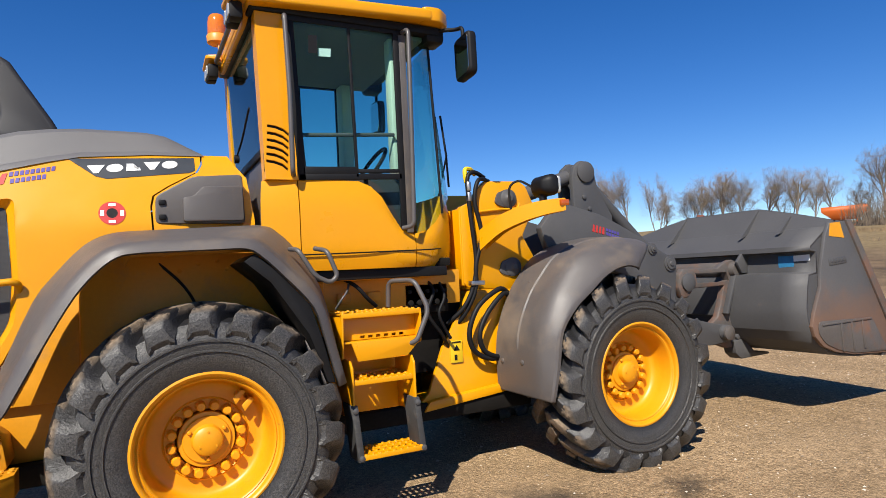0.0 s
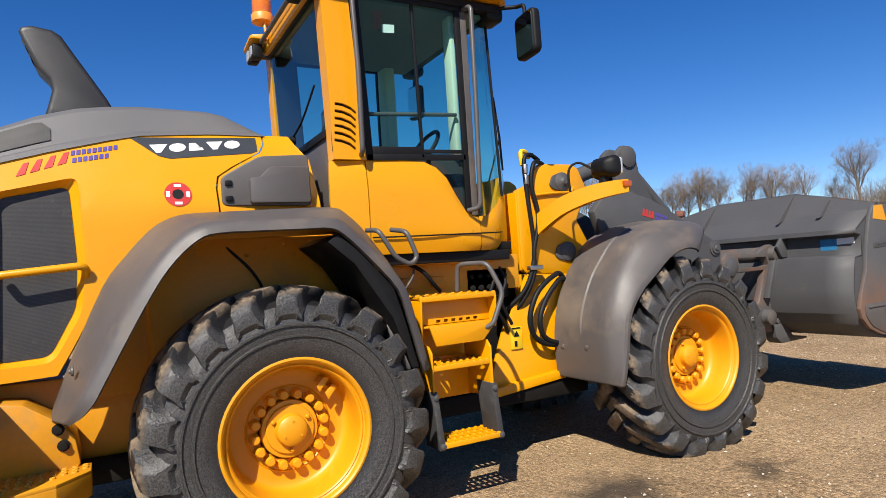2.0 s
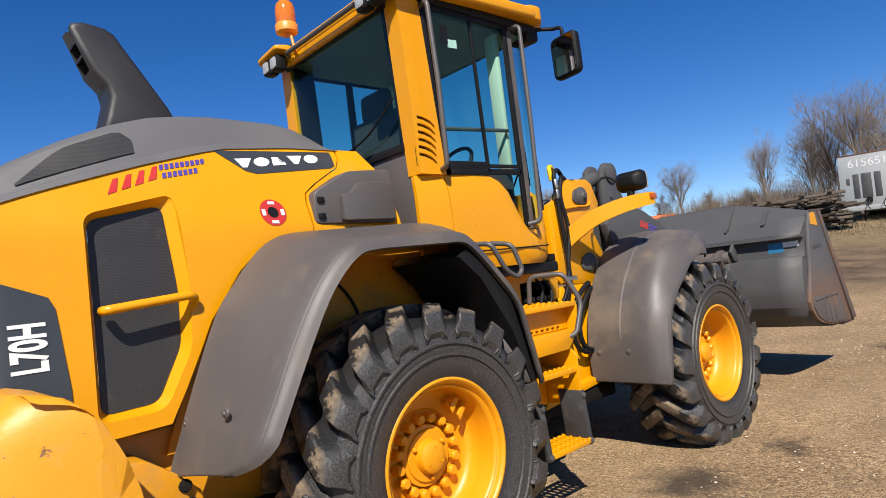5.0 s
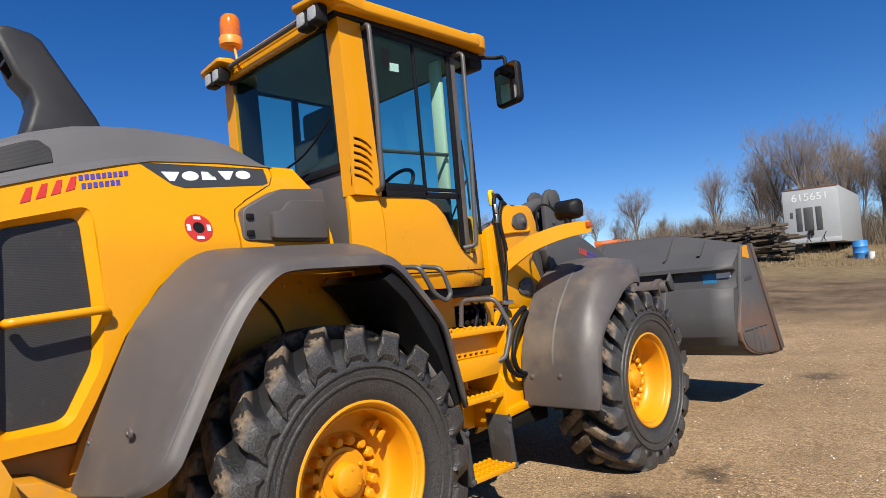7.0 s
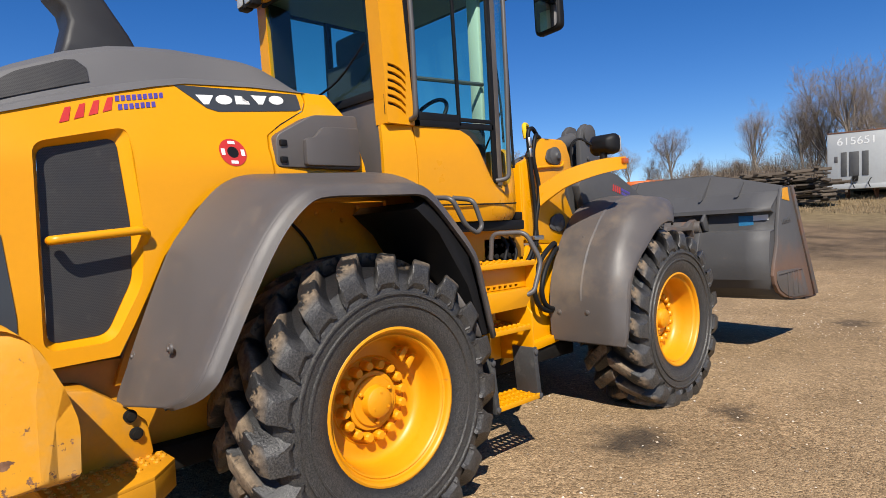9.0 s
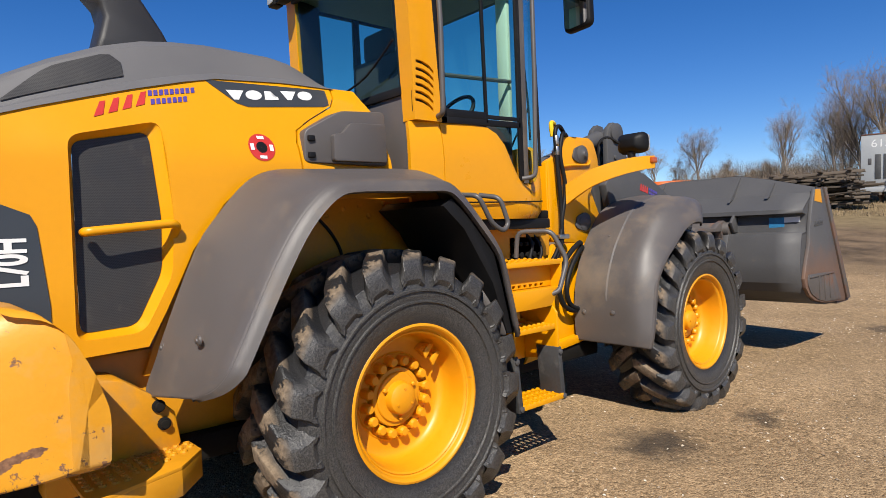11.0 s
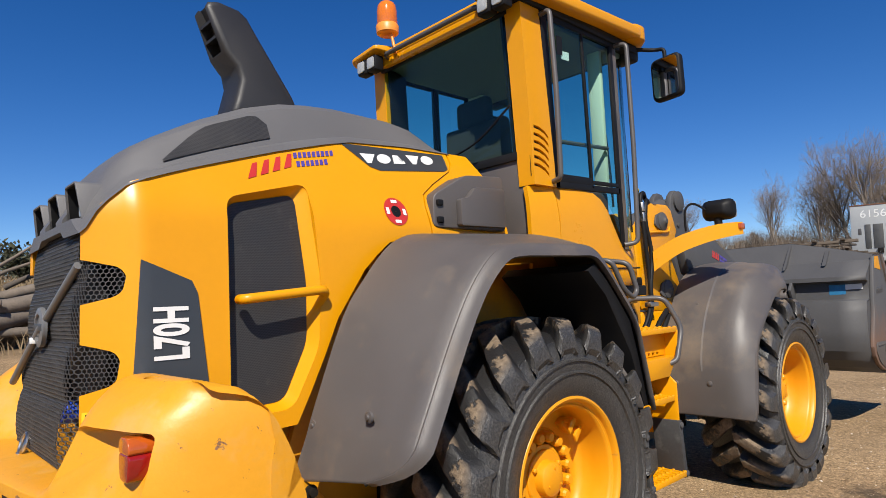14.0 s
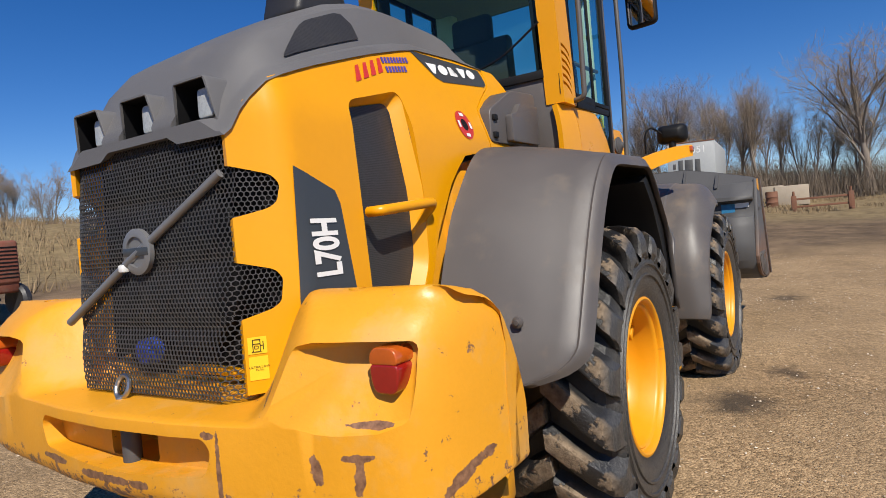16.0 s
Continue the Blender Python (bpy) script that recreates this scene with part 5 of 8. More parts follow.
def front_end():
    # tower plates
    plate = [(1.96, 1.42), (1.96, 2.01), (2.06, 2.05), (2.14, 2.17), (2.20, 2.22), (2.52, 2.225), (2.58, 2.19), (2.66, 2.02), (2.53, 1.78), (2.66, 1.55), (2.50, 1.34), (2.0, 1.38)]
    fr = prism(plate, 'y', -0.46, -0.40, 0.012)
    prism(plate, 'y', 0.40, 0.46, 0.012, bm=fr)
    box(1.95, 2.02, -0.45, 0.45, 1.40, 2.0, 0.01, bm=fr)
    # lower frame: slanted plates to the front axle
    low = [(1.55, 0.56), (1.62, 0.62), (1.75, 0.95), (2.0, 1.36), (2.9, 1.36), (3.4, 1.1), (3.4, 0.62), (2.35, 0.60), (1.75, 0.52)]
    prism(low, 'y', -0.46, -0.42, 0.01, bm=fr)
    prism(low, 'y', 0.42, 0.46, 0.01, bm=fr)
    box(2.2, 3.4, -0.44, 0.44, 0.62, 1.0, 0.02, bm=fr)
    box(2.88, 3.18, -0.75, 0.75, 0.50, 0.86, 0.06, bm=fr)
    prism([(1.55, 0.50), (2.4, 0.58), (2.4, 0.64), (1.6, 0.57)], 'y', -0.52, 0.52, 0.006, bm=fr)
    ff = part("front_frame", fr, YELLOW, loader, "yellow front frame with upright lift arm towers", smooth=35)
    for x, z, r in ((2.40, 2.08, 0.055), (2.41, 1.53, 0.055)):
        pn = lathe([(r + 0.02, 0.0), (r + 0.02, 0.018), (r, 0.03), (r * 0.6, 0.036), (r * 0.4, 0.05), (0, 0.052)], (x, -0.46, z), 'y', 20, flip=-1)
        prism(rounded([(x - 0.13, z - 0.03), (x - 0.10, z - 0.055), (x, z - 0.08), (x + 0.05, z), (x, z + 0.08), (x - 0.10, z + 0.045)], 0.02, 3), 'y', -0.475, -0.458, 0.004, bm=pn)
        part("pivot_pin", pn, STEEL, ff, "grey pivot pin cover")
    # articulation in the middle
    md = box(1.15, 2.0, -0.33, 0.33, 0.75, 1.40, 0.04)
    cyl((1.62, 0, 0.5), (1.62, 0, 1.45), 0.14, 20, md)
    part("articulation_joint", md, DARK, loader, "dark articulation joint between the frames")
    # lamp bracket (curved) and work light
    for s in (-1, 1):
        path = curve([(2.11, 0.52, 1.79), (2.16, 0.61, 1.85), (2.22, 0.71, 1.905), (2.33, 0.86, 1.955), (2.44, 0.96, 1.975), (2.535, 1.01, 1.98)], 4)
        rows = []
        for i, p in enumerate(path):
            t = i / (len(path) - 1)
            h = 0.125 - 0.065 * t
            q = Vector((p.x, s * p.y, p.z))
            d = path[min(i + 1, len(path) - 1)] - path[max(i - 1, 0)]
            sd = Vector((d.y, -d.x, 0)).normalized() * 0.045
            sd.y *= s
            rows.append([q + sd + Vector((0, 0, 0.03)), q - sd + Vector((0, 0, 0.03)), q - sd - Vector((0, 0, h)), q - sd * 0.8 - Vector((0, 0, h)), q - sd * 0.8 + Vector((0, 0, 0.022)), q + sd * 0.8 + Vector((0, 0, 0.022)), q + sd * 0.8 - Vector((0, 0, h)), q + sd - Vector((0, 0, h))])
        lbk = part("lamp_bracket", sheet(rows, closed_u=True), YELLOW, ff, "yellow curved lamp bracket")
        part("marker_light", box(2.475, 2.548, s * 1.0 - 0.055, s * 1.0 + 0.055, 1.955, 2.0, 0.006), TAIL_ORANGE, lbk, "orange marker light")
        hl = box(2.36, 2.50, s * 0.91 - 0.125, s * 0.91 + 0.125, 2.035, 2.195, 0.05, 4)
        for v in hl.verts:
            k = 1 - 0.30 * smooth_step(2.44, 2.36, v.co.x)
            v.co.z = 2.115 + (v.co.z - 2.115) * k
            v.co.y = s * 0.91 + (v.co.y - s * 0.91) * k
        cyl((2.42, s * 0.91, 1.96), (2.42, s * 0.91, 2.05), 0.03, 10, hl)
        head = part("headlight", hl, BLACK, lbk, "black boxy headlight")
        part("headlight_lens", box(2.475, 2.515, s * 0.91 - 0.112, s * 0.91 + 0.112, 2.05, 2.18, 0.02, 3), LENS, head, "clear wraparound lens")
        part("cable", tube(curve([(2.37, s * 0.84, 2.12), (2.30, s * 0.78, 2.17), (2.24, s * 0.74, 2.12), (2.25, s * 0.73, 1.96)], 5), 0.009, 6), BLACK, head)
        for k in range(7):
            a = 2 * math.pi * k / 6
            c = Vector((2.22, s * 0.757, 1.865)) + Vector((0.018 * math.cos(a), 0, 0.018 * math.sin(a))) * (k < 6)
            part("bracket_hole", cyl(c, c + Vector((0.004, -s * 0.006, 0)), 0.005, 8), BLACK, lbk)
    # front fenders
    outer = curve([(2.232, -1.125, 0.575), (2.245, -1.14, 0.66), (2.285, -1.14, 0.83), (2.335, -1.14, 1.07), (2.47, -1.14, 1.24), (2.61, -1.14, 1.345), (2.75, -1.14, 1.45), (2.88, -1.14, 1.51), (3.0, -1.14, 1.53), (3.10, -1.13, 1.515), (3.16, -1.10, 1.49)], 4)
    inner = curve([(2.205, -0.50, 0.585), (2.195, -0.50, 0.66), (2.19, -0.50, 0.86), (2.225, -0.50, 1.08), (2.32, -0.50, 1.30), (2.44, -0.50, 1.46), (2.58, -0.50, 1.60), (2.80, -0.50, 1.69), (3.05, -0.50, 1.735), (3.28, -0.50, 1.735), (3.42, -0.50, 1.70)], 4)
    n = len(outer)
    rows = []
    for i, (o, p) in enumerate(zip(outer, inner)):
        d = (outer[min(i + 1, n - 1)] - outer[max(i - 1, 0)]).normalized()
        nrm = Vector((-d.z, 0, d.x))
        row = [p + nrm * -0.04 + Vector((0, 0.0, 0)), p]
        for t, s_ in ((0.12, 0.02), (0.30, 0.05), (0.445, 0.07), (0.46, 0.075), (0.50, 0.085), (0.62, 0.11), (0.70, 0.14), (0.77, 0.19), (0.83, 0.28), (0.89, 0.46), (0.985, 0.93)):
            raised = 0.010 * smooth_step(0.93, 0.965, p.z) if t < 0.45 else 0.0
            q = Vector((p.x + (o.x - p.x) * s_, p.y + (o.y - p.y) * t, p.z + (o.z - p.z) * s_))
            row.append(q + nrm * raised)
        row += [o + nrm * -0.012, o + nrm * -0.035, o + nrm * -0.045 + Vector((0, 0.012, 0))]
        rows.append(row)
    b = sheet(rows)
    b2 = mirrored(b)
    for k, bb in enumerate((b, b2)):
        s = 1 if k == 0 else -1
        f = part("front_fender", bb, GREY, loader, "grey plastic front wheel fender", smooth=24, thick=0.012)
        for x, y, z in ((2.18, -0.844, 0.825), (2.175, -0.59, 0.816), (2.38, -0.707, 1.39), (2.55, -0.696, 1.55)):
            part("fender_bolt", lathe([(0.022, 0.0), (0.02, 0.008), (0.010, 0.012), (0, 0.016)], (x + 0.02, s * y, z), 'x', 12, flip=-1), GREY, f)
    # lift arm
    arm = [(2.68, 1.84), (2.80, 1.97), (2.99, 2.03), (3.33, 1.945), (3.53, 1.86), (3.80, 1.73), (4.0, 1.62), (4.12, 1.56), (4.20, 1.47), (4.16, 1.16), (4.30, 0.98), (4.62, 0.90), (4.80, 0.87), (4.86, 0.78), (4.80, 0.70), (4.58, 0.69), (4.2, 0.76), (3.98, 1.0), (3.9, 1.25), (3.6, 1.40), (3.1, 1.55), (2.75, 1.65)]
    b = prism(arm, 'y', -0.50, -0.42, 0.012)
    prism(arm, 'y', 0.42, 0.50, 0.012, bm=b)
    cyl((3.95, -0.45, 1.50), (3.95, 0.45, 1.50), 0.14, 20, b)
    la = part("lift_arm", b, STEEL, loader, "dark grey steel lift arm")
    for x, z, r in ((4.11, 1.49, 0.05), (4.77, 0.80, 0.05), (3.90, 1.63, 0.03)):
        part("arm_pin", lathe([(r + 0.02, 0.0), (r + 0.02, 0.012), (r, 0.014), (r, 0.024), (r * 0.5, 0.025), (r * 0.4, 0.034), (0, 0.035)], (x, -0.50, z), 'y', 20, flip=-1), STEEL, la)
    bell = [(3.40, 1.85), (3.40, 2.36), (3.43, 2.45), (3.51, 2.51), (3.60, 2.50), (3.66, 2.43), (3.70, 2.24), (3.86, 1.98), (3.86, 1.7), (3.46, 1.6)]
    b = prism(bell, 'y', -0.06, 0.0, 0.012)
    prism(bell, 'y', 0.12, 0.18, 0.012, bm=b)
    cyl((3.55, -0.08, 2.38), (3.55, 0.20, 2.38), 0.06, 20, b, 0.008)
    bc = part("bell_crank", b, STEEL, loader, "dark grey bell crank with pivot pin")
    part("bell_pin", lathe([(0.10, 0.0), (0.10, 0.02), (0.07, 0.03), (0.03, 0.036), (0, 0.038)], (3.55, -0.06, 2.40), 'y', 20, flip=-1), STEEL, bc)
    for x, z in ((3.52, 2.16), (3.58, 2.05)):
        part('bell_bolt', lathe([(0.022, 0.0), (0.022, 0.012), (0.012, 0.016), (0, 0.018)], (x, -0.06, z), 'y', 10, flip=-1), STEEL, bc)
    part("tilt_cylinder", cyl((2.25, 0.06, 1.95), (3.42, 0.06, 2.36), 0.07, 18), STEEL, loader, "grey tilt cylinder")
    part("tilt_link", cyl((3.68, 0.06, 2.30), (4.60, 0.06, 1.44), 0.06, 16), STEEL, loader, "grey tilt link rod")
    # quick coupler: top beam with the tilt pin, upright strut, lower pin and hook
    q = [(4.24, 1.26), (4.26, 1.38), (4.32, 1.435), (4.50, 1.43), (4.78, 1.42), (4.88, 1.47), (4.99, 1.50), (5.07, 1.47), (5.10, 1.38), (5.06, 1.26), (5.0, 1.05), (4.98, 0.92), (5.05, 0.78), (5.06, 0.70), (4.98, 0.64), (4.84, 0.64), (4.66, 0.70), (4.60, 0.80), (4.64, 0.89), (4.74, 0.95), (4.80, 1.08), (4.86, 1.25), (4.44, 1.24), (4.36, 1.16), (4.28, 1.16)]
    holes = [prism([(4.47, 1.385), (4.90, 1.38), (4.93, 1.30), (4.86, 1.285), (4.49, 1.29)], 'y', -0.8, 0.8), prism([(4.90, 1.22), (4.97, 1.20), (4.92, 1.0), (4.87, 1.0)], 'y', -0.8, 0.8)]
    cp = part("quick_coupler", cut(prism(q, 'y', -0.47, -0.40, 0.012), *[h.copy() for h in holes]), WORN, loader, "worn rusty quick coupler with hooks")
    part("coupler_plate", cut(prism(q, 'y', 0.40, 0.47, 0.012), *holes), WORN, cp)
    part("coupler_web", box(4.86, 4.92, -0.41, 0.41, 0.95, 1.26, 0.01), STEEL, cp)
    part("coupler_tube", cyl((5.0, -0.53, 1.40), (5.0, 0.53, 1.40), 0.075, 18, None, 0.01), WORN, cp)
    part("coupler_tube", cyl((4.78, -0.56, 0.80), (4.78, 0.56, 0.80), 0.075, 18, None, 0.01), STEEL, cp)
    for s in (-1, 1):
        part("coupler_pin", lathe([(0.085, 0.0), (0.085, 0.02), (0.06, 0.03), (0.035, 0.035), (0, 0.036)], (4.36, s * 0.47, 1.305), 'y', 18, flip=s), STEEL, cp)
        part("coupler_pin", lathe([(0.07, 0.0), (0.07, 0.02), (0.045, 0.03), (0.02, 0.035), (0, 0.036)], (4.76, s * 0.56, 0.80), 'y', 18, flip=s), WORN, cp)
        part("coupler_rib", prism([(4.80, 0.98), (4.96, 1.36), (4.985, 1.355), (4.83, 0.97)], 'y', min(s * 0.47, s * 0.53), max(s * 0.47, s * 0.53), 0.004), STEEL, cp)
        part("pin_bolt", cyl((4.98, s * 0.47, 0.74), (4.98, s * 0.50, 0.74), 0.03, 8, None, 0.004), STEEL, cp)
        part("bucket_hook", prism([(4.90, 0.70), (5.04, 0.72), (5.12, 0.66), (5.20, 0.575), (5.42, 0.55), (5.42, 0.53), (5.0, 0.52), (4.93, 0.58)], 'y', min(s * 0.50, s * 0.36), max(s * 0.50, s * 0.36), 0.01), STEEL, cp)
    # bucket
    prof = [(5.48, 1.79), (5.27, 1.735), (5.23, 1.70), (5.03, 1.575), (5.025, 1.555), (5.11, 1.545), (5.09, 1.34), (4.98, 1.325), (4.95, 1.22), (4.92, 1.05), (4.92, 0.95), (4.95, 0.84), (5.01, 0.75), (5.12, 0.675), (5.32, 0.61), (5.6, 0.575), (6.16, 0.555)]
    side = [(5.27, 1.79), (5.20, 1.68), (5.10, 1.38), (5.08, 1.22), (4.965, 1.0), (4.92, 0.88), (4.95, 0.79), (5.05, 0.70), (5.22, 0.635), (5.50, 0.585), (6.16, 0.545), (6.22, 0.585), (5.50, 1.80)]
    ys = [-1.25 + 2.5 * k / 10 for k in range(11)]
    bk = part("bucket", sheet([[(x, y, z) for y in ys] for x, z in prof]), STEEL, loader, "dark grey steel bucket with worn, rusty lower edges", smooth=16, thick=0.02)
    for s in (-1, 1):
        a, c = min(s * 1.25, s * 1.285), max(s * 1.25, s * 1.285)
        sp = part("bucket_side", prism(side, 'y', a, c, 0.006), STEEL_SIDE, bk, "grey bucket side plate, rusty towards the bottom")
        a, c = min(s * 1.285, s * 1.293), max(s * 1.285, s * 1.293)
        part("wear_plate", prism(rounded([(5.0, 0.92), (4.99, 0.82), (5.08, 0.72), (5.26, 0.65), (5.50, 0.60), (6.02, 0.575), (5.80, 0.90)], 0.04, 3), 'y', a, c, 0.003), WORN, sp, "rust-worn wear plate")
        for x in (5.30, 5.46, 5.62):
            part("weld_rib", prism([(x, 0.885), (x + 0.022, 0.885), (x + 0.045, 0.63), (x + 0.015, 0.63)], 'y', min(s * 1.29, s * 1.302), max(s * 1.29, s * 1.302), 0.003), WORN, sp)
        part("weld_rib", prism([(5.04, 0.895), (5.78, 0.90), (5.78, 0.885), (5.04, 0.88)], 'y', min(s * 1.29, s * 1.302), max(s * 1.29, s * 1.302), 0.003), WORN, sp)
        part("end_plate", prism(prof + [(6.13, 0.60)], 'y', min(s * 1.235, s * 1.249), max(s * 1.235, s * 1.249), 0), STEEL, bk)
        part("reflector_patch", prism([(5.245, 1.665), (5.275, 1.782), (5.42, 1.792), (5.47, 1.645)], 'y', min(s * 1.284, s * 1.288), max(s * 1.284, s * 1.288)), YELLOW, sp, "yellow reflective corner patch")
        part("cast_mark", prism(rounded([(5.22, 1.40), (5.21, 1.46), (5.47, 1.48), (5.48, 1.42)], 0.01, 2), 'y', min(s * 1.284, s * 1.29), max(s * 1.284, s * 1.29), 0.002), STEEL, sp)
        for k in range(5):
            part("cast_letter", box(5.245 + k * 0.045, 5.275 + k * 0.045, min(s * 1.289, s * 1.294), max(s * 1.289, s * 1.294), 1.425 + k * 0.003, 1.453 + k * 0.003, 0.002), STEEL, sp)
        part("side_edge", prism([(5.49, 1.81), (5.57, 1.81), (6.32, 0.565), (6.20, 0.56)], 'y', min(s * 1.23, s * 1.305), max(s * 1.23, s * 1.305), 0.006), WORN, bk)
    top = [(5.40, -1.25, 1.80), (5.44, -0.80, 1.915), (5.48, -0.45, 1.99), (5.48, 0.45, 1.99), (5.44, 0.80, 1.915), (5.40, 1.25, 1.80)]
    base = [(5.27, y, 1.735) for _, y, _ in top]
    part("spill_guard", sheet([base, top], 0.015), STEEL, bk, "peaked grey spill guard")
    part("guard_edge", tube(top, 0.014, 6), BLACK, bk)
    for y in (-0.46, 0.46):
        part("guard_rib", prism([(5.13, 1.69), (5.28, 1.745), (5.475, 1.985), (5.44, 1.985)], 'y', y - 0.012, y + 0.012), STEEL, bk)
    part("bucket_lug", prism([(5.17, 1.715), (5.29, 1.745), (5.415, 1.88), (5.37, 1.885)], 'y', -0.86, -0.825), STEEL, bk)
    for s in (-1, 1):
        part("hook_ear", prism([(4.93, 1.47), (5.02, 1.56), (5.10, 1.548), (5.10, 1.36), (5.0, 1.36)], 'y', s * 0.56 - 0.015, s * 0.56 + 0.015, 0.004), STEEL, bk)
    part("back_lip", prism([(5.04, 1.565), (5.04, 1.58), (5.10, 1.56), (5.10, 1.55)], 'y', -1.24, 1.24, 0.002), STEEL, bk)
    part("scrape_mark", prism([(4.915, 0.99), (4.914, 1.03), (4.918, 1.03), (4.919, 0.99)], 'y', -1.15, -0.55), WORN, bk, "rusty scrape along the bucket back")
    st = part("bucket_sticker", prism([(-0.90, 1.40), (-1.05, 1.405), (-1.05, 1.505), (-0.90, 1.505)], 'x', 5.080, 5.084), Mat("sticker_blue", (0.02, 0.16, 0.32), rough=0.5, vary=0.3, scale=30, grain=90).m, bk, "worn blue and white sticker")
    part("sticker_white", prism([(-1.05, 1.45), (-1.20, 1.455), (-1.20, 1.51), (-1.05, 1.505)], 'x', 5.080, 5.084), WHITE, st)
    part("cutting_edge", box(5.95, 6.36, -1.27, 1.27, 0.525, 0.555, 0.008), WORN, bk)
    # small decal on the lift arm: red and blue blocks
    for k in range(4):
        part("arm_decal", prism([(3.22 + k * 0.035, 1.80 - k * 0.008), (3.245 + k * 0.035, 1.795 - k * 0.008), (3.25 + k * 0.035, 1.855 - k * 0.008), (3.235 + k * 0.035, 1.86 - k * 0.008)], 'y', -0.503, -0.5005), RED, la)
    for j in range(2):
        for k in range(5):
            part("arm_decal", prism([(3.375 + k * 0.03, 1.80 - j * 0.035 - k * 0.008), (3.397 + k * 0.03, 1.795 - j * 0.035 - k * 0.008), (3.397 + k * 0.03, 1.82 - j * 0.035 - k * 0.008), (3.375 + k * 0.03, 1.825 - j * 0.035 - k * 0.008)], 'y', -0.503, -0.5005), BLUE, la)


front_end()


# ladder -----------------------------------------------------------------
def grated_tread(x0, x1, y0, y1, z):
    """An open tread: long bars and cross bars with raised, toothed edges."""
    ya, yb = min(y0, y1), max(y0, y1)
    b = box(x0, x1, ya, ya + 0.022, z - 0.03, z, 0.003)
    box(x0, x1, yb - 0.022, yb, z - 0.03, z, 0.003, bm=b)
    for k in range(2):
        c = ya + (yb - ya) * (k + 1) / 3
        box(x0 + 0.002, x1 - 0.002, c - 0.012, c + 0.012, z - 0.014, z - 0.002, 0.002, bm=b)
    n = 8
    for k in range(n + 1):
        c = x0 + 0.012 + (x1 - x0 - 0.024) * k / n
        box(c - 0.012, c + 0.012, ya + 0.003, yb - 0.003, z - 0.012, z - 0.001, 0.002, bm=b)
        for j in range(4):
            cy = ya + 0.011 + (yb - ya - 0.022) * j / 3
            lathe([(0.012, z - 0.002), (0.010, z + 0.005), (0.004, z + 0.006)], (c, cy, 0), 'z', 8, bm=b)
    return b


def ladder(s):
    y = lambda v: s * v

    def across(v, w):
        return min(y(v), y(w)), max(y(v), y(w))
    # upper step box: side cheeks, back wall, recessed front with a row of slots over a sloping lip
    b = prism([(y(0.72), 0.97), (y(1.05), 1.02), (y(1.07), 1.27), (y(0.72), 1.27)], 'x', 0.785, 0.797, 0.003)
    prism([(y(0.72), 1.0), (y(1.05), 1.08), (y(1.07), 1.27), (y(0.72), 1.27)], 'x', 1.297, 1.309, 0.003, bm=b)
    box(0.79, 1.305, *across(0.74, 0.72), 0.64, 1.28, 0.004, bm=b)
    lad = part("ladder", b, YELLOW, loader, "yellow access ladder with dimpled treads and rubber hung lower step")
    slots = [box(0.925 + k * 0.052, 0.955 + k * 0.052, *across(0.9, 1.1), 1.128, 1.145, 0.0) for k in range(6)]
    part("riser", cut(box(0.797, 1.297, *across(0.985, 0.97), 1.12, 1.265, 0.002), *slots), YELLOW, lad)
    part("front_lip", prism([(0.845, 1.115), (1.297, 1.115), (1.285, 1.075), (1.21, 1.0), (0.885, 0.995)], 'y', *across(1.035, 1.048), 0.004), YELLOW, lad, "yellow front lip of the step box")
    part("lip_shelf", box(0.797, 1.297, *across(0.97, 1.04), 1.105, 1.117, 0.002), YELLOW, lad)
    for x in (0.832, 1.236):
        part("step_cheek", prism([(y(0.76), 0.64), (y(1.03), 0.66), (y(1.07), 0.72), (y(1.07), 0.96), (y(1.03), 1.0), (y(0.76), 1.02)], 'x', x, x + 0.014, 0.004), YELLOW, lad)
    part("kick_plate", box(0.85, 1.235, *across(0.80, 0.79), 0.64, 0.90, 0.003), YELLOW, lad)
    for x0, x1, ya, yb, z in ((0.785, 1.309, 0.76, 1.065, 1.29), (0.848, 1.234, 0.80, 1.06, 0.885), (0.888, 1.275, 0.86, 1.08, 0.44)):
        t = grated_tread(x0, x1, y(ya), y(yb), z)
        if z > 1.2:
            box(x0 + 0.01, x1 - 0.01, *across(ya + 0.01, yb - 0.01), z - 0.016, z - 0.004, 0.0, bm=t)
        part("tread", t, YELLOW, lad, "yellow dimpled tread")
    for x in (0.842, 1.248):
        strap = prism([(x - 0.022, 0.74), (x + 0.018, 0.74), (x + 0.052, 0.40), (x + 0.012, 0.40)], 'y', *across(0.90, 1.075), 0.006)
        st = part("rubber_strap", strap, STRAP, lad, "worn grey-black rubber strap")
        for z in (0.71, 0.425):
            part("strap_bolt", lathe([(0.018, 0.0), (0.018, 0.008), (0.010, 0.010), (0.0, 0.016)], (x + (0.74 - z) * 0.1, y(1.075), z), 'y', 10, flip=s), STEEL, st)
    rail = bent([(1.20, y(0.78), 1.30), (1.20, y(0.80), 1.47), (1.30, y(1.0), 1.47), (1.36, y(1.07), 1.28), (1.27, y(1.07), 1.09), (1.23, y(1.03), 1.07)], 0.016, 0.05)
    part("ladder_rail", rail, RAIL, lad, "grey tubular rail")
    # rail at the fender
    part("fender_rail", bent([(0.51, y(1.00), 1.69), (0.53, y(1.12), 1.68), (0.62, y(1.13), 1.525), (0.71, y(1.13), 1.48), (0.755, y(1.13), 1.52), (0.70, y(1.12), 1.67), (0.66, y(1.00), 1.69)], 0.014, 0.04), RAIL, lad)


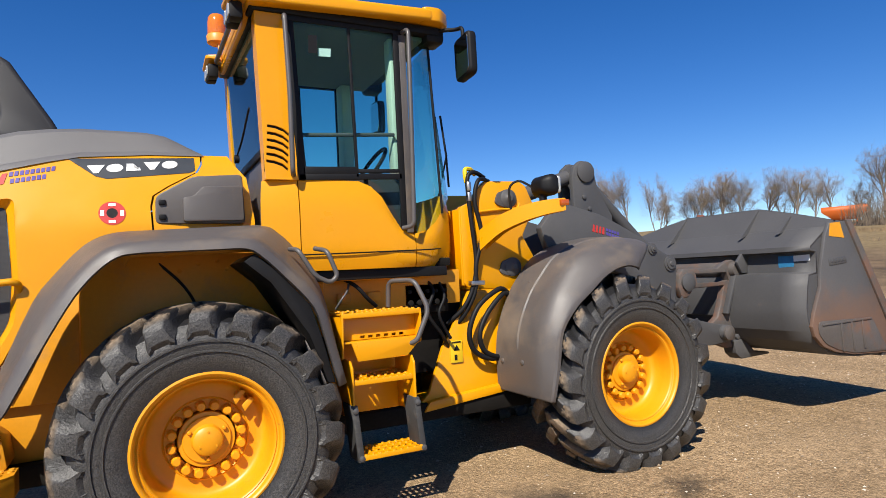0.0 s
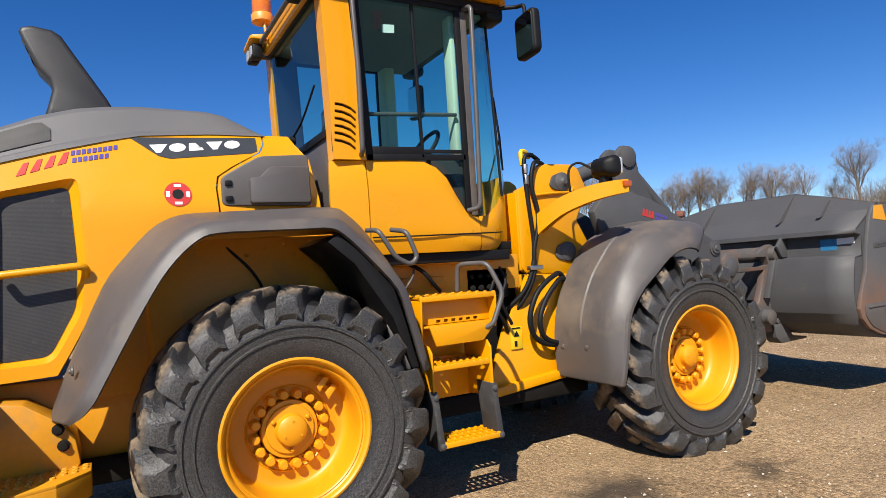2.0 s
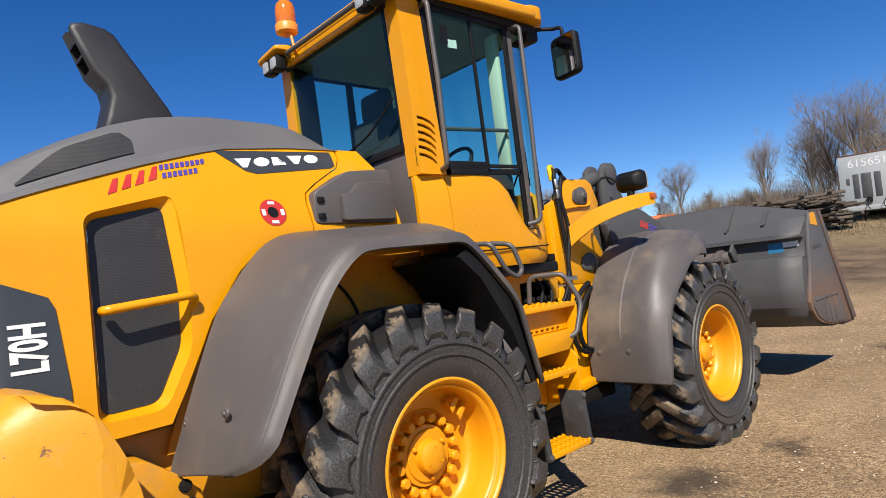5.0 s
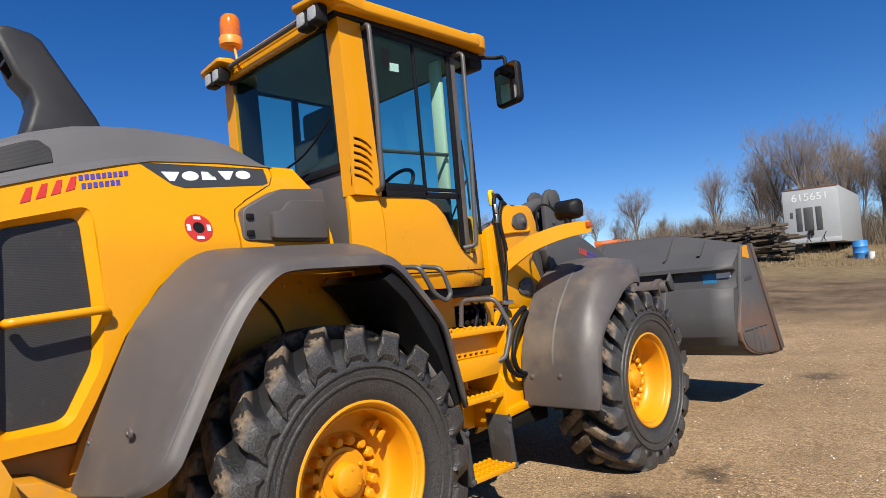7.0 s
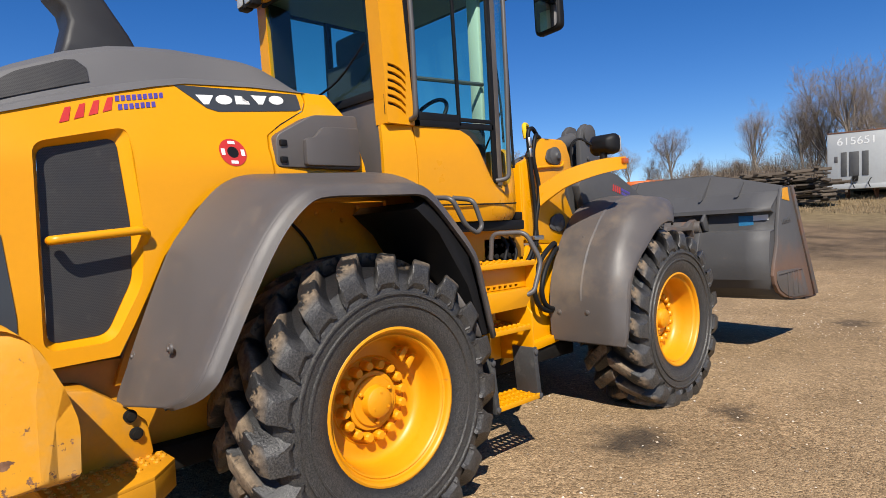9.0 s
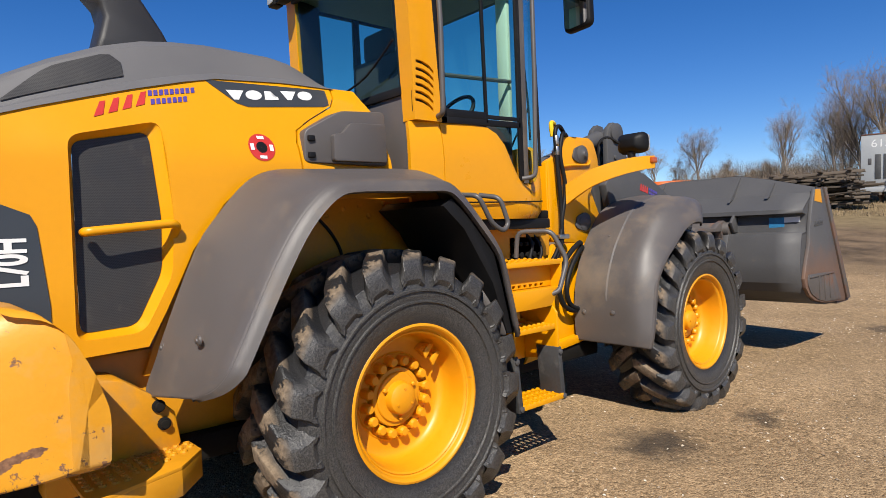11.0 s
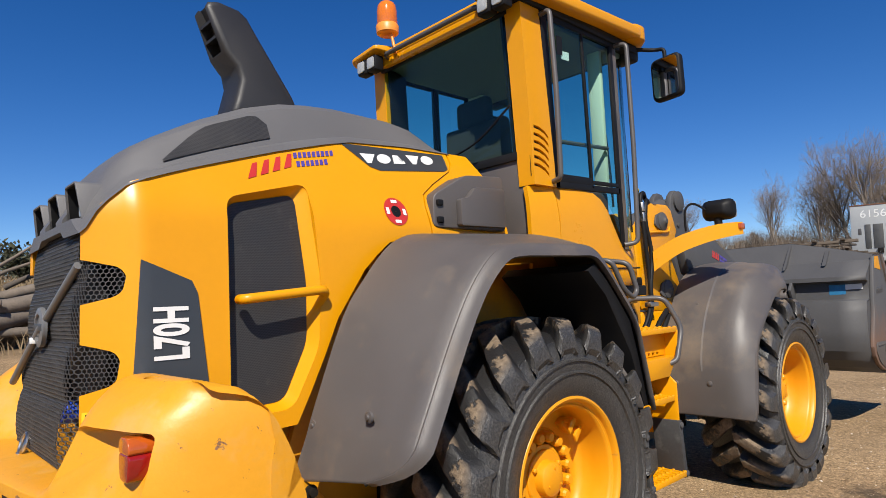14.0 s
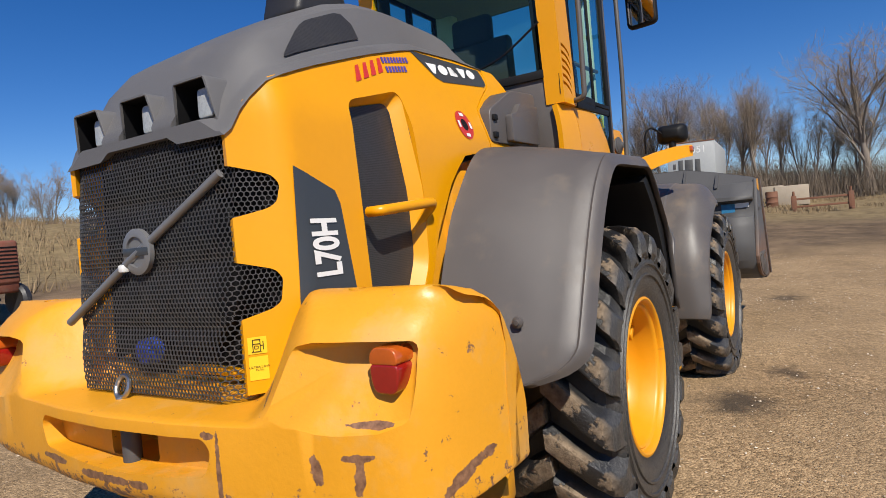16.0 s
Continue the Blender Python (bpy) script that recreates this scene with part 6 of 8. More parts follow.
STRAP = Mat("worn_rubber", (0.035, 0.035, 0.036), rough=0.75, vary=0.3, scale=6, grain=60, dirt=(0.10, 0.095, 0.088), dirt_amount=0.4, dirt_scale=9, dirt_edge=0.25).m
ladder(-1)
ladder(1)


def hoses():
    """Hydraulic hoses by the front tower and the articulation."""
    runs = [([(2.20, -0.44, 2.25), (2.08, -0.49, 2.28), (2.015, -0.50, 2.22), (2.02, -0.51, 1.95), (2.05, -0.51, 1.60), (2.01, -0.52, 1.40), (1.93, -0.50, 1.24), (1.82, -0.42, 1.12)], 0.017, BLACK),
            ([(2.24, -0.44, 2.22), (2.12, -0.49, 2.22), (2.07, -0.50, 2.05), (2.11, -0.51, 1.80), (2.04, -0.52, 1.55), (2.03, -0.52, 1.38), (1.95, -0.49, 1.20), (1.85, -0.40, 1.05)], 0.017, BLACK),
            ([(2.34, -0.47, 1.33), (2.22, -0.54, 1.36), (2.02, -0.56, 1.24), (1.93, -0.56, 1.05), (1.98, -0.55, 0.90), (2.15, -0.53, 0.83), (2.36, -0.48, 0.86)], 0.020, BLACK),
            ([(2.36, -0.47, 1.30), (2.26, -0.53, 1.32), (2.10, -0.55, 1.18), (2.02, -0.56, 1.03), (2.06, -0.55, 0.90), (2.20, -0.53, 0.84), (2.38, -0.48, 0.87)], 0.020, BLACK),
            ([(0.98, -0.52, 1.50), (1.05, -0.60, 1.44), (1.12, -0.60, 1.36), (1.20, -0.55, 1.30)], 0.014, BLACK)]
    runs += [([(1.02, -0.53, 1.50), (0.98, -0.60, 1.42), (0.93, -0.62, 1.36), (0.90, -0.58, 1.30)], 0.008, RAIL),
             ([(1.62, -0.46, 1.48), (1.66, -0.53, 1.38), (1.60, -0.55, 1.22), (1.72, -0.52, 1.05), (1.80, -0.45, 0.95)], 0.014, BLACK),
             ([(1.72, -0.46, 1.48), (1.74, -0.55, 1.34), (1.68, -0.57, 1.20), (1.78, -0.54, 1.02)], 0.012, BLACK),
             ([(-0.22, -0.485, 1.74), (-0.18, -0.51, 1.66), (-0.05, -0.53, 1.52), (0.02, -0.53, 1.40), (0.04, -0.53, 1.28)], 0.009, BLACK)]
    for pts, r, mt in runs:
        part("hydraulic_hose", tube(curve(pts, 6), r, 10), mt, loader, "black hydraulic hose")
    for z in (2.20, 2.12):
        part("hose_fitting", cyl((2.018, -0.505, z), (2.018, -0.505, z - 0.07), 0.022, 10, None, 0.003), CHROME, loader)
    part("hose_clamp", box(1.98, 2.10, -0.545, -0.49, 1.40, 1.435, 0.006), CHROME, loader)
    part("pipe_elbow", tube(curve([(2.02, -0.47, 2.20), (2.02, -0.46, 2.30), (2.08, -0.44, 2.31), (2.14, -0.40, 2.28)], 5), 0.018, 8), LABEL, loader)
    part("service_pipe", tube(curve([(2.10, -0.475, 1.97), (2.30, -0.475, 1.99), (2.47, -0.475, 2.0), (2.50, -0.475, 2.04)], 4), 0.010, 8), YELLOW, loader)
    # warning sign
    w = part("warning_sign", box(1.81, 1.912, -0.472, -0.464, 0.825, 0.99, 0.001), LABEL, loader, "yellow crush hazard sign")
    tri = prism([(1.836, 0.917), (1.886, 0.917), (1.861, 0.958)], 'y', -0.476, -0.472)
    part("sign_triangle", tri, BLACK, w)
    part("sign_bar", box(1.825, 1.897, -0.476, -0.472, 0.974, 0.984, 0), BLACK, w)
    part("sign_picture", box(1.84, 1.862, -0.476, -0.472, 0.845, 0.885, 0), BLACK, w)
    # cab underside clutter: brackets and sump
    b = box(0.84, 1.90, -0.50, -0.46, 1.28, 1.53, 0.006)
    box(0.84, 1.70, -0.62, -0.47, 1.485, 1.50, 0.003, bm=b)
    part("deck_plate", b, YELLOW_DUSTY, loader, "dusty yellow plate under the cab")
    for x in (0.98, 1.20):
        part("bolt_bracket", box(x - 0.05, x + 0.05, -0.53, -0.50, 1.33, 1.40, 0.01), YELLOW_DUSTY, loader)
    vb = box(1.44, 1.80, -0.50, -0.34, 1.22, 1.44, 0.012)
    for k in range(5):
        cyl((1.48 + k * 0.07, -0.50, 1.30), (1.48 + k * 0.07, -0.53, 1.30), 0.022, 10, vb, 0.003)
        cyl((1.48 + k * 0.07, -0.50, 1.38), (1.48 + k * 0.07, -0.525, 1.38), 0.016, 8, vb, 0.002)
    part("valve_block", vb, DARK, loader, "black hydraulic valve block")
    for x, z in ((0.05, 1.64), (0.16, 1.655), (0.22, 1.60), (-0.06, 1.60), (0.33, 1.67)):
        part("arch_bolt", lathe([(0.014, 0.0), (0.014, 0.008), (0.007, 0.012), (0, 0.014)], (x, -0.52, z), 'y', 8, flip=-1), YELLOW_DUSTY, loader)
    for x, z in ((-1.30, 0.66), (-1.30, 0.76), (-1.02, 0.78), (-1.0, 0.70)):
        part("frame_bolt", lathe([(0.028, 0.0), (0.028, 0.01), (0.018, 0.012), (0.018, 0.03), (0, 0.032)], (x, -0.66, z), 'y', 12, flip=-1), DARK, loader)


hoses()


# ---------------------------------------------------------------- grilles, vents, decals
def mesh_material():
    g = Mat("perforated_mesh", (0.03, 0.03, 0.032), rough=0.5, vary=0.2, scale=8, grain=60)
    v = g.node("ShaderNodeTexVoronoi")
    v.voronoi_dimensions = '2D'
    v.inputs["Scale"].default_value = 150
    v.inputs["Randomness"].default_value = 0.0
    sep, com = g.node("ShaderNodeSeparateXYZ"), g.node("ShaderNodeCombineXYZ")
    g.t.links.new(g.co, sep.inputs[0])
    slant = g.node("ShaderNodeMath")
    slant.operation = 'MULTIPLY_ADD'
    slant.inputs[1].default_value = 0.5
    g.t.links.new(sep.outputs[2], slant.inputs[0])
    g.t.links.new(sep.outputs[0], slant.inputs[2])
    g.t.links.new(slant.outputs[0], com.inputs[0])
    g.t.links.new(sep.outputs[2], com.inputs[1])
    g.t.links.new(com.outputs[0], v.inputs["Vector"])
    hole = g.ramp(v.outputs["Distance"], [(0.30, (0.010, 0.010, 0.010, 1)), (0.42, (0.034, 0.032, 0.032, 1))])
    dusty = g.mix(g.ramp(g.noise(7, 6, 0.7, 2.5), [(0.58, (0, 0, 0, 1)), (0.78, (0.5, 0.5, 0.5, 1))]), hole, (0.10, 0.09, 0.08, 1))
    g.t.links.new(dusty, g.b.inputs["Base Color"])
    return g.m


PERFORATED = mesh_material()
WIRE = Mat("grille_wire", (0.047, 0.045, 0.046), rough=0.45, vary=0.25, scale=6, grain=60).m
GRAPHITE = Mat("graphite_trim", (0.17, 0.17, 0.175), rough=0.4, metal=0.3, vary=0.1, scale=6, grain=90).m


def on_side(poly, offset, name, material, parent, label="", grid=5):
    """A thin film lying on the hood side, from its outline in x and z."""
    b = bmesh.new()
    f = b.faces.new([b.verts.new((x, 0, z)) for x, z in poly])
    bmesh.ops.triangulate(b, faces=[f])
    for _ in range(grid):
        long = [e for e in b.edges if e.calc_length() > 0.06]
        if long:
            bmesh.ops.subdivide_edges(b, edges=long, cuts=1)
            bmesh.ops.triangulate(b, faces=b.faces[:])
    for v in b.verts:
        v.co.y = side_y(v.co.x, v.co.z) - offset
    return part(name, b, material, parent, label)


panel = next(o for o in loader.children if o.name.startswith("hood_panel"))


def side_vent():
    outer = rounded(VENT_EDGE, 0.055, 5)
    inner = rounded(VENT, 0.045, 5)
    rows = [[(x, side_y(x, z) + 0.004, z) for x, z in outer + outer[:1]], [(x * 0.7 + u * 0.3, side_y(x, z) + 0.022, z * 0.7 + w * 0.3) for (x, z), (u, w) in zip(outer + outer[:1], inner + inner[:1])],
            [(x, side_y(x, z) + 0.062, z) for x, z in inner + inner[:1]]]
    part("vent_surround", sheet(rows), YELLOW, panel, smooth=60)
    c = bmesh.new()
    c.faces.new([c.verts.new((x, side_y(x, z) + 0.056, z)) for x, z in inner])
    part("vent_mesh", c, PERFORATED, panel, "black perforated vent mesh")
    bar = bent([(-1.245, -0.54, 1.545), (-1.25, -0.60, 1.545), (-0.90, -0.60, 1.575), (-0.875, -0.58, 1.56), (-0.885, -0.52, 1.50), (-0.91, -0.49, 1.46)], 0.020, 0.035, 12)
    part("grab_bar", bar, YELLOW, panel, "yellow grab bar across the vent")


def hex_grille():
    """Wire mesh of hexagons over the radiator, in four stepped tiers."""
    outline = [(-0.482, 1.83), (-0.478, 1.722), (-0.519, 1.705), (-0.519, 1.555), (-0.450, 1.535), (-0.450, 1.425), (-0.519, 1.408), (-0.519, 1.25), (-0.448, 1.23), (-0.435, 0.98)]
    def half_width(z):
        return -table([(q, p) for p, q in outline], z)
    def surface(y, z):
        tier = 0.022 * abs(math.sin((z - 1.0) / 0.21 * math.pi)) ** 0.4
        a = abs(y)
        face = -1.778 + 0.095 * (z - 1.4) - tier * max(0.0, min(1, (0.44 - a) / 0.06))
        drop = 0.55 * (1 - a / table(SIDE, z))
        return max(face, -1.665 - (drop - 0.04) / corner_slope(z) + 0.022)
    verts, faces = [], []
    r = 0.0100
    # way along the mesh from its middle, so that the pitch stays even round the corners
    along = [(0.0, 0.0)]
    for i in range(1, 301):
        y0, y1 = (i - 1) * 0.0019, i * 0.0019
        along.append((along[-1][0] + math.hypot(y1 - y0, surface(y1, 1.5) - surface(y0, 1.5)), y1))
    ways, outs = zip(*along)

    def out(s):
        return math.copysign(float(np.interp(abs(s), ways, outs)), s)
    dy, dz = r * math.sqrt(3), r * 1.5
    wire = 0.16
    rows = int(0.84 / dz)
    for j in range(rows):
        z = 1.0 + j * dz
        hw = float(np.interp(half_width(z), outs, ways))
        n = int(2 * hw / dy)
        for i in range(n + 1):
            y = -hw + i * dy + (dy / 2 if j % 2 else 0)
            if abs(y) > hw:
                continue
            k0 = len(verts)
            for rad in (r, r * (1 - wire)):
                for k in range(6):
                    a = math.pi / 6 + k * math.pi / 3
                    yy, zz = out(y + rad * math.cos(a)), z + rad * math.sin(a)
                    verts.append((surface(yy, zz), yy, zz))
            for k in range(6):
                faces.append((k0 + k, k0 + (k + 1) % 6, k0 + 6 + (k + 1) % 6, k0 + 6 + k))
    me = bpy.data.meshes.new("grille_mesh")
    me.from_pydata(verts, [], faces)
    me.materials.append(WIRE)
    g = new("rear_grille", me)
    g.parent = loader
    g["label"] = "black hexagonal wire mesh rear grille"
    md = g.modifiers.new("wire", 'SOLIDIFY')
    md.thickness = 0.004
    # radiator box behind
    rb = box(-1.60, -1.56, -0.46, 0.46, 0.98, 1.86, 0.004)
    part("radiator", rb, DARK, g, "dark radiator core")
    fan = lathe([(0.30, -1.66), (0.31, -1.64), (0.31, -1.60)], (0, -0.02, 1.42), 'x', 32)
    part("fan_shroud", fan, BLACK, g)
    part("blue_cap", lathe([(0.045, -1.70), (0.05, -1.68), (0.05, -1.64)], (0, 0.22, 1.10), 'x', 16), Mat("blue_plastic", (0.02, 0.07, 0.5), rough=0.4).m, g, "blue plastic cap behind the mesh")
    part("yellow_hose", tube(curve([(-1.68, 0.02, 1.04), (-1.69, -0.15, 1.05), (-1.68, -0.36, 1.04)], 4), 0.018, 8), YELLOW, g)
    wall = sheet([[(-1.56, -0.47, 0.98), (-1.56, -0.47, 1.82)], [(-1.66, -0.46, 0.98), (-1.66, -0.44, 1.80)]])
    # inner edges keep the bay closed
    part("grille_bay_side", wall, BLACK, g)
    part("grille_bay_side", sheet([[(-1.56, 0.47, 0.98), (-1.56, 0.47, 1.82)], [(-1.66, 0.46, 0.98), (-1.66, 0.44, 1.80)]]), BLACK, g)
    # diagonal bar with round badge
    p, q = Vector((-1.838, 0.425, 1.235)), Vector((-1.775, -0.40, 1.685))
    bar = tube([p, p.lerp(q, 0.5) + Vector((-0.008, 0, 0)), q], 0.0145, 10)
    br = part("badge_bar", bar, GRAPHITE, g, "grey diagonal badge bar")
    bd = lathe([(0.078, 0.0), (0.078, 0.016), (0.068, 0.02), (0.052, 0.02), (0.050, 0.012), (0, 0.012)], (-1.805, 0.0, 1.47), 'x', 32, flip=-1)
    badge = part("badge", bd, GRAPHITE, br, "round grey maker's badge")
    part("badge_band", box(-1.826, -1.821, -0.070, 0.070, 1.456, 1.484, 0.002), STRIPE, badge)
    part("bar_clip", box(-1.838, -1.812, 0.06, 0.088, 1.405, 1.43, 0.004), WHITE, br)


side_vent()
hex_grille()


def cap_vent():
    for s in (-1, 1):
        rows = []
        for i in range(13):
            u = i / 12
            x = -1.50 + 0.48 * u
            v0, v1 = 0.17, 0.175 + 0.235 * math.sin(min(1, 0.05 + u / 0.5) * math.pi / 2) - max(0, u - 0.9) * 1.0
            row = []
            for k in range(6):
                p = cap_point(x, v0 + (v1 - v0) * k / 5)
                row.append((p.x, s * -(p.y - 0.004), p.z + 0.006))
            rows.append(row)
        part("hood_vent", sheet(rows), PERFORATED, cap, "black mesh vent in the hood top")


cap_vent()

# decals: dark stripe with white blocks, red and blue blocks, disc, dark model plate
stripe = on_side([(-0.645, 2.30), (0.06, 2.335), (0.06, 2.245), (0.025, 2.228), (-0.44, 2.175), (-0.50, 2.19)], 0.003, "stripe_decal", STRIPE, panel, "dark grey decal band")
for k in range(5):
    x = -0.545 + k * 0.103
    z = 2.205 + k * 0.0115
    h = 0.052
    if k % 3 == 0:
        shape = [(x + 0.034, z + 0.003), (x + 0.060, z + 0.005), (x + 0.096, z + h + 0.008), (x, z + h)]
    elif k % 3 == 1:
        shape = [(x + 0.046 + 0.046 * math.cos(a), z + 0.03 + 0.027 * math.sin(a) + 0.005 * math.cos(a)) for a in [2 * math.pi * i / 16 for i in range(16)]]
    else:
        shape = [(x + 0.004, z), (x + 0.086, z + 0.008), (x + 0.080, z + 0.026), (x + 0.048, z + 0.026), (x + 0.046, z + h), (x + 0.008, z + h - 0.002)]
    on_side(shape, 0.006, "white_block", WHITE, stripe)
for k in range(4):
    x = -1.172 + k * 0.060
    z = 2.048 + k * 0.0225
    on_side([(x, z), (x + 0.040, z + 0.015), (x + 0.056, z + 0.082), (x + 0.032, z + 0.074)], 0.003, "red_block", RED, panel)
for j in range(2):
    for k in range(9 - 2 * j):
        x = -0.93 + k * 0.0255 + j * 0.006
        z = 2.175 - j * 0.042 + k * 0.0052
        on_side([(x, z), (x + 0.019, z + 0.004), (x + 0.021, z + 0.032), (x + 0.003, z + 0.028)], 0.003, "blue_block", BLUE, panel)


def ring_on_side(cx, cz, r0, r1, offset, name, material, parent, label=""):
    n = 28
    rows = []
    for r in (r0, r1):
        rows.append([(cx + r * math.cos(2 * math.pi * k / n), side_y(cx + r * math.cos(2 * math.pi * k / n), cz + r * math.sin(2 * math.pi * k / n)) - offset, cz + r * math.sin(2 * math.pi * k / n)) for k in range(n + 1)])
    return part(name, sheet(rows), material, parent, label)


disc = ring_on_side(-0.415, 1.958, 0.030, 0.072, 0.003, "warning_disc", RED, panel, "round red hot surface decal")
ring_on_side(-0.415, 1.958, 0.001, 0.030, 0.002, "disc_hole", BLACK, disc, "black round opening")
for a in range(4):
    t = a * math.pi / 2
    cx, cz = -0.415 + 0.052 * math.cos(t), 1.958 + 0.052 * math.sin(t)
    w, h = (0.010, 0.017) if a % 2 == 0 else (0.019, 0.008)
    on_side([(cx - w, cz - h), (cx + w, cz - h), (cx + w, cz + h), (cx - w, cz + h)], 0.005, "white_mark", WHITE, disc)

plate = on_side([(-1.612, 1.698), (-1.435, 1.62), (-1.415, 1.575), (-1.385, 1.25), (-1.385, 1.15), (-1.645, 1.15), (-1.642, 1.25)], 0.006, "model_plate", STRIPE, panel, "dark slanted decal with white model lettering")


def lettering(body, size, material, parent, place, name="lettering", bold=0.0):
    """Raised characters in the built-in font, laid out by place(u, v) -> point."""
    cu = bpy.data.curves.new(name, 'FONT')
    cu.body, cu.size, cu.offset = body, size, bold
    cu.align_x, cu.align_y = 'CENTER', 'CENTER'
    tmp = new(name + "_curve", cu)
    dg = bpy.context.evaluated_depsgraph_get()
    dg.update()
    b = bmesh.new()
    b.from_mesh(tmp.evaluated_get(dg).to_mesh())
    bpy.data.objects.remove(tmp)
    bmesh.ops.triangulate(b, faces=b.faces[:])
    for v in b.verts:
        v.co = place(v.co.x, v.co.y)
    return part(name, b, material, parent)


def on_plate(u, v):
    # the characters run upwards
    x, z = -1.508 - v * 1.18, 1.432 + u * 0.63
    return Vector((x, side_y(x, z) - 0.010, z))


lettering("L70H", 0.140, WHITE, plate, on_plate, bold=0.005)

# fuel labels on the hood's rear corner
for z, h in ((1.125, 0.052), (1.045, 0.072)):
    lb = on_side([(-1.772, z), (-1.728, z), (-1.728, z + h), (-1.772, z + h)], 0.003, "fuel_label", LABEL, panel, "yellow fuel label with black print")

    def on_label(u, v, mid=z + h / 2):
        return Vector((-1.75 + u, side_y(-1.75 + u, mid + v) - 0.006, mid + v))
    lettering("D" if h < 0.06 else "ULTRA LOW\nFUEL", 0.016 if h < 0.06 else 0.0085, BLACK, lb, lambda u, v: on_label(u - 0.004 * (h < 0.06), v - 0.006 * (h < 0.06)))
    if h < 0.06:
        # pump outline round the letter, hose beside it
        for u0, u1, v0, v1 in ((-0.013, -0.011, -0.018, 0.019), (0.004, 0.006, -0.018, 0.019), (-0.013, 0.006, 0.017, 0.019), (-0.015, 0.008, -0.020, -0.018), (-0.011, 0.004, 0.004, 0.006), (0.006, 0.012, -0.002, 0.0), (0.011, 0.013, -0.014, 0.012)):
            sign = bmesh.new()
            sign.faces.new([sign.verts.new(on_label(u, v)) for u, v in ((u0, v0), (u1, v0), (u1, v1), (u0, v1))])
            part("pump_sign", sign, BLACK, lb)


def air_box():
    for s in (-1, 1):
        prof = [(-0.185, 1.89), (-0.18, 2.06), (-0.05, 2.135), (0.03, 2.18), (0.325, 2.20), (0.335, 1.885)]
        b = prism(rounded(prof, 0.03, 3), 'y', min(s * 0.44, s * 0.575), max(s * 0.44, s * 0.575), 0.02, 3)
        for v in b.verts:
            if abs(v.co.y) > 0.5:
                v.co.y -= s * max(0, 0.10 - v.co.x) * 0.14
        raised = prism(rounded([(-0.03, 2.045), (0.03, 2.055), (0.085, 2.115), (0.32, 2.125), (0.325, 1.905), (-0.03, 1.90)], 0.015, 3), 'y', min(s * 0.55, s * 0.590), max(s * 0.55, s * 0.590), 0.012)
        o = part("air_box", b, GREY, loader, "grey plastic air box cover")
        part("raised_panel", raised, GREY, o)
        for z in (2.02, 1.93):
            part("catch", box(-0.165, -0.125, min(s * 0.52, s * 0.555), max(s * 0.52, s * 0.555), z - 0.016, z + 0.016, 0.006), BLACK, o)


air_box()


# ---------------------------------------------------------------- background
BRUSH = Mat("dead_brushwood", (0.15, 0.115, 0.085), rough=0.9, vary=0.3, scale=0.8, grain=8).m
BARK = Mat("grey_bark", (0.19, 0.158, 0.132), rough=0.9, vary=0.3, scale=3, grain=30, random_tint=0.2).m
TWIG = Mat("bare_twigs", (0.235, 0.182, 0.138), rough=0.9, vary=0.25, scale=0.6, grain=8, random_tint=0.15).m
DRY = Mat("dry_grass_blades", (0.2204, 0.1558, 0.0874), rough=0.9, vary=0.3, scale=0.8, grain=6).m
TIMBER = Mat("weathered_timber", (0.0836, 0.0646, 0.0494), rough=0.9, vary=0.35, scale=4, grain=40, random_tint=0.4, bump=0.004, bump_scale=25).m
LOGBARK = Mat("log_bark", (0.114, 0.0912, 0.0722), rough=0.9, vary=0.35, scale=5, grain=40, random_tint=0.3, bump=0.006, bump_scale=18).m
TRAILER = Mat("trailer_white", (0.3344, 0.3458, 0.3496), rough=0.55, vary=0.08, scale=0.8, grain=8, dirt=(0.228, 0.2052, 0.1824), dirt_amount=0.2, dirt_scale=1.2, dirt_edge=0.3).m
RUST = Mat("rusty_steel", (0.16, 0.07, 0.04), rough=0.85, vary=0.3, scale=4, grain=30).m
TRACTOR_RED = Mat("faded_red_paint", (0.17, 0.052, 0.032), rough=0.7, vary=0.25, scale=4, grain=30, dirt=(0.16, 0.10, 0.07), dirt_amount=0.4, dirt_scale=4, dirt_edge=0.25).m
ORANGE = Mat("orange_wagon_paint", (0.532, 0.1064, 0.0152), rough=0.5, vary=0.1, scale=1, grain=10).m
CONCRETE = Mat("concrete", (0.3496, 0.2888, 0.2204), rough=0.9, vary=0.15, scale=2, grain=20).m
DRUM_BLUE = Mat("blue_drum_plastic", (0.03, 0.20, 0.48), rough=0.45, vary=0.1, scale=3, grain=30).m


CEDAR = Mat("evergreen_needles", (0.050, 0.052, 0.026), rough=0.85, vary=0.3, scale=3, grain=20, random_tint=0.2).m


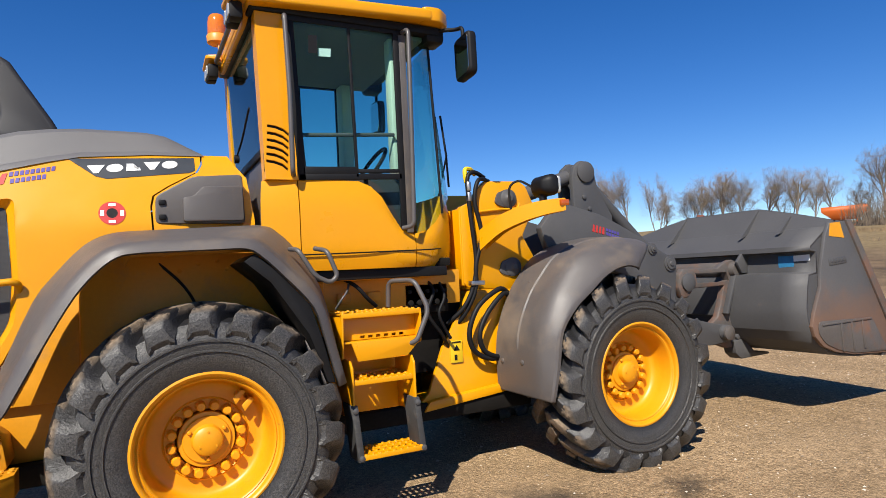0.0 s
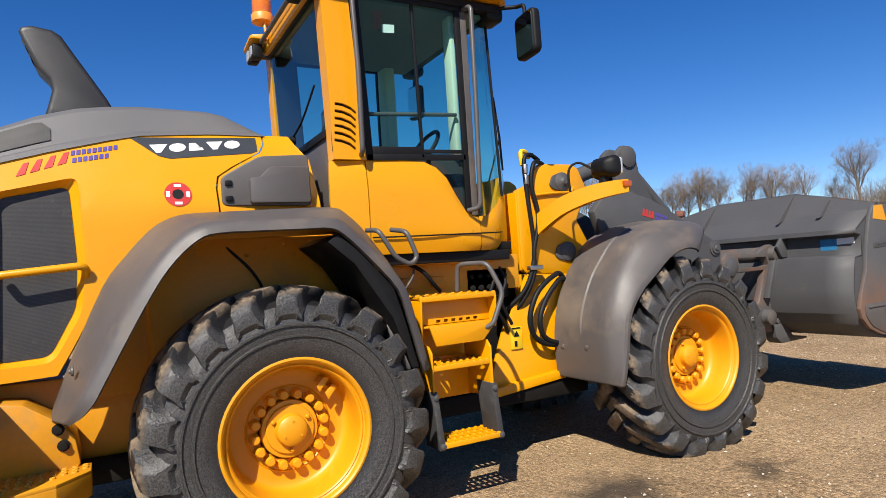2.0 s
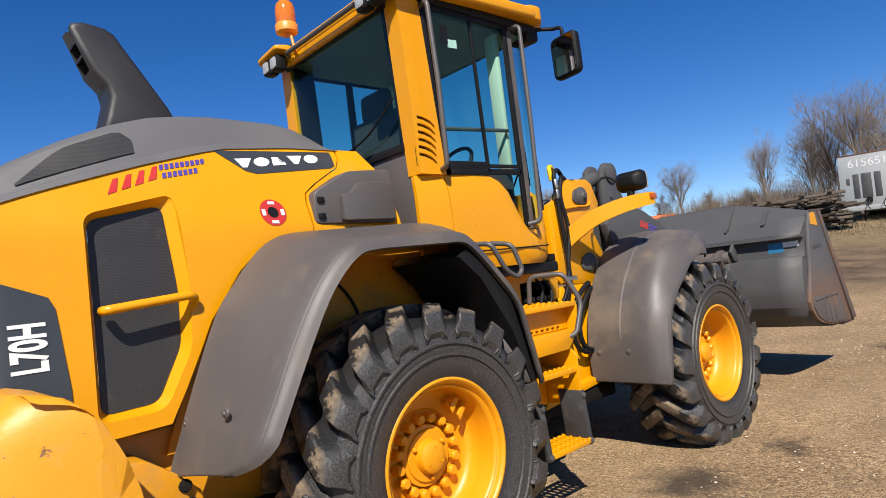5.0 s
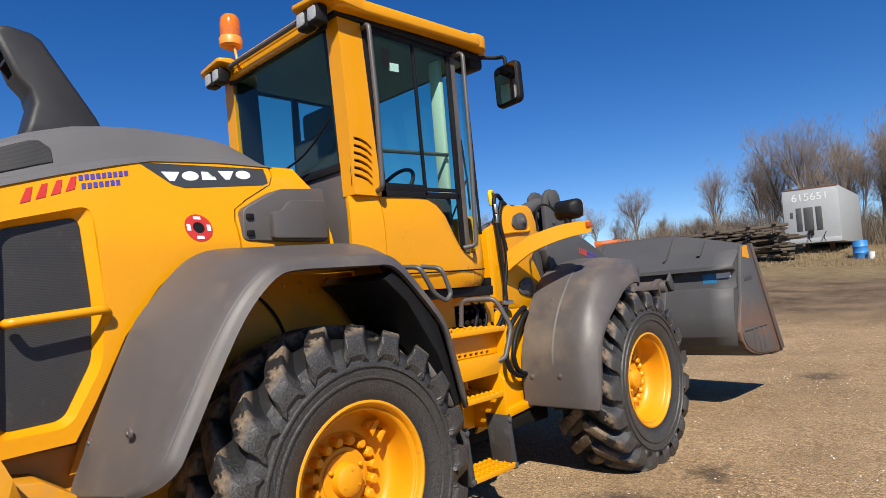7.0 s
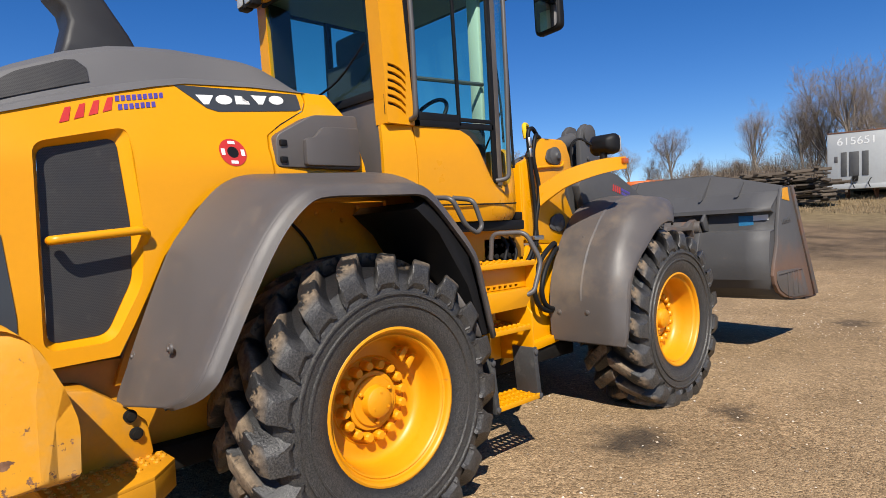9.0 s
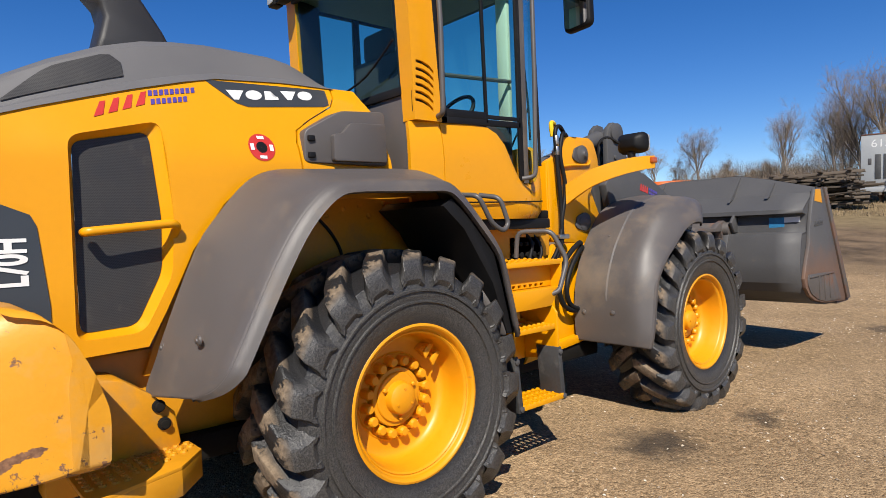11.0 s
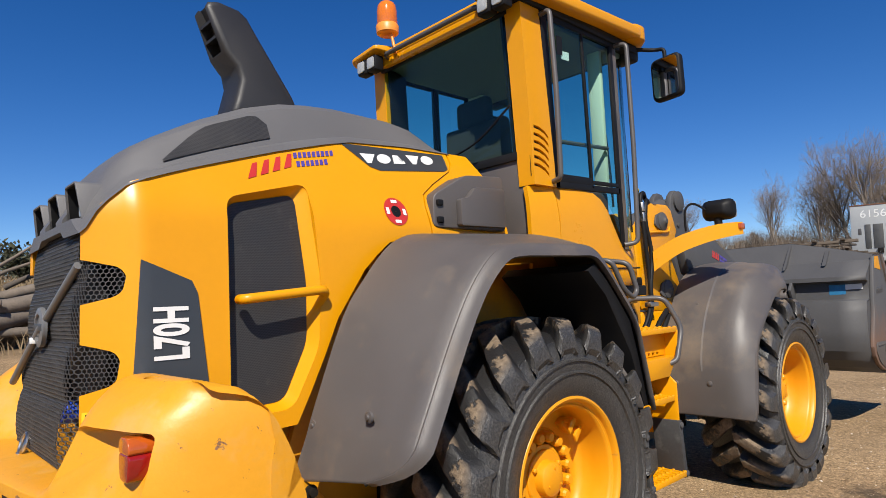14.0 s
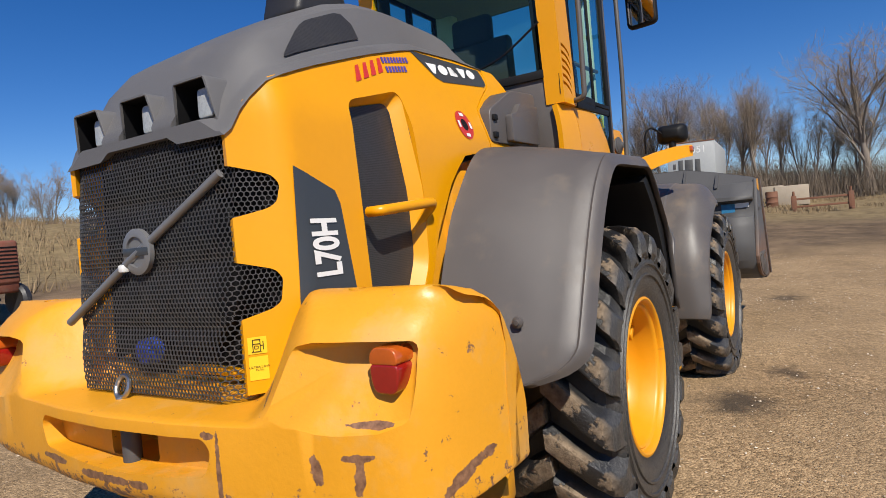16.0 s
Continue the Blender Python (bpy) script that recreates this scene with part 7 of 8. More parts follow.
class Limbs:
    """Tapered limbs gathered into one mesh."""

    def __init__(self):
        self.v, self.f = [], []

    def limb(self, pts, r0, r1, seg):
        base = len(self.v)
        n = len(pts)
        for i, p in enumerate(pts):
            d = (pts[min(i + 1, n - 1)] - pts[max(i - 1, 0)])
            d = d.normalized() if d.length > 1e-6 else Vector((0, 0, 1))
            u = d.orthogonal().normalized()
            w = d.cross(u)
            r = r0 + (r1 - r0) * i / (n - 1)
            for k in range(seg):
                a = 2 * math.pi * k / seg
                q = p + (u * math.cos(a) + w * math.sin(a)) * r
                self.v.append((q.x, q.y, q.z))
        for i in range(n - 1):
            for k in range(seg):
                a, b = base + i * seg + k, base + i * seg + (k + 1) % seg
                self.f.append((a, b, b + seg, a + seg))

    def mesh(self, name, material):
        me = bpy.data.meshes.new(name)
        me.from_pydata(self.v, [], self.f)
        me.materials.append(material)
        me.polygons.foreach_set("use_smooth", [True] * len(me.polygons))
        return me


def grow(rng, wood, twigs, start, way, length, r, level, top, droop):
    n = 5 if level < 2 else 3
    pts = [start]
    d = way.normalized()
    for i in range(n):
        d = (d + Vector((rng.uniform(-1, 1), rng.uniform(-1, 1), rng.uniform(-0.7, 0.9))) * (0.08 + 0.055 * level) + Vector((0, 0, 0.05 * droop))).normalized()
        pts.append(pts[-1] + d * length / n)
    (wood if level < 2 else twigs).limb(pts, r, r * (0.5 if level < top else 0.3), 7 if level == 0 else 5 if level == 1 else 3)
    if level >= top:
        return
    kids = (9, 6, 5, 4)[level] + rng.randint(0, 2)
    for k in range(kids):
        t = rng.uniform(0.28 if level == 0 else 0.2, 1.0)
        i = min(int(t * n), n - 1)
        p = pts[i].lerp(pts[i + 1], t * n - i)
        axis = (pts[i + 1] - pts[i]).normalized()
        side = axis.orthogonal().normalized()
        side = Matrix.Rotation(rng.uniform(0, 2 * math.pi), 3, axis) @ side
        spread = rng.uniform(0.38, 0.72) if level < 2 else rng.uniform(0.5, 1.05)
        child = (axis * (1 - spread * 0.45) + side * spread * 0.85 + Vector((0, 0, 0.24 if level == 0 else 0.14))).normalized()
        grow(rng, wood, twigs, p, child, length * rng.uniform(0.42, 0.66) * (1.15 - 0.5 * t if level == 0 else 1), max(r * 0.42 * (1.15 - 0.5 * t), 0.0065), level + 1, top, droop)


def make_tree(seed, height, stems=1, top=4):
    rng = random.Random(seed)
    wood, twigs = Limbs(), Limbs()
    for s in range(stems):
        lean = Vector((rng.uniform(-0.25, 0.25), rng.uniform(-0.25, 0.25), 1)) if stems > 1 else Vector((rng.uniform(-0.08, 0.08), rng.uniform(-0.08, 0.08), 1))
        grow(rng, wood, twigs, Vector((rng.uniform(-0.3, 0.3) * (stems > 1), rng.uniform(-0.3, 0.3) * (stems > 1), -0.4)), lean, height * 0.78, height * 0.019 / math.sqrt(stems), 0, top, 1.0)
    ob = thing("bare_tree", "leafless tree with grey trunk and fine brown twigs", "tree", group="trees round the yard")
    top_z = max(p[2] for p in wood.v + twigs.v)
    for nm, lim, mt in (("trunk", wood, BARK), ("crown", twigs, TWIG)):
        lim.v = [(x / top_z, y / top_z, z / top_z) for x, y, z in lim.v]
        o = new(nm, lim.mesh(nm, mt))
        o.parent = ob
    return ob


def trees():
    """Bare trees by place, true height, girth and kind."""
    rng = random.Random(11)
    used = set()
    kinds = [make_tree(3, 8.2), make_tree(8, 8.0, 2), make_tree(15, 7.0, 3), make_tree(21, 8.6), make_tree(34, 8.0)]
    for x, y, top, girth, k in ((45, 12.7, 9.6, 0.8, 0), (46, 9.7, 9.6, 0.85, 1), (46.5, 8.4, 11.4, 0.9, 3), (45.5, 6.9, 11.2, 0.85, 4), (47, 5.6, 10.4, 0.8, 1), (45, 4.3, 9.8, 0.85, 2), (46.5, 3.0, 10.6, 0.75, 3), (45, 1.8, 10.6, 0.8, 0),
                                (47, 0.5, 8.3, 0.7, 4), (45, -1.2, 8.5, 0.7, 1), (48, -2.6, 7.6, 0.8, 3), (44.5, -4.6, 11.6, 1.15, 4), (45, -6.9, 10.6, 0.9, 0), (47, -8.4, 9.8, 0.9, 3), (44, -10.2, 9.5, 0.9, 1),
                                (51, 11.2, 8.6, 0.9, 2), (51, 7.8, 9.5, 0.9, 0), (52, 2.4, 9.4, 0.9, 1), (51, -4.0, 9.0, 0.9, 2), (49, 15.6, 6.2, 0.9, 2), (50, 17.4, 5.6, 1.0, 1),
                                (60, 31.0, 9.9, 0.95, 3), (60, 26.3, 10.9, 1.0, 4), (61, 28.7, 8.6, 1.0, 1), (60, 23.4, 8.0, 0.9, 0), (61, 21.2, 6.6, 1.0, 2), (62, 24.6, 6.2, 1.1, 1),
                                (90, 100, 22.4, 0.6, 1), (91, 95, 21.0, 0.6, 2), (90, 89.5, 21.2, 0.6, 3), (92, 84, 18.6, 0.7, 1), (90, 70.5, 16.2, 1.1, 1), (91, 73.2, 15.0, 1.1, 2), (90.5, 67.6, 16.6, 1.0, 4), (92, 64.8, 15.8, 1.0, 2),
                                (90, 59.0, 15.4, 1.1, 3), (91, 55.0, 15.2, 1.1, 4), (92, 57.0, 14.0, 1.0, 1), (91, 52.0, 13.0, 1.0, 0), (88, 78, 14.0, 0.9, 1), (86, 34, 9.0, 1.1, 2), (90, 38, 9.5, 1.1, 1), (85, 29, 8.6, 1.1, 1), (80, 24, 8.2, 1.1, 2),
                                (20, 52, 9.6, 0.8, 2), (24, 54, 10.2, 0.8, 1), (16, 55, 9.0, 0.9, 2), (28, 52, 9.4, 0.8, 2), (12, 57, 9.0, 0.9, 1), (32, 55, 10.0, 0.8, 3)):
        base = ground_z(x, y)
        h = (top - base) * 1.1
        girth *= 1.22
        place = pose(x, y, base, 0, 0, rng.uniform(0, 360)) @ Matrix.Diagonal((h * girth, h * girth, h, 1))
        if k in used:
            copy_thing(kinds[k], Matrix.Identity(4)).matrix_basis = place
        else:
            used.add(k)
            kinds[k].matrix_basis = place


def scatter_blades(name, label, count, area, height, material, seed, width=0.02, keep=None, lean=0.35):
    """Many thin dry stems as one mesh."""
    rng = random.Random(seed)
    v, f = [], []
    x0, x1, y0, y1 = area
    for _ in range(count):
        x, y = rng.uniform(x0, x1), rng.uniform(y0, y1)
        if keep and not keep(x, y, rng):
            continue
        z = ground_z(x, y)
        h = height * rng.uniform(0.5, 1.25)
        a = rng.uniform(0, math.pi)
        dx, dy = math.cos(a) * width, math.sin(a) * width
        lx, ly = rng.gauss(0, lean) * h, rng.gauss(0, lean) * h
        k = len(v)
        v += [(x - dx, y - dy, z - 0.03), (x + dx, y + dy, z - 0.03), (x + lx * 0.4 + dx * 0.6, y + ly * 0.4 + dy * 0.6, z + h * 0.6), (x + lx * 0.4 - dx * 0.6, y + ly * 0.4 - dy * 0.6, z + h * 0.6), (x + lx, y + ly, z + h)]
        f += [(k, k + 1, k + 2, k + 3), (k + 3, k + 2, k + 4)]
    me = bpy.data.meshes.new(name)
    me.from_pydata(v, [], f)
    me.materials.append(material)
    return tagged(new(name, me), label, "vegetation", kind="stuff")


def patchy(scale, level):
    return lambda x, y, rng: noise.noise((x * scale, y * scale, 7.7)) > level


def brush():
    scatter_blades("dry_grass", "tan dry grass along the edge of the yard", 34000, (26, 46, -14, 16), 0.17, DRY, 5, 0.012, patchy(0.35, -0.15))
    scatter_blades("dry_grass", "tan dry grass on the mound behind the tractor", 16000, (-8, 22, 15, 44), 0.5, DRY, 6, 0.02, patchy(0.3, -0.1))
    scatter_blades("brushwood", "brown leafless brushwood under the trees", 26000, (42, 55, -18, 20), 2.3, BRUSH, 7, 0.013, patchy(0.25, -0.3), 0.26)
    scatter_blades("brushwood", "brown leafless brushwood on the far ridge", 14000, (2, 44, 46, 60), 1.8, BRUSH, 8, 0.03, patchy(0.2, -0.2), 0.3)


def trailer():
    tr = thing("box_trailer", "weathered white box trailer standing on its landing legs", "trailer")
    L, W, H = 7.6, 2.44, 2.75
    body = part("trailer_body", box(0, L, 0, W, 1.0, 1.0 + H, 0.03), TRAILER, tr, smooth=30)
    part("front_rail", box(-0.03, 0.05, 0, W, 1.0, 1.22, 0.01), TRAILER, body)
    part("roof_rail", box(-0.02, 0.04, 0, W, 1.0 + H - 0.05, 1.0 + H + 0.01, 0.01), RUST, body)
    for k, (y0, y1) in enumerate(((1.62, 1.86), (1.12, 1.52), (0.74, 1.0))):
        part("vent_panel", box(-0.025, 0.0, y0, y1, 1.62, 2.78, 0.008), Mat("vent_grey", (0.06, 0.06, 0.06), rough=0.6, vary=0.3, scale=3, grain=20).m, body, "grey louvred vent panel")
    part("small_plate", box(-0.015, 0.0, 2.0, 2.14, 2.3, 2.6, 0.004), RAIL, body)
    part("coupling_box", box(-0.12, 0.0, 1.15, 1.38, 1.38, 1.62, 0.02), DARK, body)
    for k, y in enumerate((1.25, 0.62)):
        part("air_line", tube(curve([(-0.10, y, 1.5), (-0.2, y + 0.1, 1.25), (-0.08, y + 0.05, 1.05)], 4), 0.02, 6), BLACK, body)
    for y in (0.62, 1.82):
        part("landing_leg", box(1.4, 1.55, y - 0.07, y + 0.07, -0.2, 1.0, 0.01), RUST, tr)
        part("landing_brace", tube([(0.4, y, 1.0), (1.45, y, 0.45)], 0.03, 6), RUST, tr)
    part("axle_box", box(4.8, 6.8, 0.25, W - 0.25, 0.2, 1.0, 0.05), DARK, tr)
    lettering("615651", 0.52, WHITE, body, lambda u, v: Vector((-0.006, 1.22 - u * 1.05, 1.0 + 2.28 + v)), "fleet_number")
    tr.matrix_basis = pose(33.1, 2.95, 1.56, 1.5, 0, 3.0)


def drum(x, y, r, h, mt, label, name="drum"):
    z = ground_z(x, y) - 0.03
    b = lathe([(r * 0.97, 0), (r, 0.03), (r, h * 0.32), (r * 1.035, h * 0.335), (r, h * 0.35), (r, h * 0.65), (r * 1.035, h * 0.665), (r, h * 0.68), (r, h - 0.03), (r * 0.97, h), (r * 0.9, h - 0.02), (0, h - 0.02)], (x, y, z), 'z', 24)
    return tagged(part(name, b, mt), label, "drum")


def lumber():
    rng = random.Random(4)
    pile = thing("lumber_pile", "pile of weathered grey timbers stacked on cross pieces", "lumber pile")
    cx, cy = 29.6, 6.9
    gz = ground_z(cx, cy)
    for layer in range(8):
        z = gz + 0.08 + layer * 0.185
        shift = rng.uniform(-0.5, 0.5)
        for row in range(4):
            ln = rng.uniform(3.6, 5.4)
            b = box(-0.12 - rng.uniform(0, 0.08), 0.12, -ln / 2, ln / 2, 0, rng.uniform(0.07, 0.13), 0.01)
            o = part("timber", b, TIMBER, pile)
            o.matrix_basis = pose(cx - 0.7 + row * 0.5 + rng.uniform(-0.15, 0.15), cy + shift + rng.uniform(-0.6, 0.6), z, rng.uniform(-1.2, 1.2), rng.uniform(-3, 3), 9 + rng.uniform(-5, 5))
        for k in range(5):
            o = part("cross_timber", box(-1.1, 1.1, -0.08, 0.08, 0, 0.09, 0.01), TIMBER, pile)
            o.matrix_basis = pose(cx + rng.uniform(-0.25, 0.1), cy - 2.3 + k * 1.15 + rng.uniform(-0.3, 0.3), z + 0.095, 0, rng.uniform(-2, 2), 9 + rng.uniform(-8, 8))
    for k in range(3):
        o = part("loose_plank", box(-1.6, 1.6, -0.1, 0.1, 0, 0.05, 0.006), TIMBER, pile)
        o.matrix_basis = pose(cx - 1.2, cy - 1.5 + k * 1.3, gz + 0.45 - 0.15 * k, 2, 4, 70 + 20 * k)


def logs():
    rng = random.Random(9)
    pile = thing("log_pile", "heap of pale bark logs and branches", "log pile")
    cx, cy = 0.3, 17.4
    for k in range(26):
        ln, r = rng.uniform(2.0, 4.2), rng.uniform(0.10, 0.26)
        pts = [Vector((-ln / 2 + ln * i / 5, rng.uniform(-0.06, 0.06), rng.uniform(-0.06, 0.06))) for i in range(6)]
        o = part("log", tube(pts, [r * (1 - 0.05 * i) for i in range(6)], 9), LOGBARK, pile, smooth=60)
        h = rng.uniform(0.1, 1.0) + (0.9 if k < 12 else 0) * rng.uniform(0, 1)
        px = cx + rng.uniform(-2.8, 1.6)
        h *= 1.15
        o.matrix_basis = pose(px, cy + rng.uniform(-0.8, 1.2), ground_z(px, cy) + h, 0, rng.uniform(-18, 8), rng.uniform(-30, 30))
    # long dead branches that stick out of the heap
    for a, b in (((0.6, 18.4, 2.5), (3.3, 16.6, 3.72)), ((-0.9, 17.6, 2.2), (1.9, 17.2, 3.55)), ((-1.2, 17.2, 1.9), (1.6, 17.8, 3.9))):
        a, b = Vector(a), Vector(b)
        pts = [a.lerp(b, i / 6) + Vector((0, rng.uniform(-0.05, 0.05), rng.uniform(-0.07, 0.05))) for i in range(7)]
        part("branch", tube(pts, [0.085 - 0.0105 * i for i in range(7)], 7), LOGBARK, pile, smooth=60)


def shrub(seed, x, y, h):
    """Low dark evergreen: short stems with many small needled sprays."""
    rng = random.Random(seed)
    ob = thing("shrub", "dark olive evergreen shrub on the mound", "shrub", (x, y, ground_z(x, y)), group="shrubs on the mound")
    stems = bmesh.new()
    v, f = [], []
    for _ in range(9):
        top = Vector((rng.gauss(0, 0.42) * h, rng.gauss(0, 0.42) * h, rng.uniform(0.55, 1.0) * h))
        tube([(0, 0, -0.1), top * 0.5 + Vector((0, 0, 0.08)), top], [0.035, 0.02, 0.008], 5, stems)
        for _ in range(130):
            p = top * rng.uniform(0.35, 1.05) + Vector((rng.gauss(0, 0.13), rng.gauss(0, 0.13), rng.gauss(0, 0.10))) * h
            d = Vector((rng.gauss(0, 1), rng.gauss(0, 1), rng.gauss(0.5, 0.8))).normalized() * rng.uniform(0.10, 0.2) * h
            w = d.cross(Vector((rng.gauss(0, 1), rng.gauss(0, 1), rng.gauss(0, 1)))).normalized() * 0.035 * h
            k = len(v)
            v += [tuple(p - w * 0.4), tuple(p + d * 0.5 - w), tuple(p + d), tuple(p + d * 0.5 + w)]
            f.append((k, k + 1, k + 2, k + 3))
    part("stem", stems, LOGBARK, ob)
    me = bpy.data.meshes.new("foliage")
    me.from_pydata(v, [], f)
    me.materials.append(CEDAR)
    new("foliage", me).parent = ob


def tractor():
    tk = thing("old_tractor", "old faded red farm tractor with big lugged rear wheels", "tractor")
    rear = lathe([(0.44, -0.12), (0.60, -0.16), (0.68, -0.12), (0.69, 0.12), (0.60, 0.16), (0.44, 0.12)], (0, 0, 0), 'y', 32, closed=True)
    cleat = None
    for s in (-1, 1):
        w = part("rear_wheel", rear.copy(), RUBBER, tk, "black lugged tractor tyre", smooth=30)
        w.location = (0, s * 0.75, 0.72)
        for k in range(22):
            if cleat is None:
                bar = box(-0.03, 0.03, -0.15, 0.15, 0.64, 0.74, 0.004)
                bmesh.ops.rotate(bar, verts=bar.verts, matrix=Matrix.Rotation(radians(28), 3, 'Z'))
                cleat = part("lug", bar, RUBBER, w)
                o = cleat
            else:
                o = new("lug", cleat.data)
                o.parent = w
            o.rotation_euler = (0, 2 * math.pi * k / 22, 0)
        part("rim", lathe([(0.44, -0.11), (0.46, -0.13), (0.44, -0.14), (0.41, -0.10), (0.40, 0.0), (0.41, 0.10), (0.44, 0.14), (0.46, 0.13)], (0, 0, 0), 'y', 28), RAIL, w, "dull grey steel rim")
        spokes = lathe([(0.30, -0.012), (0.30, 0.012), (0.1, 0.05 * s), (0.08, 0.09 * s), (0.0, 0.09 * s)], (0, 0, 0), 'y', 20)
        for a in range(6):
            box(0.22, 0.41, -0.02, 0.02, -0.045, 0.045, 0.005, bm=spokes)
            bmesh.ops.rotate(spokes, verts=spokes.verts, matrix=Matrix.Rotation(radians(60), 3, 'Y'))
        part("wheel_disc", spokes, TRACTOR_RED, w)
        fw = part("front_wheel", lathe([(0.17, -0.06), (0.27, -0.08), (0.31, -0.03), (0.31, 0.03), (0.27, 0.08), (0.17, 0.06), (0.05, 0.05), (0.0, 0.05)], (0, 0, 0), 'y', 24), RUBBER, tk, smooth=30)
        fw.location = (2.15, s * 0.28, 0.31)
    rear.free()
    body = prism(rounded([(-0.35, 0.55), (0.5, 0.5), (0.9, 0.55), (2.3, 0.45), (2.35, 0.75), (0.9, 0.95), (0.3, 1.05), (-0.3, 1.0)], 0.05, 3), 'y', -0.22, 0.22, 0.03)
    part("gearbox", body, TRACTOR_RED, tk)
    hood = prism(rounded([(0.85, 1.18), (2.05, 1.15), (2.28, 1.12), (2.30, 1.38), (1.9, 1.42), (0.85, 1.45)], 0.06, 4), 'y', -0.21, 0.21, 0.06, 3)
    hd = part("engine_hood", hood, TRACTOR_RED, tk, "faded red tractor hood")
    rad = box(2.08, 2.36, -0.24, 0.24, 0.62, 1.40, 0.05, 3)
    rd = part("radiator_grille", rad, TRACTOR_RED, tk)
    for k in range(9):
        part("grille_bar", box(2.355, 2.37, -0.2, 0.2, 0.72 + k * 0.068, 0.745 + k * 0.068, 0.004), BLACK, rd)
        part("side_louvre", box(2.12, 2.32, -0.25, -0.238, 0.74 + k * 0.062, 0.76 + k * 0.062, 0.002), BLACK, rd)
    eng = box(1.0, 2.0, -0.18, 0.18, 0.75, 1.16, 0.03)
    cyl((1.2, -0.22, 0.95), (1.2, -0.22, 1.15), 0.07, 12, eng)
    cyl((1.55, -0.22, 0.80), (1.55, -0.22, 1.02), 0.06, 12, eng)
    part("engine", eng, DARK, tk)
    ex = tube([(1.75, 0.0, 1.4), (1.75, 0.0, 1.55)], 0.03, 10)
    cyl((1.75, 0, 1.52), (1.75, 0, 1.86), 0.075, 16, ex)
    tube([(1.75, 0, 1.86), (1.75, 0, 2.12)], 0.026, 10, ex)
    part("exhaust", ex, RUST, tk, "rusty upright exhaust")
    ring = [Vector((0.30 + 0.06 * math.cos(a), 0.21 * math.sin(a), 1.62 + 0.20 * math.cos(a))) for a in [2 * math.pi * k / 24 for k in range(25)]]
    stw = tube(ring, 0.016, 6)
    tube([(0.9, 0, 1.35), (0.31, 0, 1.62)], 0.02, 6, stw)
    for a in (0.3, 2.4, 4.5):
        tube([(0.30, 0, 1.62), (0.30 + 0.06 * math.cos(a), 0.21 * math.sin(a), 1.62 + 0.20 * math.cos(a))], 0.01, 5, stw)
    part("steering_wheel", stw, BLACK, tk)
    st = lathe([(0.20, 0.0), (0.22, 0.05), (0.14, 0.02), (0, 0.0)], (-0.45, 0, 1.15), 'z', 16)
    tube([(-0.2, 0, 0.95), (-0.45, 0, 1.15)], 0.03, 6, st)
    part("seat", st, RUST, tk)
    lamp = lathe([(0.09, 0.0), (0.09, 0.04), (0.05, 0.1), (0, 0.11)], (0.75, -0.32, 1.42), 'x', 16, flip=-1)
    part("headlight", lamp, CHROME, tk)
    tk.matrix_basis = pose(1.86, 12.8, ground_z(1.9, 12.2) + 0.02, 0, 0, -82)


def orange_wagon():
    wg = thing("gravity_wagon", "orange farm grain wagon on rubber wheels", "wagon")
    b = bmesh.new()
    lo = [b.verts.new(p) for p in ((-0.9, -0.6, 1.1), (0.9, -0.6, 1.1), (0.9, 0.6, 1.1), (-0.9, 0.6, 1.1))]
    mi = [b.verts.new(p) for p in ((-1.7, -1.2, 1.9), (1.7, -1.2, 1.9), (1.7, 1.2, 1.9), (-1.7, 1.2, 1.9))]
    hi = [b.verts.new(p) for p in ((-1.7, -1.2, 2.35), (1.7, -1.2, 2.35), (1.7, 1.2, 2.35), (-1.7, 1.2, 2.35))]
    b.faces.new(lo)
    for r0, r1 in ((lo, mi), (mi, hi)):
        for k in range(4):
            b.faces.new((r0[k], r0[(k + 1) % 4], r1[(k + 1) % 4], r1[k]))
    part("hopper", b, ORANGE, wg, thick=0.03)
    part("undercarriage", box(-1.3, 1.3, -0.5, 0.5, 0.45, 0.6, 0.02), ORANGE, wg)
    for x in (-1.0, 1.0):
        for y in (-0.8, 0.8):
            part("wheel", lathe([(0.2, -0.1), (0.36, -0.12), (0.38, 0.0), (0.36, 0.12), (0.2, 0.1), (0.0, 0.06)], (x, y, 0.38), 'y', 20), RUBBER, wg)
        part("leg", box(x * 0.8 - 0.05, x * 0.8 + 0.05, -0.55, 0.55, 0.6, 1.15, 0.01), ORANGE, wg)
    x, y = 46.0, 21.9
    wg.matrix_basis = pose(x, y, ground_z(x, y) - 0.45, 0, 0, -62) @ Matrix.Diagonal((0.85, 0.9, 0.74, 1))


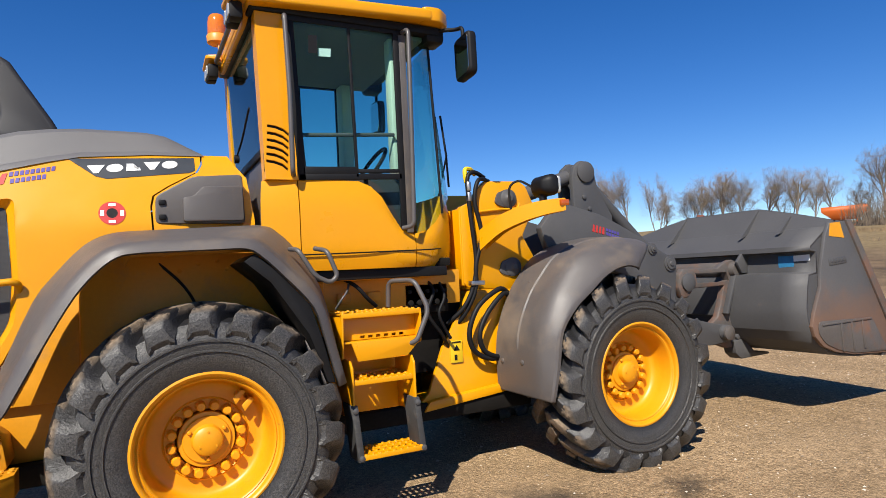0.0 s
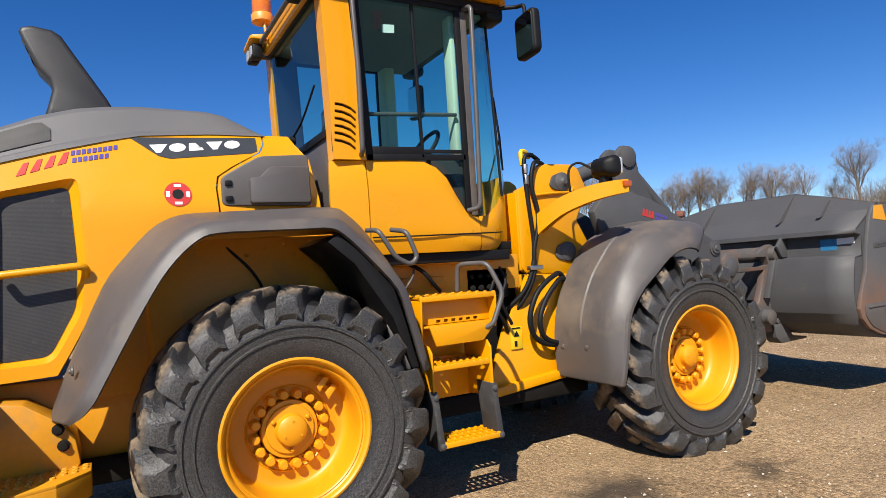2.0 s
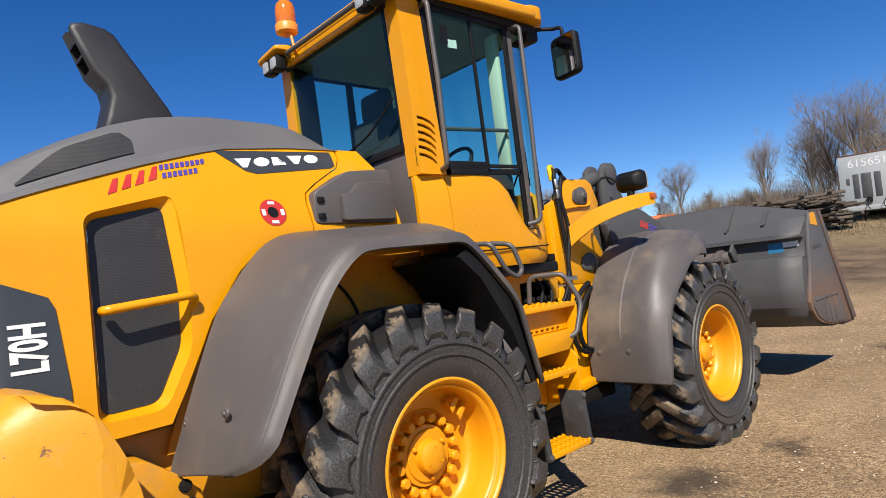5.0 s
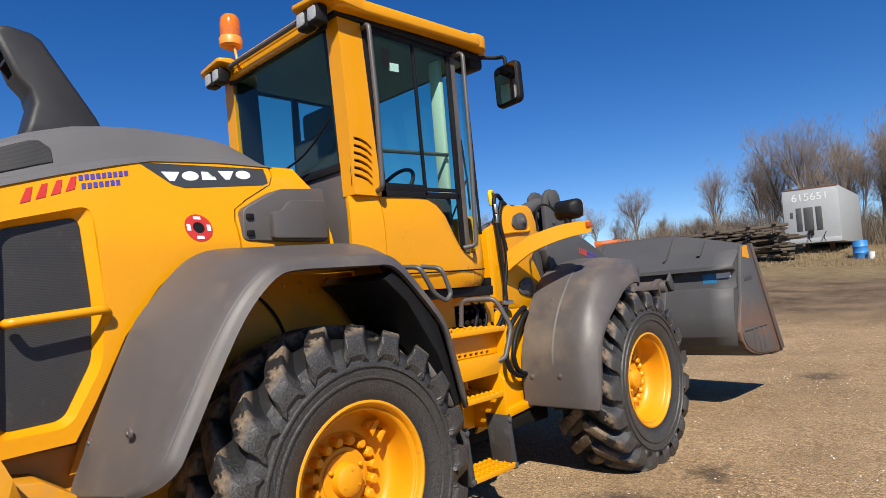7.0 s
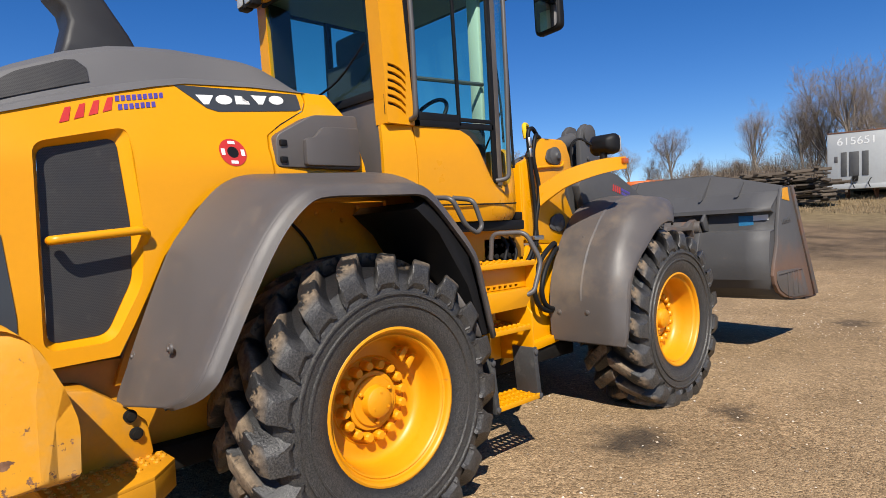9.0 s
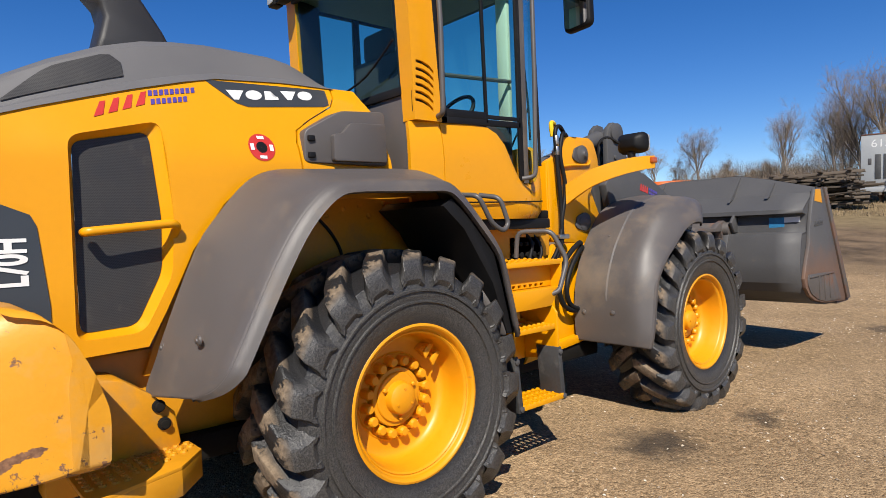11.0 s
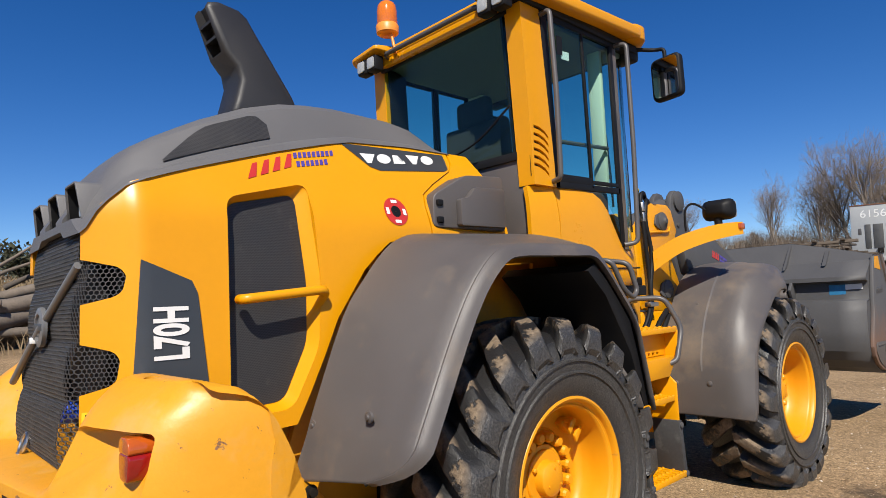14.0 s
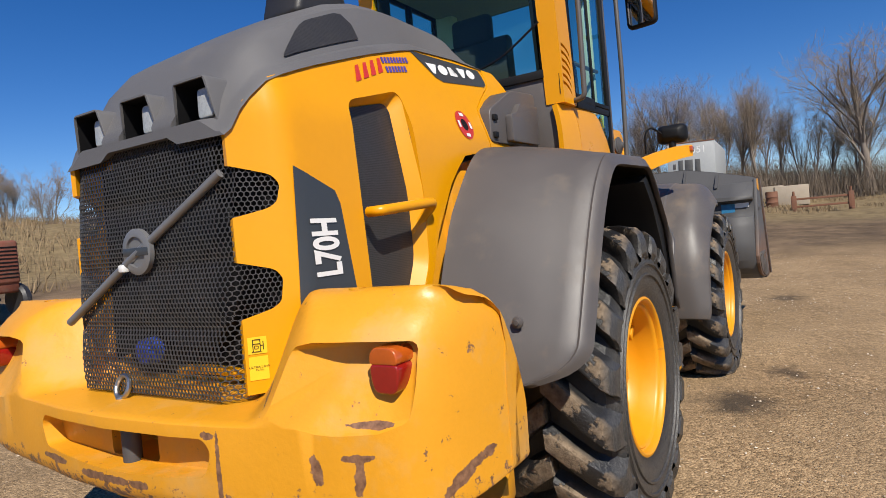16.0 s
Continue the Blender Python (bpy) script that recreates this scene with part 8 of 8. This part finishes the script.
def yard_clutter():
    # concrete blocks
    for x, y, sx, sy, sz, rz in ((33.0, -0.55, 1.1, 1.5, 1.0, 6), (36.0, 0.55, 0.8, 1.2, 0.75, -8)):
        b = tagged(part("concrete_block", box(-sx / 2, sx / 2, -sy / 2, sy / 2, 0, sz, 0.03), CONCRETE), "weathered tan concrete block on dry grass", "concrete block")
        b.matrix_basis = pose(x, y, ground_z(x, y) - 0.05, 0, 0, rz)
    drum(31.0, 0.2, 0.27, 0.80, RUST, "rusty brown steel drum on dry grass", "steel_drum")
    drum(31.3, 1.95, 0.30, 0.85, DRUM_BLUE, "blue plastic drum beside the trailer", "plastic_drum")
    tagged(part("plastic_pail", lathe([(0.12, 0.0), (0.15, 0.34), (0.14, 0.34), (0.0, 0.30)], (31.0, 1.52, ground_z(31.0, 1.52)), 'z', 16), WHITE), "small white plastic pail beside the drum", "pail")
    # steel stand
    st = thing("steel_stand", "rusty low steel stand with crossbars", "stand")
    for y in (-1.05, 1.05):
        part("upright", box(-0.12, 0.12, y - 0.1, y + 0.1, 0, 0.75, 0.01), RUST, st)
        part("foot", box(-0.4, 0.4, y - 0.06, y + 0.06, 0, 0.1, 0.01), RUST, st)
        part("prong", tube([(0, y, 0.7), (0, y, 0.95)], 0.05, 8), RUST, st)
    for z in (0.22, 0.55):
        part("crossbar", box(-0.06, 0.06, -1.0, 1.0, z, z + 0.09, 0.01), RUST, st)
    st.matrix_basis = pose(28.0, -1.88, ground_z(28.0, -1.88), 0, 0, 5)
    # low red machinery beyond the bucket
    for x, y, w, h, rz in ((62, 48, 3.4, 0.7, 35), (70, 34, 1.4, 0.8, 20)):
        o = thing("farm_implement", "faded red farm implement in the far field", "farm implement")
        part("frame", box(-w / 2, w / 2, -0.4, 0.4, 0.9, 0.9 + h, 0.05), TRACTOR_RED, o)
        part("toolbar", box(-w / 2 - 0.3, w / 2 + 0.3, -0.08, 0.08, 0.6, 0.75, 0.02), TRACTOR_RED, o)
        for s in (-1, 1):
            part("wheel", lathe([(0.2, -0.1), (0.45, -0.1), (0.47, 0.0), (0.45, 0.1), (0.2, 0.1), (0.0, 0.05)], (s * w * 0.3, -0.5, 0.45), 'y', 18), RUBBER, o)
        o.matrix_basis = pose(x, y, ground_z(x, y) + 0.05, 0, 0, rz)


trees()
for n, (x, y, h) in enumerate(((4.8, 33.2, 1.9), (5.9, 32.4, 2.3), (7.0, 31.8, 2.1), (8.2, 31.2, 1.8), (3.4, 34.0, 2.0), (9.6, 31.4, 1.6))):
    shrub(40 + n, x, y, h)
brush()
trailer()
lumber()
logs()
tractor()
orange_wagon()
yard_clutter()
